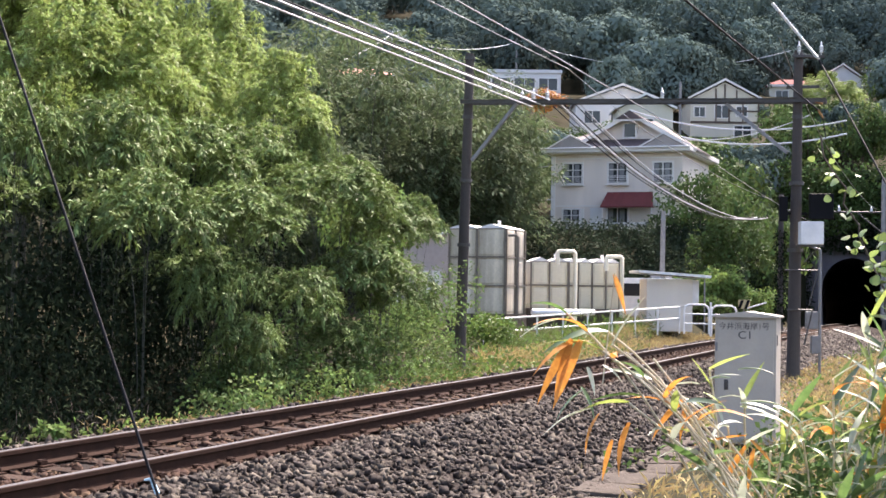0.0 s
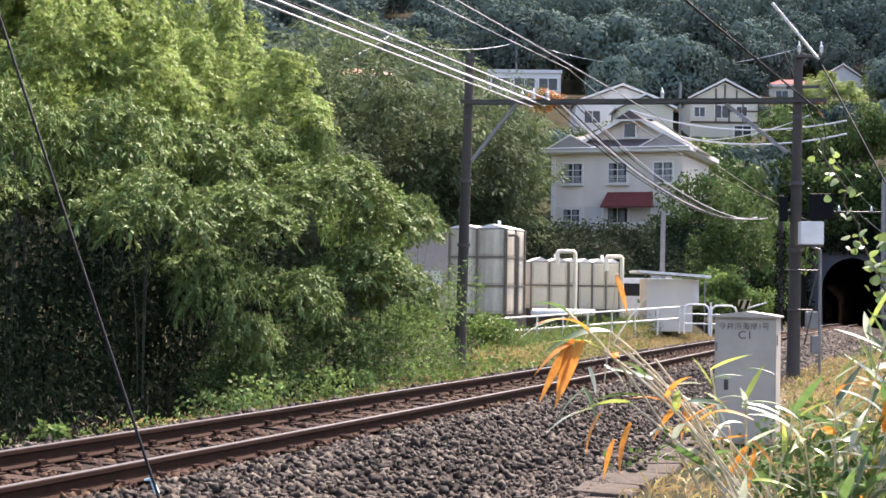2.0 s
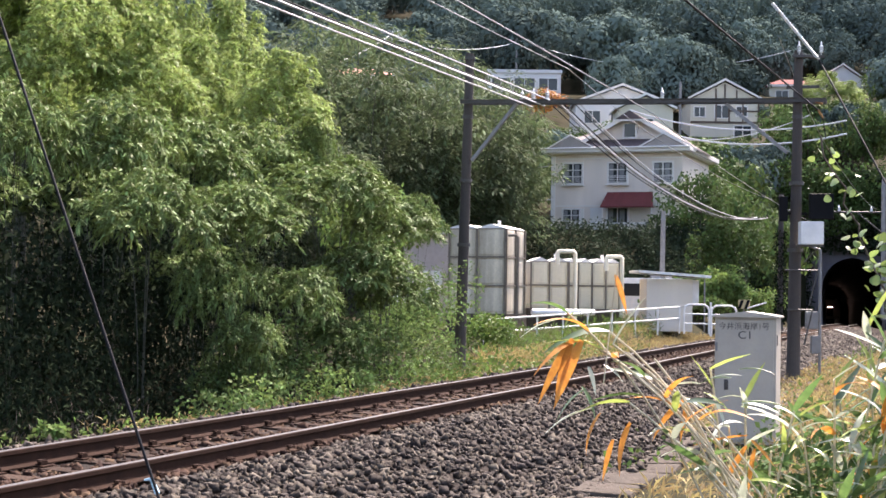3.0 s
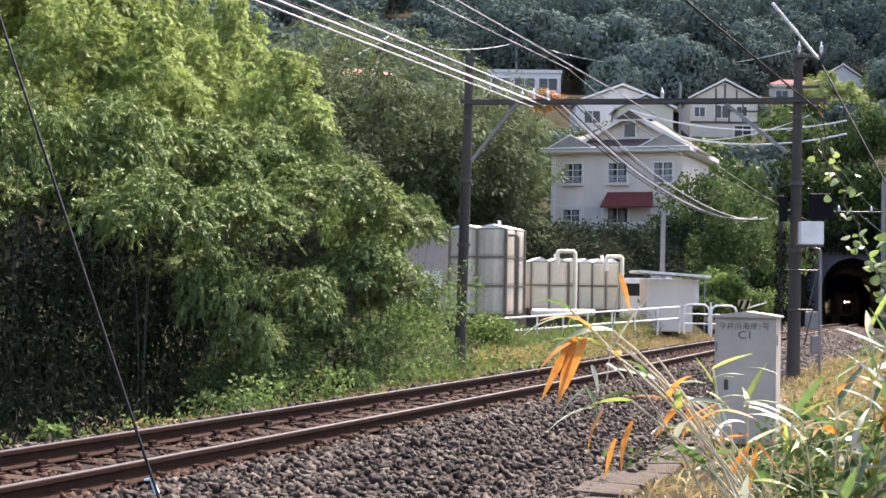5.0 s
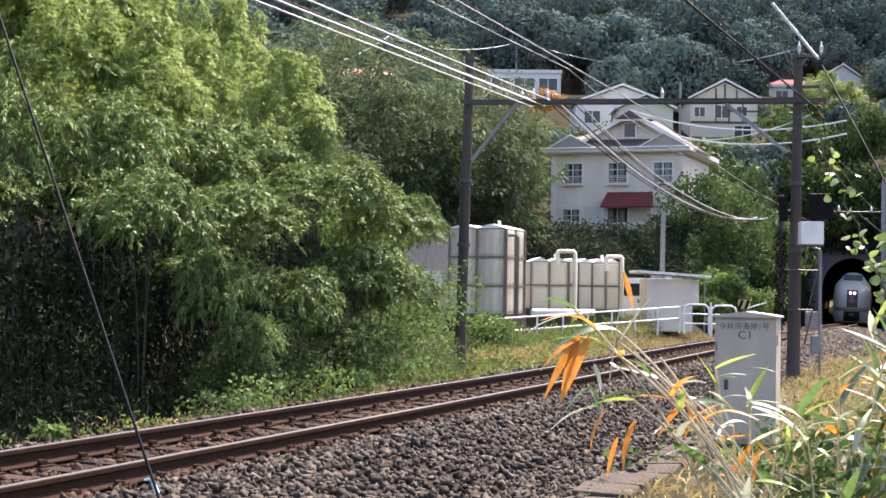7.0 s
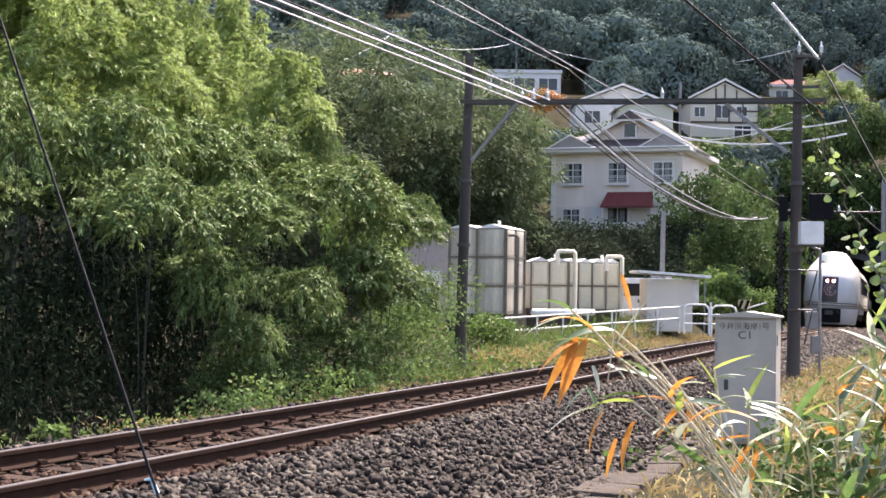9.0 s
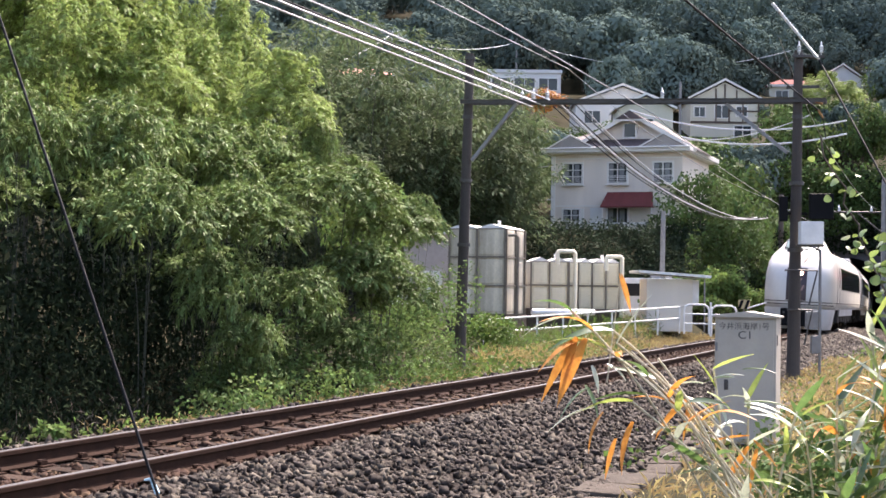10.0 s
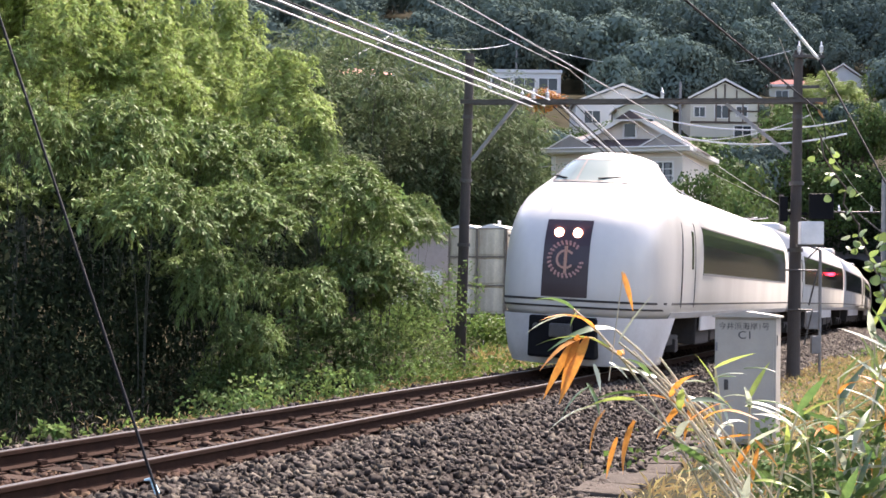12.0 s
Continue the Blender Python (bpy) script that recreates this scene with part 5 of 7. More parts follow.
def plain_house(name, x, y, z, w, d, h, label, wallm, roofm, roof, wins, rz=0.0, over=0.28, rise=1.6, timber=False):
    ob = thing(name, x, y, z, label, "house", "houses on the hillside", rz=rz)
    bm = bmesh.new()
    box(bm, 0, w, 0, d, -3.0, h)
    part("wall", bm, wallm, ob)
    bm = bmesh.new()
    if roof == "gable":
        gable(bm, -over, w + over, -over, d + over, h + 0.1, rise)
        b2 = bmesh.new()
        prism(b2, [(0, h), (w, h), (w / 2, h + rise * w / (w + 2 * over) - 0.05)], 0.0, d)
        part("gable_wall", b2, wallm, ob)
    elif roof == "hip":
        hip_roof(bm, -over, w + over, -over, d + over, h + 0.2, rise, w * 0.35, w * 0.65)
    else:
        box(bm, -0.15, w + 0.15, -0.15, d + 0.15, h, h + 0.35)
    part("roof", bm, roofm, ob)
    if roof == "gable":
        bm = bmesh.new()
        for sx in (0, 1):
            x_e = -over - 0.03 if sx == 0 else w + over + 0.03
            prism(bm, [(w / 2, h + rise + 0.14), (x_e, h + 0.12), (x_e, h - 0.08), (w / 2, h + rise - 0.08)], -over - 0.07, -over - 0.01)
        part("barge_board", bm, M_TRIM, ob, "pale barge boards")
    bm = bmesh.new()
    box(bm, -over - 0.04, w + over + 0.04, -over - 0.06, -over + 0.02 if roof != "flat" else -0.1, h - 0.12, h + 0.14)
    if roof not in ("gable", "flat"):
        part("eaves_board", bm, M_TRIM, ob)
    else:
        bm.free()
    for (wx, wz, ww, wh) in wins:
        window(ob, wx, 0.0, wz, ww, wh, 2, 1, curtain=False)
    if timber:
        for x0, x1, z0, z1 in ((0, w, h - 0.1, h + 0.08), (0, w, h - 2.35, h - 2.15), (w * 0.55, w * 0.55 + 0.15, h - 2.2, h), (w * 0.75, w * 0.75 + 0.15, h - 2.2, h), (w - 0.15, w, 0, h), (w * 0.55, w, h - 1.2, h - 1.06), (w * 0.36, w * 0.36 + 0.14, h - 2.2, h + 1.05), (w * 0.5 - 0.07, w * 0.5 + 0.07, h, h + 1.5), (w * 0.66, w * 0.66 + 0.14, h, h + 0.95)):
            bm = bmesh.new()
            box(bm, x0, x1, -0.10, 0.0, z0, z1)
            part("timber", bm, M_TIMBER, ob, "dark timber strip")
    return ob


plain_house("house", 4.75, 170, 23.4, 8.0, 7, 2.4, "long white flat-roofed house with wide windows on the slope", M_HOUSEW, M_HOUSEW, "flat", [(0.4, 0.5, 2.0, 1.3), (2.9, 0.5, 2.2, 1.3), (5.6, 0.5, 2.0, 1.3)])
plain_house("house", 11.9, 140, 15.6, 8.4, 7, 3.2, "white house with a shallow pale gable roof", M_HOUSEW, mat("pale_slate", (0.30, 0.29, 0.28), 0.7, var=0.15, scale=1, fine=12, bump=0.2), "gable", [(0.8, 1.4, 1.4, 1.1), (3.2, 1.4, 1.2, 1.1), (5.6, 1.3, 1.6, 1.2)], rise=1.7)
plain_house("house", 14.8, 131, 14.4, 4.6, 5, 2.9, "small cream gabled house among bushes", M_HOUSEC, mat("cream_slate", (0.5, 0.47, 0.4), 0.7, var=0.15, bump=0.2), "gable", [(1.6, 1.0, 1.3, 1.0)], rise=1.2)
plain_house("house", 23.9, 150, 16.4, 6.7, 7, 4.2, "cream half-timbered house with a brown gable roof", M_HOUSEC, mat("brown_slate", (0.25, 0.21, 0.18), 0.7, var=0.2, bump=0.3), "gable", [(0.4, 2.5, 1.0, 0.9), (2.4, 2.4, 1.3, 1.2), (4.3, 0.5, 1.6, 1.1), (4.5, 2.6, 1.0, 0.9)], rise=1.9, timber=True)
plain_house("house", 40.0, 190, 24.6, 6.4, 7, 2.9, "pale house under a red hipped roof", M_HOUSEC, M_ROOFR, "hip", [(0.8, 1.2, 1.5, 1.1), (3.8, 1.2, 1.5, 1.1)], rise=1.1)
plain_house("house", 48.6, 200, 27.0, 6.0, 7, 2.6, "white gabled house high on the slope", M_HOUSEW, mat("rose_slate", (0.42, 0.33, 0.32), 0.7, var=0.15, bump=0.2), "gable", [(0.8, 1.0, 1.4, 1.1), (3.2, 1.0, 1.2, 1.1)], rise=2.2)
plain_house("house", -10.6, 132, 17.2, 6.0, 8, 2.6, "house with a terracotta tiled roof among bamboo", M_HOUSEC, M_TILE, "hip", [(3.6, 1.0, 1.2, 0.9)], rise=1.1)


# ---- street poles and lines on the hillside ----
def street_pole(x, y, z, h, arms, label):
    ob = thing("utility_pole", x, y, z, label, "utility pole", "utility poles")
    bm = bmesh.new()
    rod(bm, (0, 0, -2), (0, 0, h), 0.16, 0.11, 10)
    part("shaft", bm, M_STEEL, ob)
    for zz in arms:
        bm = bmesh.new()
        box(bm, -0.9, 0.9, -0.06, 0.06, h - zz - 0.06, h - zz + 0.06)
        part("crossarm", bm, M_STEEL, ob)
        for x_ in (-0.8, -0.3, 0.3, 0.8):
            insulator(ob, (x_, 0, h - zz + 0.12), 2, 0.08)
    return ob


street_pole(8.05, 175, 19.5, 11.4, (), "plain concrete utility pole beside the white house")
street_pole(-5.5, 150, 14.0, 12.9, (0.3, 1.0), "grey utility pole with crossarms among the trees")
street_pole(50.6, 184, 19.0, 9.8, (0.3,), "grey utility pole beside the high house")
street_pole(-14.2, 150, 16.0, 8.4, (), "plain utility pole on the slope")
street_pole(22.6, 148, 15.0, 7.0, (), "slim pole beside the half-timbered house")
for a, b, d_, r in (((-5.5, 150, 26.2), (8.05, 175, 30.0), 1.0, 0.04), ((8.05, 175, 30.3), (40, 178, 30), 2.5, 0.035), ((-14, 118, 18), (-5.5, 150, 26.4), 1.0, 0.035), ((12, 100, 13.4), (24, 92, 12.0), 0.9, 0.05),
                    ((12, 100, 12.6), (24, 92, 11.2), 1.0, 0.06), ((13, 101, 12.0), (22, 93, 12.4), 0.9, 0.03), ((-9, 78, 8.3), (6.5, 90, 8.9), 0.6, 0.02), ((-9, 78, 7.3), (6.5, 90, 6.9), 0.5, 0.02)):
    wire(sag(a, b, d_), r, M_CABLE, "slack cable between poles on the hillside", "cable")
# ---- plants ----
def gz(x, y):
    return float(ground_z(x, y))


def bamboo_meshes(seed, culms, height, spread, plumes, per, leaf, low=0.35, material=None, plume=0.22, sink=0.7, sprigs=15):
    """A clump of arching bamboo: the culms as one mesh, drooping plumes of leaves as another."""
    rng = np.random.default_rng(seed)
    V, F, quad, stalks = [], [], [], []
    up = np.array([0, 0, 1.0])
    for c in range(culms):
        a = rng.uniform(0, 2 * math.pi)
        out = np.array([math.cos(a), math.sin(a), 0])
        base = out * rng.uniform(0.0, spread * 0.4)
        H = height * (1.0 if c < 3 else rng.uniform(0.5, 0.95))
        lean = spread * rng.uniform(0.3, 1.0)

        def at(u):
            u = np.asarray(u)[..., None]
            return base + out * lean * u ** 2.2 + up * H * (u - 0.22 * u ** 3.5) / 0.78

        us = np.linspace(0, 1, 8)
        pts = at(us)
        for k, p in enumerate(pts):
            r = 0.02 * (1 - 0.8 * us[k]) * height / 5
            i0 = len(V)
            for q in range(5):
                b = 2 * math.pi * q / 5
                V.append(p + np.array([math.cos(b) * r, math.sin(b) * r, 0]))
            if k:
                for q in range(5):
                    F.append((i0 - 5 + q, i0 - 5 + (q + 1) % 5, i0 + (q + 1) % 5, i0 + q))
        for k in range(plumes):
            u = low + (1 - low) * (k + rng.uniform(0.3, 1.0)) / plumes
            p0 = at(np.array(u))
            R = plume * height * rng.uniform(0.7, 1.15) * (1.1 - 0.3 * u)
            # one billow: drooping sprigs that part from its middle, upwards and outwards
            for j in range(sprigs):
                d = rng.normal(size=3)
                d[2] = abs(d[2]) * 0.9 + 0.02
                d = unit(d + out * 0.35)
                # each sprig ends in a compact tuft of leaves
                r = R * rng.uniform(0.75, 1.1)
                mid = p0 + d * np.array([1, 1, 0.62]) * r - up * r * sink * 0.6 * (1 - d[2]) ** 2
                q = rng.normal(size=(per, 3)) * np.array([1, 1, 0.55]) * 0.15 * R
                al = unit(d * 0.55 + q / R * 3.5 - up * 0.45 + rng.normal(size=(per, 3)) * 0.3)
                n = unit(d * 0.5 + up * 1.0 + q / R * 2.0 + rng.normal(size=(per, 3)) * 0.3)
                ln = leaf * rng.uniform(0.6, 1.25, per)
                quad.append(leaves(mid + q, al, ln, ln * rng.uniform(0.20, 0.30, per), rng, 0.3, n))
        stalks.append(raw("culm", V, F, M_CULM, True))
        V, F = [], []
    leaf_me = quads("foliage", np.concatenate(quad), material or M_BAMBOO)
    return stalks, leaf_me


def plant(name, meshes, x, y, z, rz, scale, label, category, group, names=("culm", "foliage")):
    ob = thing(name, x, y, z, label, category, group, rz)
    ob.scale = (scale[0], scale[0], scale[1]) if isinstance(scale, tuple) else (scale,) * 3
    for nm, mes in zip(names, meshes):
        for me in mes if isinstance(mes, list) else [mes]:
            o = new(nm, me)
            o.parent = ob
    return ob


def billow(rng, mid, R, sprays, per, leaf):
    """One rounded head of bamboo: sprays that part from its dome and droop, with leaves along both sides of each."""
    up = np.array([0, 0, 1.0])
    d = unit(rng.normal(size=(sprays, 3)) + np.array([0, 0, 0.25]))
    d[:, 2] = np.where(d[:, 2] < -0.35, -d[:, 2], d[:, 2])
    base = mid + d * np.array([1, 1, 0.72]) * R * rng.uniform(0.60, 0.95, (sprays, 1))
    s = unit(d * np.array([1, 1, 0.6]) + rng.normal(size=(sprays, 3)) * 0.28)
    ln = R * rng.uniform(0.30, 0.62, (sprays, 1, 1))
    u = np.linspace(0.08, 1.0, per)[None, :, None]
    p = base[:, None] + s[:, None] * ln * u - up * ln * 0.62 * u ** 2
    side = unit(np.cross(s, up))[:, None]
    sign = np.where(np.arange(per) % 2, 1.0, -1.0)[None, :, None]
    al = s[:, None] * 0.75 + side * sign * 0.75 * (1.15 - u) - up * (0.10 + 0.45 * u) + rng.normal(size=p.shape) * 0.34
    nm = up * 0.9 + d[:, None] * 0.55 + rng.normal(size=p.shape) * 0.45
    L = leaf * rng.uniform(0.55, 1.25, sprays * per)
    return leaves(p.reshape(-1, 3), unit(al.reshape(-1, 3)), L, L * rng.uniform(0.22, 0.32, sprays * per), rng, 0.25, unit(nm.reshape(-1, 3)))


def clump_meshes(seed, high, R, heads, material, r=0.44, sprays=36, per=16, leaf=0.125, shoots=0):
    """A clump so many metres high: culms that arch over into one great dome, its upper side set with small drooping heads."""
    rng = np.random.default_rng(seed)
    quad, stalks = [], []
    mid = np.array([0, 0, high - R * 0.95])
    for c in range(heads):
        # heads spread evenly over the dome, down to a little under its waist
        z = 1.0 - 1.02 * (c + 0.5) / heads
        a = 2.399963 * c + rng.uniform(-0.35, 0.35)
        w = math.sqrt(max(0.0, 1 - z * z))
        d = np.array([math.cos(a) * w, math.sin(a) * w, z * 0.82])
        tip = mid + d * R * rng.uniform(0.72, 1.02)
        quad.append(billow(rng, tip, r * rng.uniform(0.8, 1.25), sprays, per, leaf))
        if c % 4 == 0:
            V, F = [], []
            foot = d * np.array([0.35, 0.35, 0]) * rng.uniform(0.4, 1.0)
            for k in range(8):
                t = k / 7
                q = foot * (1 - t) + tip * np.array([t ** 2.2, t ** 2.2, 1 - (1 - t) ** 1.25])
                g = 0.016 * (1 - 0.75 * t)
                V += [q + np.array([math.cos(b) * g, math.sin(b) * g, 0]) for b in (0.0, 1.257, 2.513, 3.77, 5.027)]
                if k:
                    F += [(5 * k - 5 + i, 5 * k - 5 + (i + 1) % 5, 5 * k + (i + 1) % 5, 5 * k + i) for i in range(5)]
            stalks.append(raw("culm", V, F, M_CULM, True))
    # young shoots stand up out of the dome
    for c in range(shoots):
        a, w = 2.399963 * c + 0.7, rng.uniform(0.15, 0.85)
        d = np.array([math.cos(a) * w, math.sin(a) * w, math.sqrt(1 - w * w)])
        for k in range(4):
            quad.append(billow(rng, mid + d * R * 0.95 + np.array([d[0] * 0.3, d[1] * 0.3, 1.0]) * k * 0.20 * R, 0.34 - 0.065 * k, 16, 12, leaf))
    return stalks, quads("foliage", np.concatenate(quad), material)


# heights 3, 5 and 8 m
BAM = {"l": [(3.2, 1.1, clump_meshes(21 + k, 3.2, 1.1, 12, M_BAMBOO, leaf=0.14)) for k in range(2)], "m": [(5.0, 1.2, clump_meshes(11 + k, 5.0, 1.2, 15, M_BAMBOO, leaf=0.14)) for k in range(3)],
       "h": [(8.0, 1.3, clump_meshes(31 + k, 8.0, 1.3, 20, M_BAMBOO_LIT, 0.42, leaf=0.115, shoots=9)) for k in range(3)]}
LAB = {"l": "low dark clump of bamboo with drooping leaves", "m": "dense clump of arching bamboo with drooping green leaves", "h": "tall clump of sunlit yellow-green bamboo with drooping leaves"}
rng = random.Random(21)
GROVE = []


def grove_clump(x, y, top, R, kind):
    """A clump with its crown's top and radius given; the culms reach down to the ground."""
    high, r0, meshes = rng.choice(BAM[kind])
    z0 = gz(x, y) - 0.05
    GROVE.append(plant("bamboo_clump", meshes, x, y, z0, rng.uniform(0, 360), (R / r0, (top - z0) / high), LAB[kind], "bamboo", "bamboo grove by the track"))


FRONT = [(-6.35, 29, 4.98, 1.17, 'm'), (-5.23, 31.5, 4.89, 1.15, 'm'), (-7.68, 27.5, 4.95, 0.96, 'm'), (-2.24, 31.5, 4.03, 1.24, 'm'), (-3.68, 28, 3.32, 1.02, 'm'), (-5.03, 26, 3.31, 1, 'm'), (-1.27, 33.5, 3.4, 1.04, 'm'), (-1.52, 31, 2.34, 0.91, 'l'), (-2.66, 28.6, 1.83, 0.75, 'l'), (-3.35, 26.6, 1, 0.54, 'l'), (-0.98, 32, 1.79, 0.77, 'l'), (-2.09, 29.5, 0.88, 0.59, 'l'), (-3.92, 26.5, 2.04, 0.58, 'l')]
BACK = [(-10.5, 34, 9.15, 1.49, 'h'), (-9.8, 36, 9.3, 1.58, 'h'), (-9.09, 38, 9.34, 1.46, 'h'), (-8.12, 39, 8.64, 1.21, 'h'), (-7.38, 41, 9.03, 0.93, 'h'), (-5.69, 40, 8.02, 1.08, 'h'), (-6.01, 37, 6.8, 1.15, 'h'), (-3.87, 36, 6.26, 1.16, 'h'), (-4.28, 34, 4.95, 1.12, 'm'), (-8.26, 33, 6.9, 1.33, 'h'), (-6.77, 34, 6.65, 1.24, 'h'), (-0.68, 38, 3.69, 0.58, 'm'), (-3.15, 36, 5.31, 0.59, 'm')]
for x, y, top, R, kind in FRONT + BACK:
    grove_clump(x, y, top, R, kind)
    # a lower neighbour fills the dark behind each crown
    if x / y < -0.10 and y > 27:
        grove_clump(x - 1.2 + rng.uniform(-0.4, 0.4), y + 2.2, top - 1.15, R * 1.1, kind)

# clumps added unseen along the line past the camera, to block skylight
for off, y, h in ((-5.6, 13.0, 3.4), (-5.6, 9.5, 3.6), (-5.4, 6.0, 4.2), (-5.6, 2.0, 4.6), (-7.8, 14.0, 5.2), (-7.8, 8.5, 5.2), (-8.0, 4.0, 5.6), (-8.0, -1.0, 5.6), (-5.8, -3.0, 4.8)):
    q = beside(y, off)
    grove_clump(q.x, q.y, h, 1.3, "m" if h > 4 else "l")

# tall bamboo behind the tanks
TALL = [bamboo_meshes(31, 12, 10.0, 2.0, 6, 11, 0.34, 0.2, M_TALL, 0.14, 0.7, 10), bamboo_meshes(32, 12, 10.0, 2.4, 6, 11, 0.34, 0.2, M_TALL, 0.14, 0.7, 10)]
for x, y, h in ((-13, 66, 10.5), (-9.5, 70, 10.5), (-6.5, 67, 9.5), (-3.8, 72, 11.0), (-1.2, 74, 10.3), (1.2, 76, 9.6), (2.9, 80, 9.0), (-16, 72, 11), (-8, 78, 12), (-4.5, 80, 12), (-0.5, 82, 10.5), (2.8, 86, 8.5), (4.6, 98, 6.0), (-11, 60, 8), (-7.5, 58, 7.0), (-4.8, 62, 7.0),
                (-12.5, 82, 12.5), (-18, 80, 13), (-22, 74, 12), (-7, 90, 12), (-2, 92, 9.5), (2, 100, 8.0)):
    k = rng.randrange(2)
    plant("bamboo_clump", TALL[k], x, y, gz(x, y) - 0.1, rng.uniform(0, 360), (h / 10 * 1.15, h / 10), "tall grey-green bamboo stand behind the tanks", "bamboo", "tall bamboo behind the tanks")


for x, y, h in ((31.2, 132.0, 5.6), (33.0, 134.0, 6.6), (34.6, 133.0, 6.0), (36.0, 131.5, 4.6)):
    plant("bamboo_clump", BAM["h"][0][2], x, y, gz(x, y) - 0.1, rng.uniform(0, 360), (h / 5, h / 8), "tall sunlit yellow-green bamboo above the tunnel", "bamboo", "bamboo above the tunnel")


# what the slope's trees leave open: half-width, middle, distance and sill of each house
OPEN = [(4.2, 8.7, 170, 23.6), (4.6, 16.1, 140, 16.9), (2.6, 17.1, 131, 16.4), (3.7, 27.2, 150, 16.9), (3.6, 43.2, 190, 25.8), (3.4, 51.6, 200, 27.4), (1.7, -8.4, 132, 19.2), (4.6, 10.4, 90, 4.9), (2.8, 11.3, 160, 18.5)]


def open_height(x, y, r):
    """How high a plant of that radius may stand without closing the view from the line to a house."""
    top = 1e3
    for half, hx, hy, sill in OPEN:
        if y < hy + 6 and abs(x / y - hx / hy) < half / hy + r / y:
            top = min(top, (1.35 + (sill - 1.35) * y / hy if y < hy - 1 else 0) - gz(x, y))
    return top


def tree_meshes(seed, height, radius, clumps, per, leaf, material, trunk=0.16, flat=0.8, low=0.3, light=False):
    """A trunk with limbs, and a crown of leafy clumps with gaps between them."""
    rng = np.random.default_rng(seed)
    bm = bmesh.new()
    rod(bm, (0, 0, -0.5), (0.05 * height, 0.02 * height, height * 0.6), trunk, trunk * 0.45, 8)
    centres, quad = [], []
    for c in range(clumps):
        while True:
            d = rng.uniform(-1, 1, 3)
            if 0.25 < np.linalg.norm(d) < 1:
                break
        d = d / np.linalg.norm(d) * rng.uniform(0.45, 0.95)
        p = np.array([d[0] * radius, d[1] * radius, height * (low + (1 - low) * 0.5 * (1 + d[2] * 0.9))])
        taper = 1.0 - 0.45 * max(0.0, d[2])
        p[:2] *= taper
        centres.append(p)
        if c < 7:
            rod(bm, (0.03 * height, 0, height * (0.25 + 0.04 * c)), p, trunk * 0.35, trunk * 0.1, 6)
        r = radius * rng.uniform(0.26, 0.44)
        n = per
        q = unit(rng.normal(size=(n, 3))) * (rng.uniform(0.45, 1.0, n) ** 0.5 * r)[:, None]
        q[:, 2] *= flat
        nrm = unit(q + np.array([0, 0, 0.25 * r]) + rng.normal(size=(n, 3)) * (0.07 if light else 0.42) * r)
        al = unit(np.cross(nrm, rng.normal(size=(n, 3))) + np.array([0, 0, -0.3]))
        L = leaf * rng.uniform(0.6, 1.3, n)
        quad.append(leaves(p + q, al, L, L * rng.uniform(0.45, 0.7, n), rng, 0.1, nrm))
    tr = mesh_of(bm, "trunk")
    tr.materials.append(M_BARK)
    q = np.concatenate(quad)
    if light:
        q = np.stack([q[:, 1], q[:, 2], q[:, 3]], axis=1)
        return tr, tris("crown", q, material), q
    return tr, quads("crown", q, material), q


TRUNK = ("trunk", "crown")
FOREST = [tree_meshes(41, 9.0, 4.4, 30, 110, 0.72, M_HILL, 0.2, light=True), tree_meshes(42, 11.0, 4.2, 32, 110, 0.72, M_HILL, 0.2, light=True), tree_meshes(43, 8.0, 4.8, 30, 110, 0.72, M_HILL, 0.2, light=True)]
FH = (9.0, 11.0, 8.0)
far, alone = [], 0
for i in range(520):
    y = 120 + (i / 520) ** 1.15 * 175
    x = rng.uniform(-0.27, 0.32) * y + rng.uniform(-3, 3)
    k = rng.randrange(3)
    sc = rng.uniform(0.7, 1.2) * (1.0 if y > 170 else 0.8)
    if abs(x - np.interp(y, TRACK[:, 1], TRACK[:, 0])) < 6 and y < 131:
        continue
    sc = min(sc, open_height(x, y, 4.2 * sc) / FH[k])
    if sc < 0.16:
        continue
    turn = rng.uniform(0, 360)
    if y < 205 and alone < 230:
        alone += 1
        plant("tree", FOREST[k][:2], x, y, gz(x, y) - 0.3, turn, (sc, sc * rng.uniform(0.9, 1.1)), "dark evergreen tree on the wooded hillside", "tree", "trees of the hillside", TRUNK)
    else:
        c, s_ = math.cos(turn), math.sin(turn)
        far.append(FOREST[k][2][::2] @ np.array([[c, s_, 0], [-s_, c, 0], [0, 0, 1.0]]) * sc + np.array([x, y, gz(x, y) - 0.3]))
for k in range(46):
    # the slope close above the houses
    y = rng.uniform(207, 250)
    x, sc, j, turn = rng.uniform(-0.12, 0.30) * y if k % 2 else rng.uniform(0.22, 0.29) * y, rng.uniform(0.6, 1.0), rng.randrange(3), rng.uniform(0, 6.28)
    c, s_ = math.cos(turn), math.sin(turn)
    far.append(FOREST[j][2][::2] @ np.array([[c, s_, 0], [-s_, c, 0], [0, 0, 1.0]]) * sc + np.array([x, y, gz(x, y) - 0.3]))
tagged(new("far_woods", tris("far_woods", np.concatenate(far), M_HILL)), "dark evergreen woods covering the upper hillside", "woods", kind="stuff")

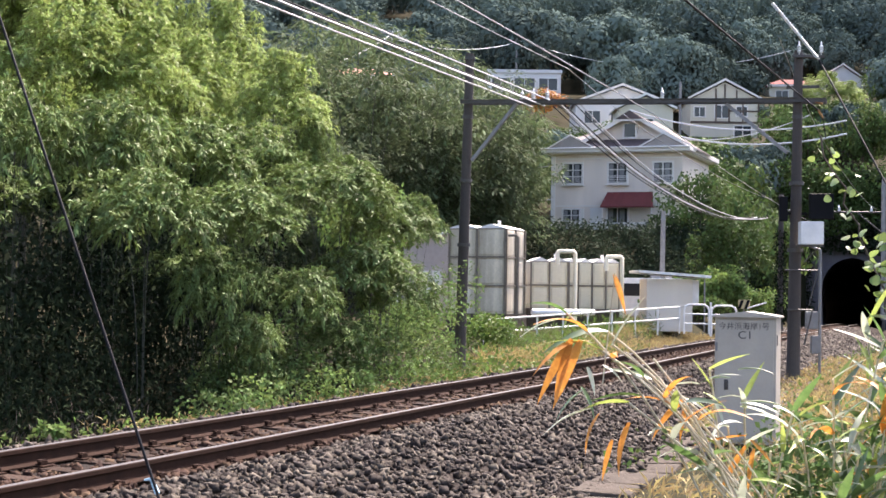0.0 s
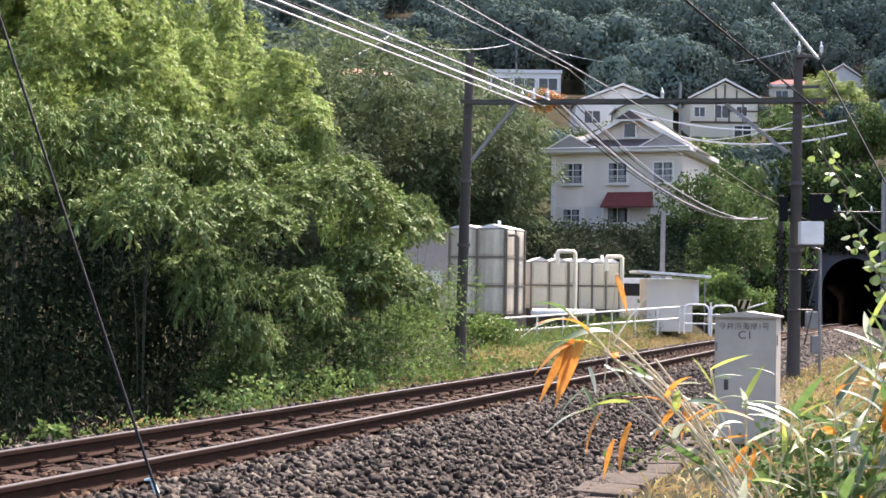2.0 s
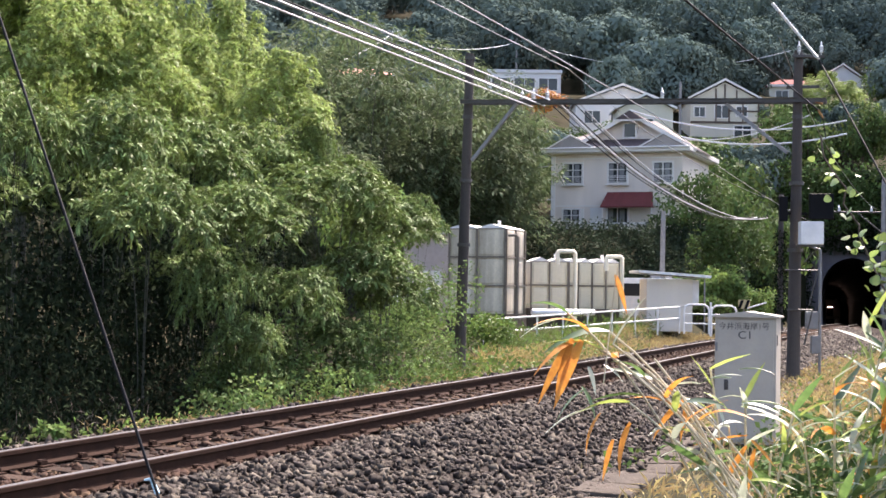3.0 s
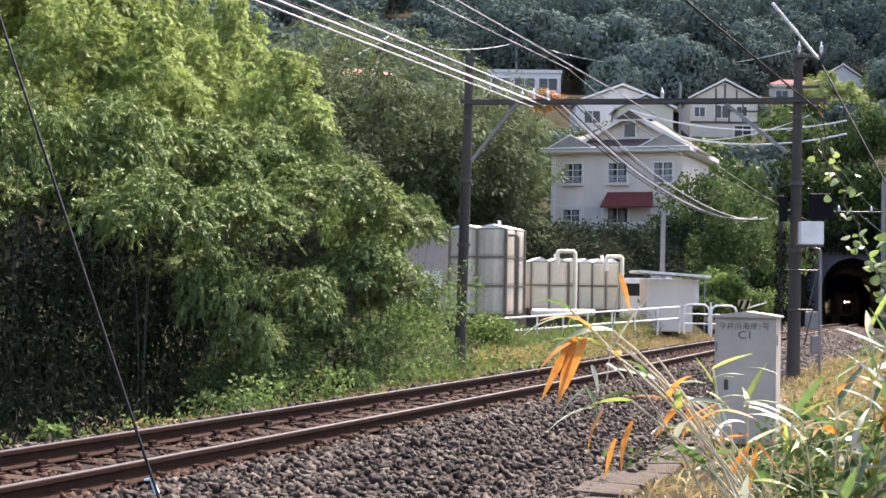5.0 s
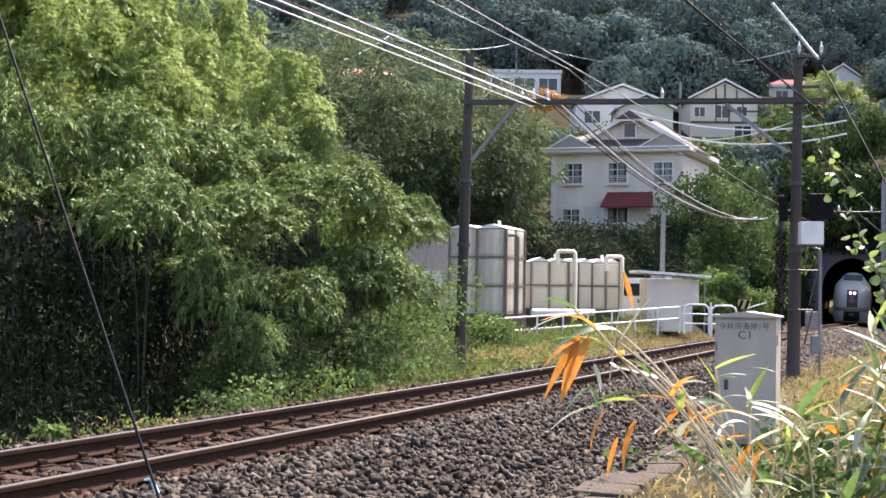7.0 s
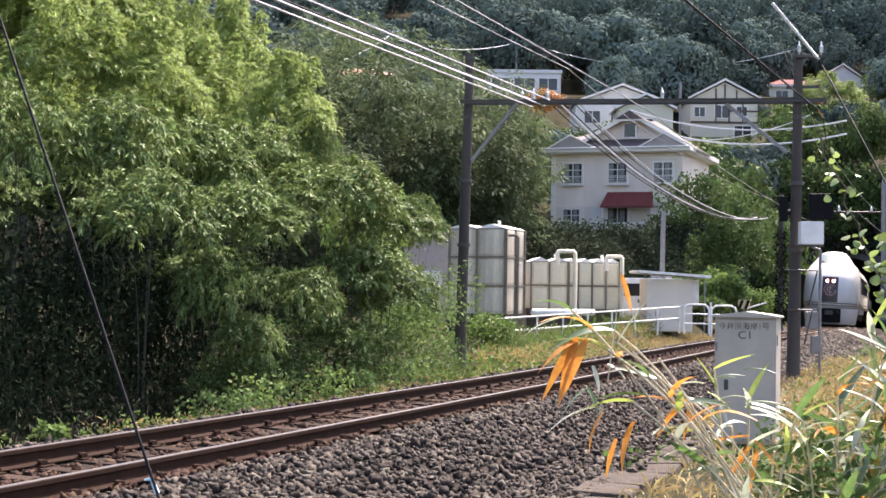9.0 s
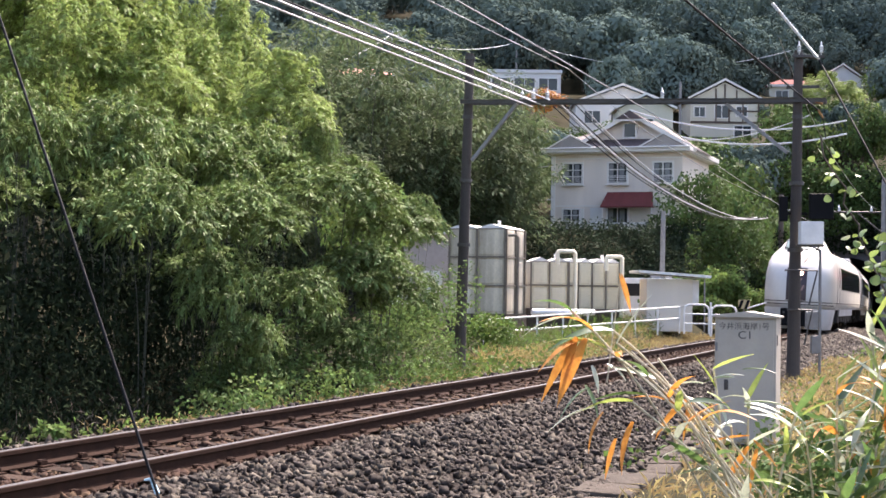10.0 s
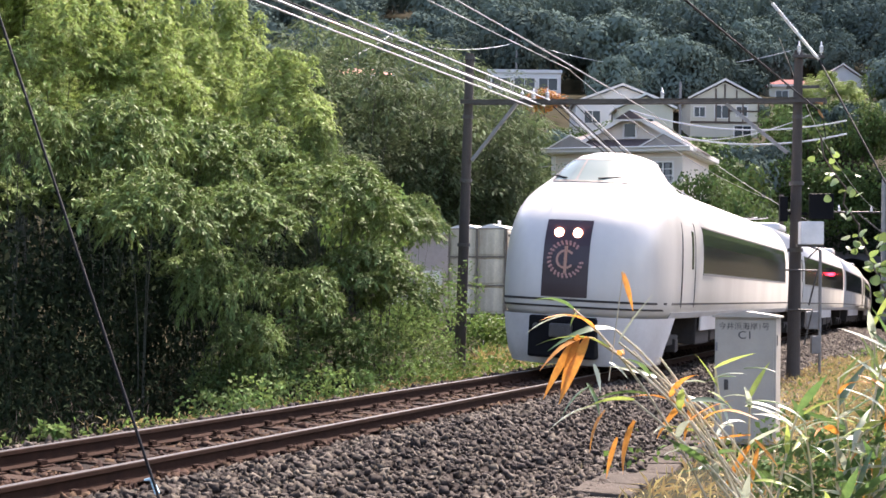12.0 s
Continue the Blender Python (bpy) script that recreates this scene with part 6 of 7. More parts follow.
# lighter trees round the houses
MID = [tree_meshes(51, 5.0, 2.4, 36, 72, 0.31, M_LEAF, 0.12, low=0.1), tree_meshes(52, 6.0, 2.2, 36, 72, 0.30, M_LEAF, 0.12, low=0.1), tree_meshes(53, 4.0, 2.6, 36, 72, 0.30, M_LEAF, 0.12, low=0.05)]
ORANGE = tree_meshes(54, 3.0, 2.6, 30, 80, 0.35, M_LEAFORANGE, 0.1, low=0.05)
plant("tree", ORANGE[:2], 10.3, 160, 20.3, 0, (0.85, 0.8), "low tree with orange autumn leaves on the slope", "tree", "", TRUNK)
for x, y, h, w in ((14.6, 86.5, 6.0, 1.0), (16.4, 84, 6.2, 1.0), (16.6, 88, 7.0, 1.0), (13.0, 85.0, 4.2, 0.75), (15.5, 92, 6, 1), (4.4, 90, 6.0, 0.9), (3.0, 88, 5.5, 0.9), (6.2, 86.8, 1.8, 0.7), (9.5, 87.0, 1.3, 0.7), (11.4, 86.8, 1.6, 0.7),
                   (19.6, 104, 8, 1.3), (23, 110, 7, 1.2), (24.5, 116, 6.5, 1.0), (38, 117, 7, 1.2), (36, 112, 8, 1.3), (30, 127, 5, 1.1), (34.5, 127, 6, 1.1), (25.2, 121.5, 6, 1.0), (22.5, 121.5, 6, 1.0), (38, 104, 9, 1.4), (35, 97, 8, 1.3),
                   (16, 110, 7.0, 1.3), (20, 118, 7.0, 1.3), (12, 112, 6.0, 1.2), (8, 108, 6, 1.1), (14, 122, 6, 1.3), (24, 128, 6.5, 1.3), (19, 128, 5, 1.2), (30, 132, 7, 1.3), (28, 142, 4, 1.2), (22, 140, 5, 1.2), (33, 142, 7, 1.3), (38, 150, 8, 1.5), (10, 126, 5, 1.2), (5, 120, 7, 1.3), (0, 114, 8, 1.3), (-6, 110, 8, 1.4)):
    k = rng.randrange(3)
    h = min(h, open_height(x, y, 1.6) + 0.6)
    if h < 0.8:
        continue
    plant("tree", MID[k][:2], x, y, gz(x, y) - 0.2, rng.uniform(0, 360), (w * h / 6 if h < 3 else w, h / (5.0, 6.0, 4.0)[k]), "leafy green garden tree on the slope", "tree", "leafy trees near the houses", TRUNK)


for x, y, h, w in ((47.5, 181, 4.0, 1.3), (50.5, 186, 4.5, 1.4), (54.0, 190, 5.0, 1.5), (57.0, 196, 6.0, 1.6), (45.0, 172, 6.0, 1.4), (49.5, 172, 5.0, 1.4), (53.0, 178, 5.0, 1.4), (41.0, 165, 5.5, 1.4)):
    h = min(h, open_height(x, y, 1.8) + 0.3)
    if h < 0.8:
        continue
    plant("tree", MID[rng.randrange(3)][:2], x, y, gz(x, y) - 0.2, rng.uniform(0, 360), (w, h / 5.0), "leafy green tree below the high houses", "tree", "leafy trees near the houses", TRUNK)
PALE = tree_meshes(55, 4.8, 1.35, 30, 95, 0.15, M_PALELEAF, 0.06, low=0.52)
plant("tree", PALE[:2], -2.0, 41.0, gz(-2.0, 41.0) - 0.1, 20, (1.0, 1.0), "slender young tree with pale green leaves", "tree", "", TRUNK)
MIDP = [tree_meshes(56, 5.0, 2.4, 36, 90, 0.24, M_LEAF, 0.12, low=0.1), tree_meshes(57, 6.0, 2.2, 36, 90, 0.24, M_HEDGE, 0.12, low=0.1), tree_meshes(58, 4.0, 2.6, 36, 90, 0.24, M_HEDGE, 0.12, low=0.05)]
for x, y, h, w, k in ((13.7, 83.6, 5.3, 1.05, 0), (15.3, 84.2, 4.6, 1.0, 1), (16.2, 84.0, 4.6, 0.9, 2)):
    plant("tree", MIDP[k][:2], x, y, gz(x, y) - 0.2, 40 * k, (w, h / (5.0, 6.0, 4.0)[k]), "bushy tree with pale leaves before the house", "tree", "leafy trees near the houses", TRUNK)


def leaf_heap(name, seed, n, place, leaf, material, label, category, ratio=(0.42, 0.62), droop=0.2, up=0.3, kind="stuff"):
    """One mass of leaves: place(rng, n) gives their bases."""
    rg = np.random.default_rng(seed)
    base = place(rg, n)
    al = rg.normal(size=base.shape) + np.array([0, -0.25, up])
    L = leaf * rg.uniform(0.55, 1.3, len(base))
    me = quads(name, leaves(base, unit(al), L, L * rg.uniform(*ratio, len(base)), rg, droop), material)
    return tagged(new(name, me), label, category, kind=kind)


# ivy bank under the house, down to the hut
def ivy_bank(rg, n):
    x = rg.uniform(2.5, 15.2, n)
    u = rg.uniform(0, 1, n)
    lump = 0.7 * np.sin(x * 1.1) * np.sin(x * 0.37 + u * 4) + 0.5 * np.sin(x * 2.3 + u * 7)
    y = 76.5 + u * 6.0 + lump * 0.6 - np.maximum(0, x - 12) * 0.25 + rg.normal(0, 0.25, n)
    z = 0.6 + 4.5 * u ** 0.75 + rg.normal(0, 0.2, n) + lump * 0.15
    return np.stack([x, y, z], axis=1)


leaf_heap("ivy_bank", 61, 26000, ivy_bank, 0.19, M_HEDGE, "dark ivy hanging over the bank below the house", "ivy")


def bush(cx, cy, cz, rx, ry, rz_, lumps=9, seed=1):
    def place(rg, n):
        c = np.random.default_rng(seed).normal(size=(lumps, 3)) * np.array([0.5, 0.5, 0.35])
        k = rg.integers(0, lumps, n)
        q = unit(rg.normal(size=(n, 3))) * (rg.uniform(0.3, 1.0, n) ** 0.5)[:, None] * 0.55
        p = (c[k] + q) * np.array([rx, ry, rz_]) + np.array([cx, cy, cz])
        p[:, 2] = np.maximum(p[:, 2], ground_z(p[:, 0], p[:, 1]) + 0.02)
        return p
    return place


leaf_heap("bush", 62, 5000, bush(12.7, 70.5, 1.7, 1.6, 1.0, 1.1), 0.20, M_PALELEAF, "bright green bush beside the crossing", "bush", kind="thing")
leaf_heap("bush", 101, 6500, bush(13.8, 72.0, 1.45, 1.7, 1.2, 1.25, 12, seed=51), 0.17, M_PALELEAF, "bright green creeper heaped beside the crossing", "bush", kind="thing")


def pole_ivy(rg, n):
    a, z = rg.uniform(0, 6.28, n), rg.uniform(0, 1, n) ** 1.2 * 4.2
    r = 0.14 + 0.16 * np.abs(np.sin(z * 2.1)) * rg.uniform(0.3, 1.0, n)
    return np.stack([15.41 + r * np.cos(a), 70.5 + r * np.sin(a), 0.2 + z], axis=1)


leaf_heap("ivy", 102, 1500, pole_ivy, 0.13, M_LEAFDARK, "dark ivy climbing the far line pole", "ivy")
leaf_heap("bush", 63, 2500, bush(10.6, 62.5, 0.9, 1.5, 0.8, 0.5, seed=2), 0.20, M_LEAF, "low dark bush beside the hut", "bush", kind="thing")
leaf_heap("bush", 64, 3500, bush(13.2, 73.5, 4.0, 1.1, 1.0, 2.2, seed=3), 0.24, M_LEAF, "dark shrub overgrowing the bank", "bush", kind="thing")
leaf_heap("bush", 65, 6000, bush(26.5, 66, 5.0, 2.6, 4.0, 3.2, 14, seed=4), 0.30, M_LEAF, "dark shrubs on the bank beside the line", "bush", kind="thing")
leaf_heap("bush", 66, 7000, bush(33.0, 90, 6.0, 3.5, 6.0, 4.0, 14, seed=5), 0.36, M_LEAF, "dark shrubs on the bank by the tunnel", "bush", kind="thing")
leaf_heap("bush", 67, 4000, bush(22.6, 112, 4.5, 1.6, 3.0, 3.5, 10, seed=6), 0.30, M_HEDGE, "dark shrubs beside the tunnel mouth", "bush", kind="thing")
leaf_heap("bush", 94, 6000, bush(17.6, 104, 5.5, 3.0, 6.0, 2.6, 16, seed=9), 0.36, M_LEAF, "green thicket over the cutting's edge", "bush", kind="thing")
leaf_heap("bush", 95, 5000, bush(17.6, 93, 5.0, 2.2, 4.0, 2.4, 12, seed=10), 0.34, M_LEAF, "green thicket over the cutting's edge", "bush", kind="thing")


def portal_ivy(rg, n):
    a = rg.uniform(-6.5, 6.5, n)
    z = np.where(np.abs(a) > 3.2, rg.uniform(0.5, 11.5, n), rg.uniform(5.7, 12, n))
    p, w = rail_at(S_PORTAL)
    return np.stack([p.x + a * math.sin(w), p.y - 0.45 - a * math.cos(w) - rg.uniform(0, 0.5, n), p.z + z], axis=1)


leaf_heap("bush", 97, 12000, bush(31.6, 123.0, 9.6, 6.0, 1.3, 3.0, 22, seed=41), 0.36, M_LEAF, "dark thicket above the tunnel portal", "bush", kind="thing")
leaf_heap("bush", 98, 4000, bush(37.4, 123.4, 9.8, 3.5, 1.4, 3.0, 12, seed=42), 0.36, M_LEAF, "green thicket above the tunnel portal", "bush", kind="thing")
leaf_heap("ivy", 96, 9000, portal_ivy, 0.34, M_HEDGE, "dark ivy hanging over the tunnel portal", "ivy")
leaf_heap("bush", 68, 3000, bush(1.55, 45.5, 0.35, 1.2, 1.6, 0.7, 10, seed=7), 0.13, M_WEED, "leafy green weeds before the fence", "bush", kind="thing")
leaf_heap("bush", 69, 5000, bush(-0.9, 38.0, 0.45, 1.2, 2.0, 1.05, 12, seed=8), 0.12, M_PALELEAF, "feathery green bush beside the dark pole", "bush", ratio=(0.2, 0.35), kind="thing")


for k, (x, y, z, rx, high) in enumerate(((-2.1, 29.6, 0.15, 0.9, 0.75), (-1.2, 31.0, 0.25, 0.9, 0.8), (-2.9, 28.2, 0.0, 0.8, 0.6), (-0.75, 34.2, 0.75, 1.0, 1.35), (-3.6, 26.6, -0.1, 0.7, 0.5))):
    leaf_heap("bush", 110 + k, 2200, bush(x, y, z, rx, 0.9, high, 10, seed=60 + k), 0.10, M_PALELEAF if k == 3 else M_LEAF, "low leafy shrub at the foot of the bamboo grove", "bush", ratio=(0.3, 0.5), kind="thing")


# weeds and grass along the verge
def verge(y0, y1, o0, o1, hmax, power=2.0):
    def place(rg, n):
        y = rg.uniform(y0, y1, n)
        off = rg.uniform(o0, o1, n)
        x = np.interp(y, TRACK[:, 1], TRACK[:, 0]) + off / 0.943
        p = np.stack([x, y, np.zeros(n)], axis=1)
        tuft = 0.35 + 0.65 * np.abs(np.sin(y * 1.7 + off) * np.sin(y * 0.61 + off * 2.1))
        p[:, 2] = ground_z(x, y) + 0.02 + hmax * tuft * rg.uniform(0, 1, n) ** power
        return p
    return place


# near-black leaf masses: shade inside and under the grove, put into colour
leaf_heap("undergrowth", 70, 42000, verge(14, 36, -13.5, -7.2, 4.6, 0.8), 0.17, M_LEAFDARK, "near-black undergrowth, the grove's inner shade put into its colour", "undergrowth", ratio=(0.3, 0.5), up=-0.6)
leaf_heap("undergrowth", 99, 24000, verge(10, 33, -7.4, -5.0, 3.2, 1.0), 0.09, M_LEAFDARK, "near-black low leaves, the shade under the grove put into their colour", "undergrowth", ratio=(0.25, 0.4), up=-0.6)
leaf_heap("dry_grass", 103, 2600, verge(19, 40, -4.0, -2.7, 0.16), 0.13, M_DRY, "dry straw and dead leaves along the track's edge", "grass", ratio=(0.08, 0.2), up=0.3)
leaf_heap("verge_weeds", 71, 1000, verge(20, 36, -4.0, -2.75, 0.20), 0.085, M_WEED, "low sunlit weeds along the track's edge", "weeds", up=0.8)
leaf_heap("verge_weeds", 72, 3600, verge(30, 50, -5.5, -2.7, 0.45), 0.13, M_WEED, "low green weeds along the track's edge", "weeds", up=0.8)
leaf_heap("verge_weeds", 77, 700, verge(11, 21, -3.9, -2.8, 0.30), 0.085, M_WEED, "sparse weeds at the dark foot of the grove", "weeds", up=0.8)
leaf_heap("dead_stalks", 78, 500, verge(14, 20, -4.2, -3.0, 0.5), 0.22, M_BARK, "brown dead stalks at the foot of the grove", "stalks", ratio=(0.03, 0.06), up=1.8)
leaf_heap("dry_grass", 73, 16000, verge(38, 66, -5.2, -2.3, 0.30), 0.22, M_DRY, "dry yellow grass beside the line", "grass", ratio=(0.06, 0.10), up=1.6)
leaf_heap("dry_grass", 79, 14000, verge(19.5, 45, 3.0, 6.5, 0.10), 0.2, M_DRY, "dry tan grass and straw beside the ballast", "grass", ratio=(0.08, 0.14), up=0.5)
leaf_heap("dry_grass", 74, 26000, verge(12, 60, 4.1, 9.5, 0.10), 0.22, M_DRY, "dry trampled grass beside the line", "grass", ratio=(0.06, 0.12), up=0.7)
leaf_heap("verge_weeds", 75, 5000, verge(15, 60, 3.2, 9.0, 0.30), 0.10, M_WEED, "scattered green weeds beside the line", "weeds", up=0.9)
leaf_heap("grass", 76, 2600, verge(44, 60, -6.8, -4.2, 0.75), 0.35, M_WEED, "tall bright grass before the fence", "grass", ratio=(0.05, 0.09), up=1.8)
for k, (y, off, s_, high) in enumerate(((14.0, -3.1, 0.34, 0.36), (14.9, -3.0, 0.20, 0.22), (16.6, -3.0, 0.16, 0.14), (20.3, -3.1, 0.34, 0.40), (21.4, -3.1, 0.36, 0.34), (22.6, -3.15, 0.40, 0.46), (24.2, -3.2, 0.42, 0.34), (26.0, -3.3, 0.5, 0.38), (28.5, -3.4, 0.6, 0.42), (31.0, -3.6, 0.7, 0.5))):
    q = beside(y, off)
    leaf_heap("weed_bush", 80 + k, 420, bush(q.x, q.y, -0.38 + high * 0.45, s_, s_, high, 8, seed=k), 0.085, M_SASAY if k < 2 else M_LEAF if k % 2 else M_PALELEAF, "small yellow-green weed bush at the bank's edge", "bush", kind="thing")

# ---- loose ballast stones ----
def stones(name, label, material, n, inside):
    rg = np.random.default_rng(5 + inside)
    bm = bmesh.new()
    bmesh.ops.create_cube(bm, size=1.5)
    bmesh.ops.triangulate(bm, faces=bm.faces[:])
    ico_v = np.array([v.co[:] for v in bm.verts])
    ico_f = np.array([[v.index for v in f.verts] for f in bm.faces])
    bm.free()
    y = 5.5 + rg.uniform(0, 1, n) ** 1.5 * 74
    off = rg.uniform(-0.75, 0.75, n) if inside else np.where(rg.uniform(size=n) < 0.86, rg.uniform(0.78, 3.7, n), rg.uniform(-3.0, -0.8, n))
    x = np.interp(y, TRACK[:, 1], TRACK[:, 0]) + off / 0.943
    z = np.interp(off, [b[0] for b in bed], [b[1] for b in bed])
    z = np.maximum(z, ground_z(x, y) + 0.01)
    mid = np.abs(off) < 1.1
    z = np.where(mid, z + 0.004, z) + rg.uniform(-0.01, 0.03, n) * np.where(mid, 0.3, 1.0)
    size = rg.uniform(0.018, 0.050, n) * (1 + np.clip(y - 30, 0, 30) / 45)
    sc = rg.uniform(0.55, 1.15, (n, 1, 3)) * size[:, None, None]
    jit = 1 + rg.uniform(-0.5, 0.45, (n, len(ico_v), 1))
    ax = unit(rg.normal(size=(n, 3)))
    ang = rg.uniform(0, 6.28, n)
    v = ico_v[None] * jit * sc
    c, s_ = np.cos(ang)[:, None, None], np.sin(ang)[:, None, None]
    k = ax[:, None, :]
    v = v * c + np.cross(np.broadcast_to(k, v.shape), v) * s_ + k * (v * k).sum(-1, keepdims=True) * (1 - c)
    v = v + np.stack([x, y, z], axis=1)[:, None, :]
    nv = len(ico_v)
    f = (ico_f[None] + (np.arange(n) * nv)[:, None, None]).reshape(-1, 3)
    me = bpy.data.meshes.new(name)
    me.vertices.add(n * nv)
    me.vertices.foreach_set("co", v.reshape(-1).astype(np.float32))
    me.loops.add(len(f) * 3)
    me.loops.foreach_set("vertex_index", f.reshape(-1).astype(np.int32))
    me.polygons.add(len(f))
    me.polygons.foreach_set("loop_start", np.arange(0, len(f) * 3, 3, dtype=np.int32))
    me.update(calc_edges=True)
    me.materials.append(material)
    tagged(new(name, me), label, "ballast", kind="stuff")


stones("ballast_stones", "loose grey crushed stones of the track bed", M_STONE, 42000, 0)
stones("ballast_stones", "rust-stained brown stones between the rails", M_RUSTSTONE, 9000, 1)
# ---- bamboo grass, vines and weeds at the near right ----
def blade(bend, fold, width, n=7):
    """One long pointed leaf along +x, one metre long."""
    V, F = [], []
    for i in range(n + 1):
        u = i / n
        w = width * (math.sin(math.pi * min(1.0, (u * 0.93 + 0.07)) ** 0.75) ** 0.9) * 0.5 if u < 1 else 0.002
        x, z = u - 0.12 * bend * u * u, -bend * u * u * 0.6
        V += [(x, -w, z + fold * w), (x, 0, z), (x, w, z + fold * w)]
        if i:
            a = 3 * (i - 1)
            F += [(a, a + 3, a + 4, a + 1), (a + 1, a + 4, a + 5, a + 2)]
    return V, F


BLADES = {}
for nm, m_ in (("green", M_SASA), ("yellow", M_SASAY), ("dead", M_SASAD), ("pale", M_SASAP)):
    BLADES[nm] = [raw("leaf", *blade(b_, f_, w_), m_, True) for b_, f_, w_ in ((0.15, 0.3, 0.15), (0.5, 0.35, 0.16), (0.9, 0.3, 0.14))]


def leaf_on(ob, kind, bend, p, way, length, roll=0.0):
    o = new("leaf", BLADES[kind][bend])
    o.parent = ob
    d = Vector(way).normalized()
    q = d.to_track_quat("X", "Z").to_matrix().to_4x4()
    o.matrix_basis = Matrix.Translation(p) @ q @ Matrix.Rotation(radians(roll), 4, "X") @ Matrix.Scale(length, 4)
    if kind == "dead":
        tagged(o, "withered orange leaf")
    return o


def arc(a, b, lift, n=9):
    """A stem from foot a to tip b that first rises and then bends over."""
    a, b = Vector(a), Vector(b)
    m = Vector((a.x * 0.55 + b.x * 0.45, a.y * 0.5 + b.y * 0.5, a.z * 0.42 + b.z * 0.58 + lift * 0.9))
    return [tuple(a * (1 - u) ** 2 + m * 2 * u * (1 - u) + b * u * u) for u in (i / n for i in range(n + 1))]


def sasa(x, y, label, seed, stems, kinds, size=(0.22, 0.34), lean=0.0):
    """A tuft of bamboo grass; stems: (foot dx, dy, tip dx, dy, z, lift, leaves)."""
    z0 = gz(x, y) - 0.03
    ob = thing("bamboo_grass", x, y, z0, label, "bamboo grass", "bamboo grass tufts")
    r = random.Random(seed)
    for fx, fy, tx, ty, tz, lift, n in stems:
        pts = arc((fx + lean * r.uniform(0.4, 1.3), fy + lean * r.uniform(-0.3, 0.3), 0), (tx, ty, tz - z0), lift)
        tube("stem", pts, 0.0055, M_STRAW, ob, n=5)
        for k in range(n):
            u = 1.0 - 0.62 * (k / max(1, n)) ** 1.2
            i = min(len(pts) - 2, int(u * (len(pts) - 1)))
            p, q = Vector(pts[i]), Vector(pts[i + 1])
            way = (q - p).normalized() * 0.7 + Vector((r.uniform(-1, 1), r.uniform(-1, 0.6), r.uniform(-0.45, 0.5)))
            leaf_on(ob, r.choice(kinds), r.randrange(3), p.lerp(q, u * (len(pts) - 1) - i), way, r.uniform(*size), r.uniform(-35, 35))
    return ob


G3, GY = ("green", "pale", "green", "pale", "yellow"), ("green", "pale", "yellow", "dead", "pale")
tuft_a = sasa(1.28, 7.35, "straw-stemmed bamboo grass with withered orange leaves", 3,
              [(0.00, 0.0, -0.72, -0.35, 1.27, 0.30, 5), (0.05, 0.05, -0.62, -0.30, 1.14, 0.28, 2), (0.02, 0.1, -0.55, -0.3, 1.10, 0.22, 2), (-0.03, 0.0, -0.35, -0.2, 0.98, 0.25, 3),
               (0.08, 0.1, -0.15, -0.1, 0.85, 0.25, 4), (-0.06, 0.05, -0.42, -0.25, 0.86, 0.16, 3), (0.0, -0.05, -0.22, -0.3, 0.70, 0.15, 3), (0.1, 0.0, -0.08, -0.15, 0.62, 0.2, 3), (0.05, -0.1, -0.3, 0.1, 1.0, 0.3, 0), (0.1, 0.05, -0.4, 0.0, 1.08, 0.3, 0), (0.12, 0.0, -0.48, -0.1, 1.12, 0.2, 1), (0.0, 0.1, -0.5, -0.1, 1.18, 0.32, 1), (0.06, 0.0, -0.3, -0.2, 1.06, 0.22, 0), (0.15, 0.1, -0.25, 0.0, 0.95, 0.3, 1)], ("green", "pale", "yellow", "dead"), lean=0.5)
za = gz(1.28, 7.35) - 0.03
for p, way, ln, bend, roll in (((0.59, 7.0, 1.15), (-0.17, -0.02, -0.28), 0.34, 0, 60), ((0.63, 7.0, 1.145), (-0.13, 0.0, -0.30), 0.34, 0, 75), ((0.585, 6.98, 1.14), (-0.10, 0.05, -0.34), 0.30, 0, 40), ((0.77, 6.95, 1.445), (0.06, 0.0, -0.17), 0.19, 0, 70),
                               ((1.17, 7.4, 0.86), (-0.22, 0.0, -0.17), 0.27, 1, 50), ((1.18, 7.4, 0.85), (-0.05, 0.0, -0.2), 0.20, 0, 60), ((0.88, 7.2, 0.76), (-0.10, 0.0, -0.22), 0.26, 1, 50), ((0.80, 7.2, 0.68), (-0.06, 0, -0.2), 0.2, 0, 60)):
    leaf_on(tuft_a, "dead", bend, Vector(p) - Vector((1.28, 7.35, za)), way, ln, roll)
bm = bmesh.new()
rod(bm, (0.775 - 1.28, 6.95 - 7.35, 1.45 - za), (0.73 - 1.28, 7.0 - 7.35, 0.95 - za), 0.003, n=5)
part("stem", bm, M_STRAW, tuft_a)

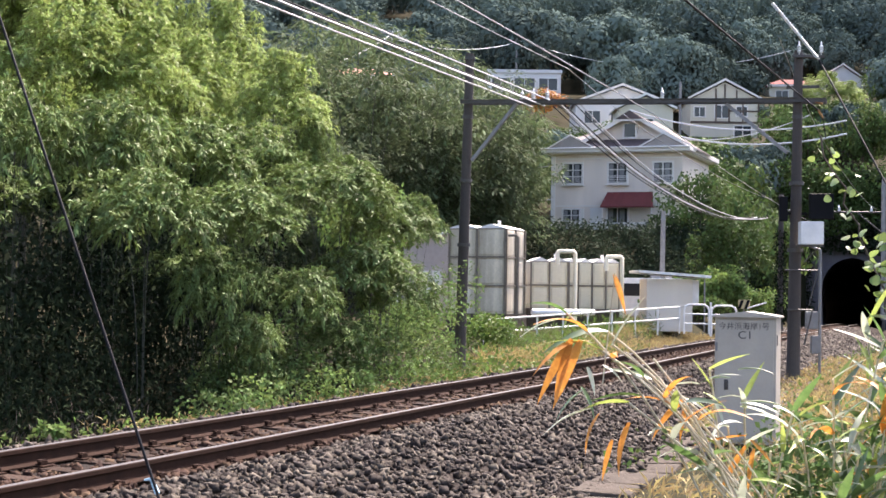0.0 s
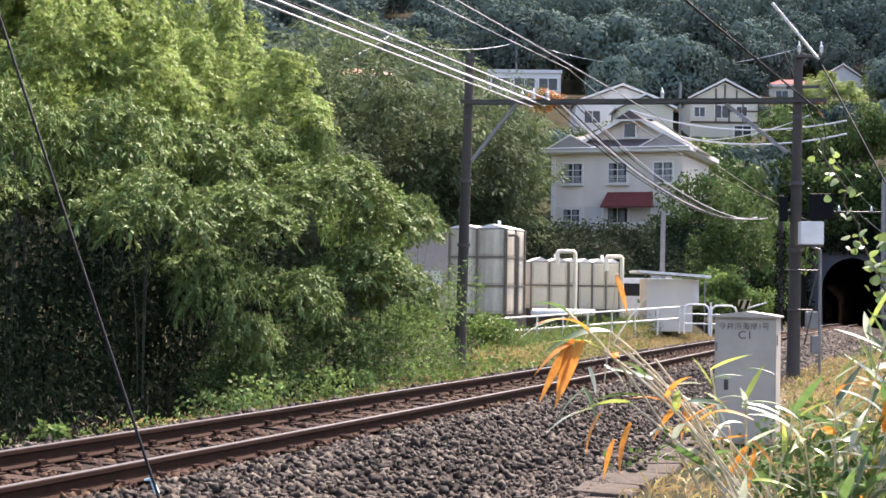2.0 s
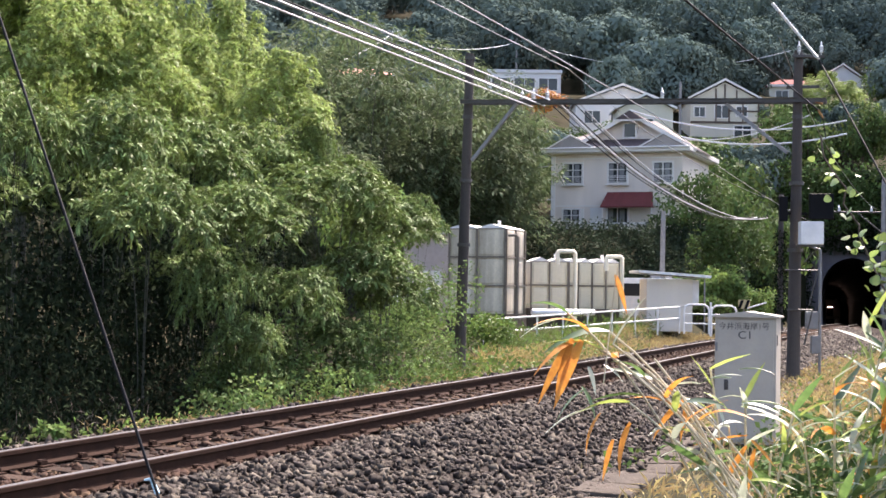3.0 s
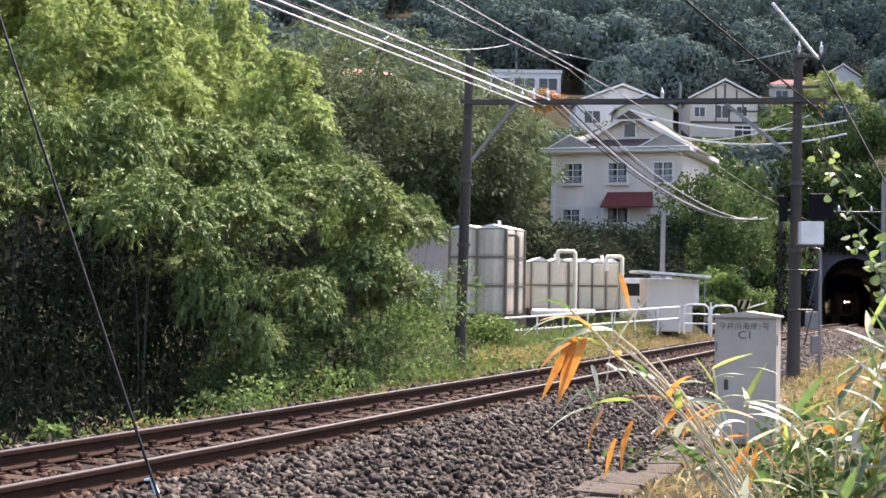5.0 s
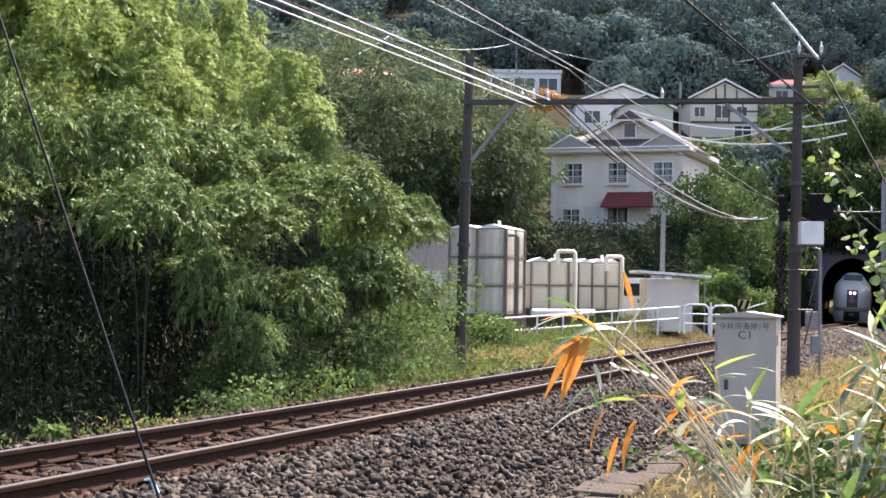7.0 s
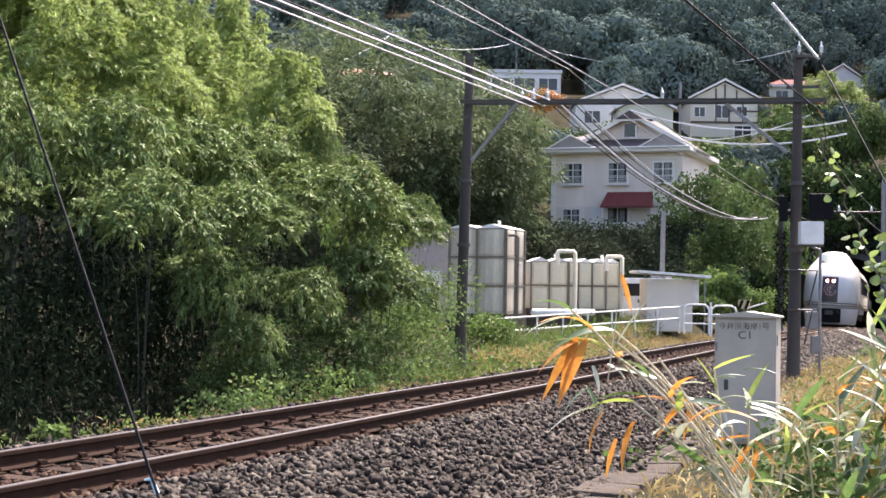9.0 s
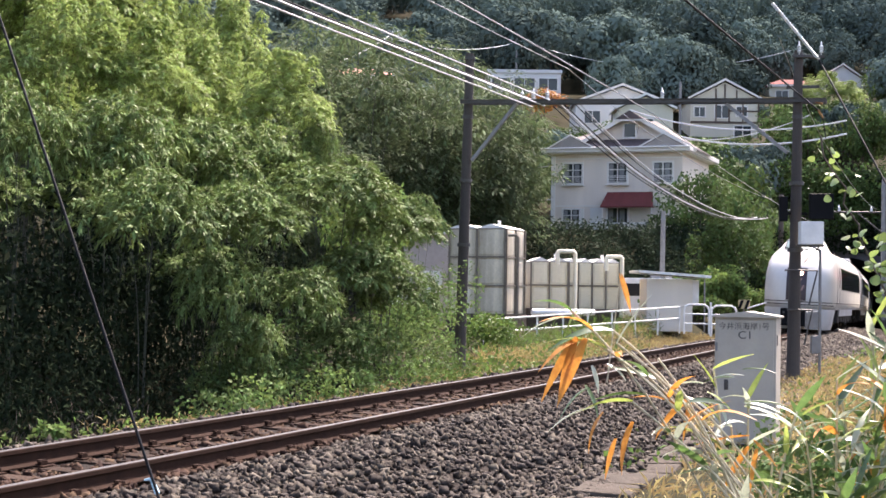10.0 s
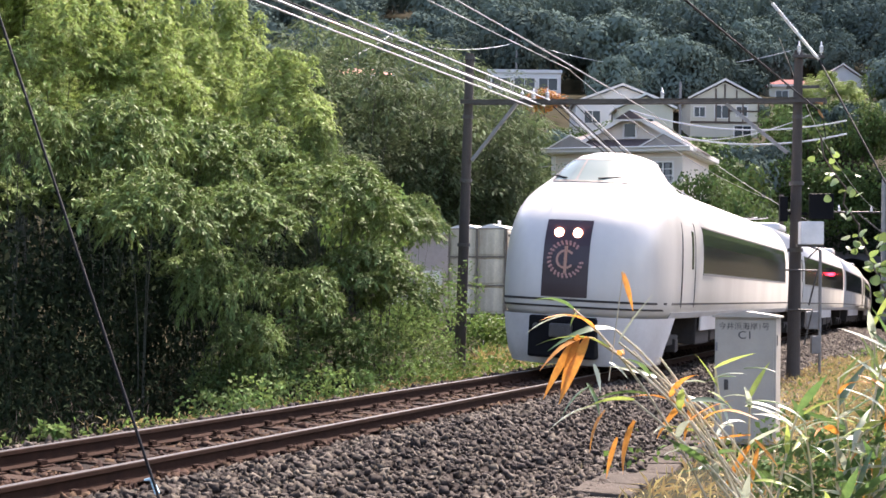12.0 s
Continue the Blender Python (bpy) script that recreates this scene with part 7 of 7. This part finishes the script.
tuft_b = sasa(1.52, 7.7, "bamboo grass with pale shining leaves and orange withered ones below", 8,
              [(0.0, 0.0, -0.05, -0.2, 0.86, 0.2, 6), (-0.05, 0.05, -0.22, -0.2, 1.0, 0.2, 4), (0.05, 0.0, 0.2, -0.15, 0.80, 0.2, 4), (0.0, 0.1, -0.12, -0.15, 0.72, 0.15, 4), (0.1, 0.1, 0.1, -0.1, 0.6, 0.15, 4)], G3, (0.18, 0.30))
zb = gz(1.52, 7.7) - 0.03
for kind, p, way, ln, bend, roll in (("yellow", (1.46, 7.5, 0.84), (0.09, 0.0, 0.20), 0.23, 0, 40), ("green", (1.46, 7.5, 0.84), (0.3, -0.05, 0.06), 0.24, 1, 0), ("yellow", (1.45, 7.5, 0.82), (0.25, -0.1, -0.02), 0.24, 1, 10), ("green", (1.40, 7.5, 0.96), (-0.2, 0.1, 0.02), 0.16, 1, 0),
                                     ("green", (1.44, 7.5, 1.0), (0.2, -0.1, 0.05), 0.18, 1, 0), ("dead", (1.48, 7.5, 0.68), (-0.3, 0.0, -0.03), 0.27, 0, 20), ("dead", (1.48, 7.5, 0.63), (-0.16, 0, -0.25), 0.27, 0, 60), ("dead", (1.52, 7.5, 0.62), (-0.04, 0, -0.2), 0.22, 0, 60),
                                     ("dead", (1.5, 7.5, 0.66), (0.15, 0, -0.14), 0.18, 0, 40), ("dead", (1.28, 7.5, 0.63), (0.16, 0, -0.13), 0.22, 1, 30)):
    leaf_on(tuft_b, kind, bend, Vector(p) - Vector((1.52, 7.7, zb)), way, ln, roll)

# single leaves set by hand; the pale ones are coloured as sun glare
for ob, foot, kind, p, way, ln in (
        (tuft_a, (1.28, 7.35, za), "pale", (0.67, 7.10, 1.02), (0.03, -0.06, -0.08), 0.14), (tuft_a, (1.28, 7.35, za), "green", (0.64, 7.10, 0.93), (0.08, -0.06, -0.11), 0.17),
        (tuft_a, (1.28, 7.35, za), "pale", (0.74, 7.10, 1.03), (0.07, -0.06, -0.03), 0.13), (tuft_a, (1.28, 7.35, za), "pale", (0.69, 7.10, 0.83), (-0.23, -0.06, -0.04), 0.27),
        (tuft_a, (1.28, 7.35, za), "green", (0.66, 7.10, 0.92), (-0.16, -0.06, -0.09), 0.22), (tuft_a, (1.28, 7.35, za), "dead", (0.73, 7.10, 0.81), (-0.11, -0.06, -0.14), 0.21),
        (tuft_a, (1.28, 7.35, za), "pale", (0.56, 7.10, 1.24), (-0.21, -0.06, -0.02), 0.25), (tuft_a, (1.28, 7.35, za), "yellow", (0.60, 7.10, 1.27), (-0.05, -0.06, -0.04), 0.12),
        (tuft_a, (1.28, 7.35, za), "pale", (1.04, 7.10, 0.92), (0.06, -0.06, -0.04), 0.12), (tuft_b, (1.52, 7.7, zb), "pale", (1.28, 7.45, 0.95), (0.10, -0.06, 0.06), 0.17),
        (tuft_b, (1.52, 7.7, zb), "pale", (1.24, 7.45, 0.93), (-0.19, -0.06, 0.03), 0.23), (tuft_b, (1.52, 7.7, zb), "pale", (1.17, 7.45, 0.86), (0.15, -0.06, -0.06), 0.20),
        (tuft_b, (1.52, 7.7, zb), "pale", (1.32, 7.45, 0.84), (0.04, -0.06, -0.08), 0.13), (tuft_b, (1.52, 7.7, zb), "pale", (1.44, 7.45, 0.84), (0.20, -0.06, 0.0), 0.24),
        (tuft_b, (1.52, 7.7, zb), "pale", (1.60, 7.45, 0.83), (0.12, -0.06, -0.03), 0.17), (tuft_b, (1.52, 7.7, zb), "yellow", (1.26, 7.45, 0.89), (0.14, -0.06, -0.06), 0.18)):
    leaf_on(ob, kind, 1, Vector(p) - Vector(foot), way, ln, 10)

TUFTS = [tuft_a, tuft_b]
for x, y, sd, tips in ((2.05, 7.9, 11, ((-0.1, -0.2, 0.95), (0.15, -0.2, 1.15), (-0.25, -0.1, 0.75), (0.0, -0.3, 0.7), (0.25, -0.1, 0.9))), (2.35, 8.2, 12, ((-0.15, -0.2, 1.25), (0.0, -0.3, 1.0), (-0.3, -0.2, 0.85), (0.1, -0.1, 1.3), (0.1, -0.2, 0.7))),
                       (2.5, 8.0, 13, ((-0.2, -0.2, 1.1), (-0.1, -0.1, 0.8), (-0.3, 0.0, 0.65), (0.0, -0.1, 1.45))), (2.05, 7.4, 14, ((0.0, -0.1, 0.55), (0.15, -0.2, 0.62), (-0.2, -0.1, 0.5), (0.05, 0.1, 0.7))), (2.2, 7.6, 15, ((0.0, -0.1, 0.72), (-0.15, -0.2, 0.6), (0.15, 0, 0.8), (-0.05, -0.2, 0.9))),
                       (1.72, 7.1, 16, ((0.1, 0.0, 0.40), (0.2, 0.1, 0.45)))):
    TUFTS.append(sasa(x, y, "bamboo grass with shining green and yellow leaves", sd, [(random.Random(sd + k).uniform(-0.15, 0.15), 0.1, tx, ty, tz, 0.2, 9) for k, (tx, ty, tz) in enumerate(tips)], ("green", "yellow", "green", "dead") if sd == 13 else GY if sd % 2 else G3, (0.20, 0.34)))


M_VINE = mat("pale_vine_leaf", (0.21, 0.29, 0.085), 0.4, var=0.2, scale=5, fine=20, bump=0, random_obj=0.35, translucent=0.35)


# climbing vine with pale round leaves, and the thicket under it
def vine(label, x0, y0, z0, x1, y1, z1, n, seed):
    ob = thing("climbing_vine", x0, y0, gz(x0, y0), label, "vine", "climbing vines")
    r = random.Random(seed)
    b0 = gz(x0, y0)
    pts = []
    for i in range(15):
        u = i / 14
        pts.append((u * (x1 - x0) + r.uniform(-0.03, 0.03), u * (y1 - y0), (z0 - b0) + u * (z1 - z0) + r.uniform(-0.02, 0.02)))
    tube("stem", [(0.05, 0, 0.0)] + pts, 0.006, M_BARK, ob, n=5)
    V, F = [], []
    for k in range(10):
        a = 2 * math.pi * k / 10
        V.append((0.5 + 0.5 * math.cos(a), 0.46 * math.sin(a) * (1 + 0.25 * math.cos(a)), -0.08 * abs(math.sin(a))))
    V.append((0.5, 0, 0.05))
    F = [(k, (k + 1) % 10, 10) for k in range(10)]
    me = raw("leaf", V, F, M_VINE, True)
    for k in range(n):
        u = r.uniform(0.02, 1.0)
        i = min(13, int(u * 14))
        p = Vector(pts[i]).lerp(Vector(pts[i + 1]), u * 14 - i) + Vector((r.uniform(-0.09, 0.09), r.uniform(-0.09, 0.09), r.uniform(-0.08, 0.08)))
        o = new("leaf", me)
        o.parent = ob
        o.matrix_basis = Matrix.Translation(p) @ Euler((r.uniform(-1, 1), r.uniform(0.1, 1.3), r.uniform(0, 6.28))).to_matrix().to_4x4() @ Matrix.Scale(r.uniform(0.04, 0.07), 4)
    return ob


vine("climbing vine with pale yellow-green round leaves", 2.76, 9.0, 0.9, 2.20, 9.0, 2.3, 62, 1)
vine("climbing vine with pale yellow-green round leaves", 2.82, 9.1, 0.8, 2.60, 9.1, 1.75, 60, 3)
vine("climbing vine with green round leaves", 2.86, 9.2, 0.6, 2.68, 9.1, 1.6, 60, 4)
leaf_heap("bush", 91, 1700, bush(2.35, 8.6, 0.25, 0.55, 0.5, 0.55, 9, seed=31), 0.07, M_LEAF, "leafy green undergrowth at the path's edge", "bush", kind="thing")
leaf_heap("bush", 92, 1500, bush(2.05, 8.0, 0.0, 0.45, 0.4, 0.4, 9, seed=32), 0.065, M_LEAF, "leafy green undergrowth at the path's edge", "bush", kind="thing")
leaf_heap("bush", 93, 1500, bush(2.88, 9.0, 0.6, 0.28, 0.5, 0.7, 9, seed=33), 0.075, M_LEAF, "leafy green undergrowth at the path's edge", "bush", kind="thing")
for k, (a, b) in enumerate((((4.3, 22.0, -0.4), (4.75, 21.5, 1.1)), ((4.4, 22.2, -0.4), (4.5, 21.8, 0.6)))):
    tagged(tube("dry_twig", arc(a, b, 0.3), 0.012, M_BARK), "bare brown twig standing in dry grass", "twig", "dry twigs")


def motions():
    """The train runs out of the tunnel towards the camera."""
    for i, car in enumerate(TRAIN):
        walk(car, [(k * 0.5, car_pose(i, k * 0.5)) for k in range(25)])
    # the wind leans the grove and the bamboo grass a little
    r = random.Random(77)
    for ob in GROVE + TUFTS:
        base = ob.matrix_basis.copy()
        loc, rot = base.translation.copy(), base.to_quaternion().to_matrix().to_4x4()
        most, ph = (0.9, r.uniform(0, 6.28)) if ob in GROVE else (1.3, 0.0)
        rows = []
        for t in (0.0, 1.5, 3.0, 4.5, 6.0, 7.5, 9.0, 10.5, 12.0):
            drift = min(1.0, max(0.0, (t - 2.5) / 2.5))
            ry = most * (0.8 * drift + 0.22 * math.sin(t * 1.1 + ph))
            rx = most * 0.3 * math.sin(t * 0.9 + ph * 1.7)
            rows.append((t, Matrix.Translation(loc) @ pose(0, 0, 0, rx, ry, 0) @ rot))
        walk(ob, rows)


motions()
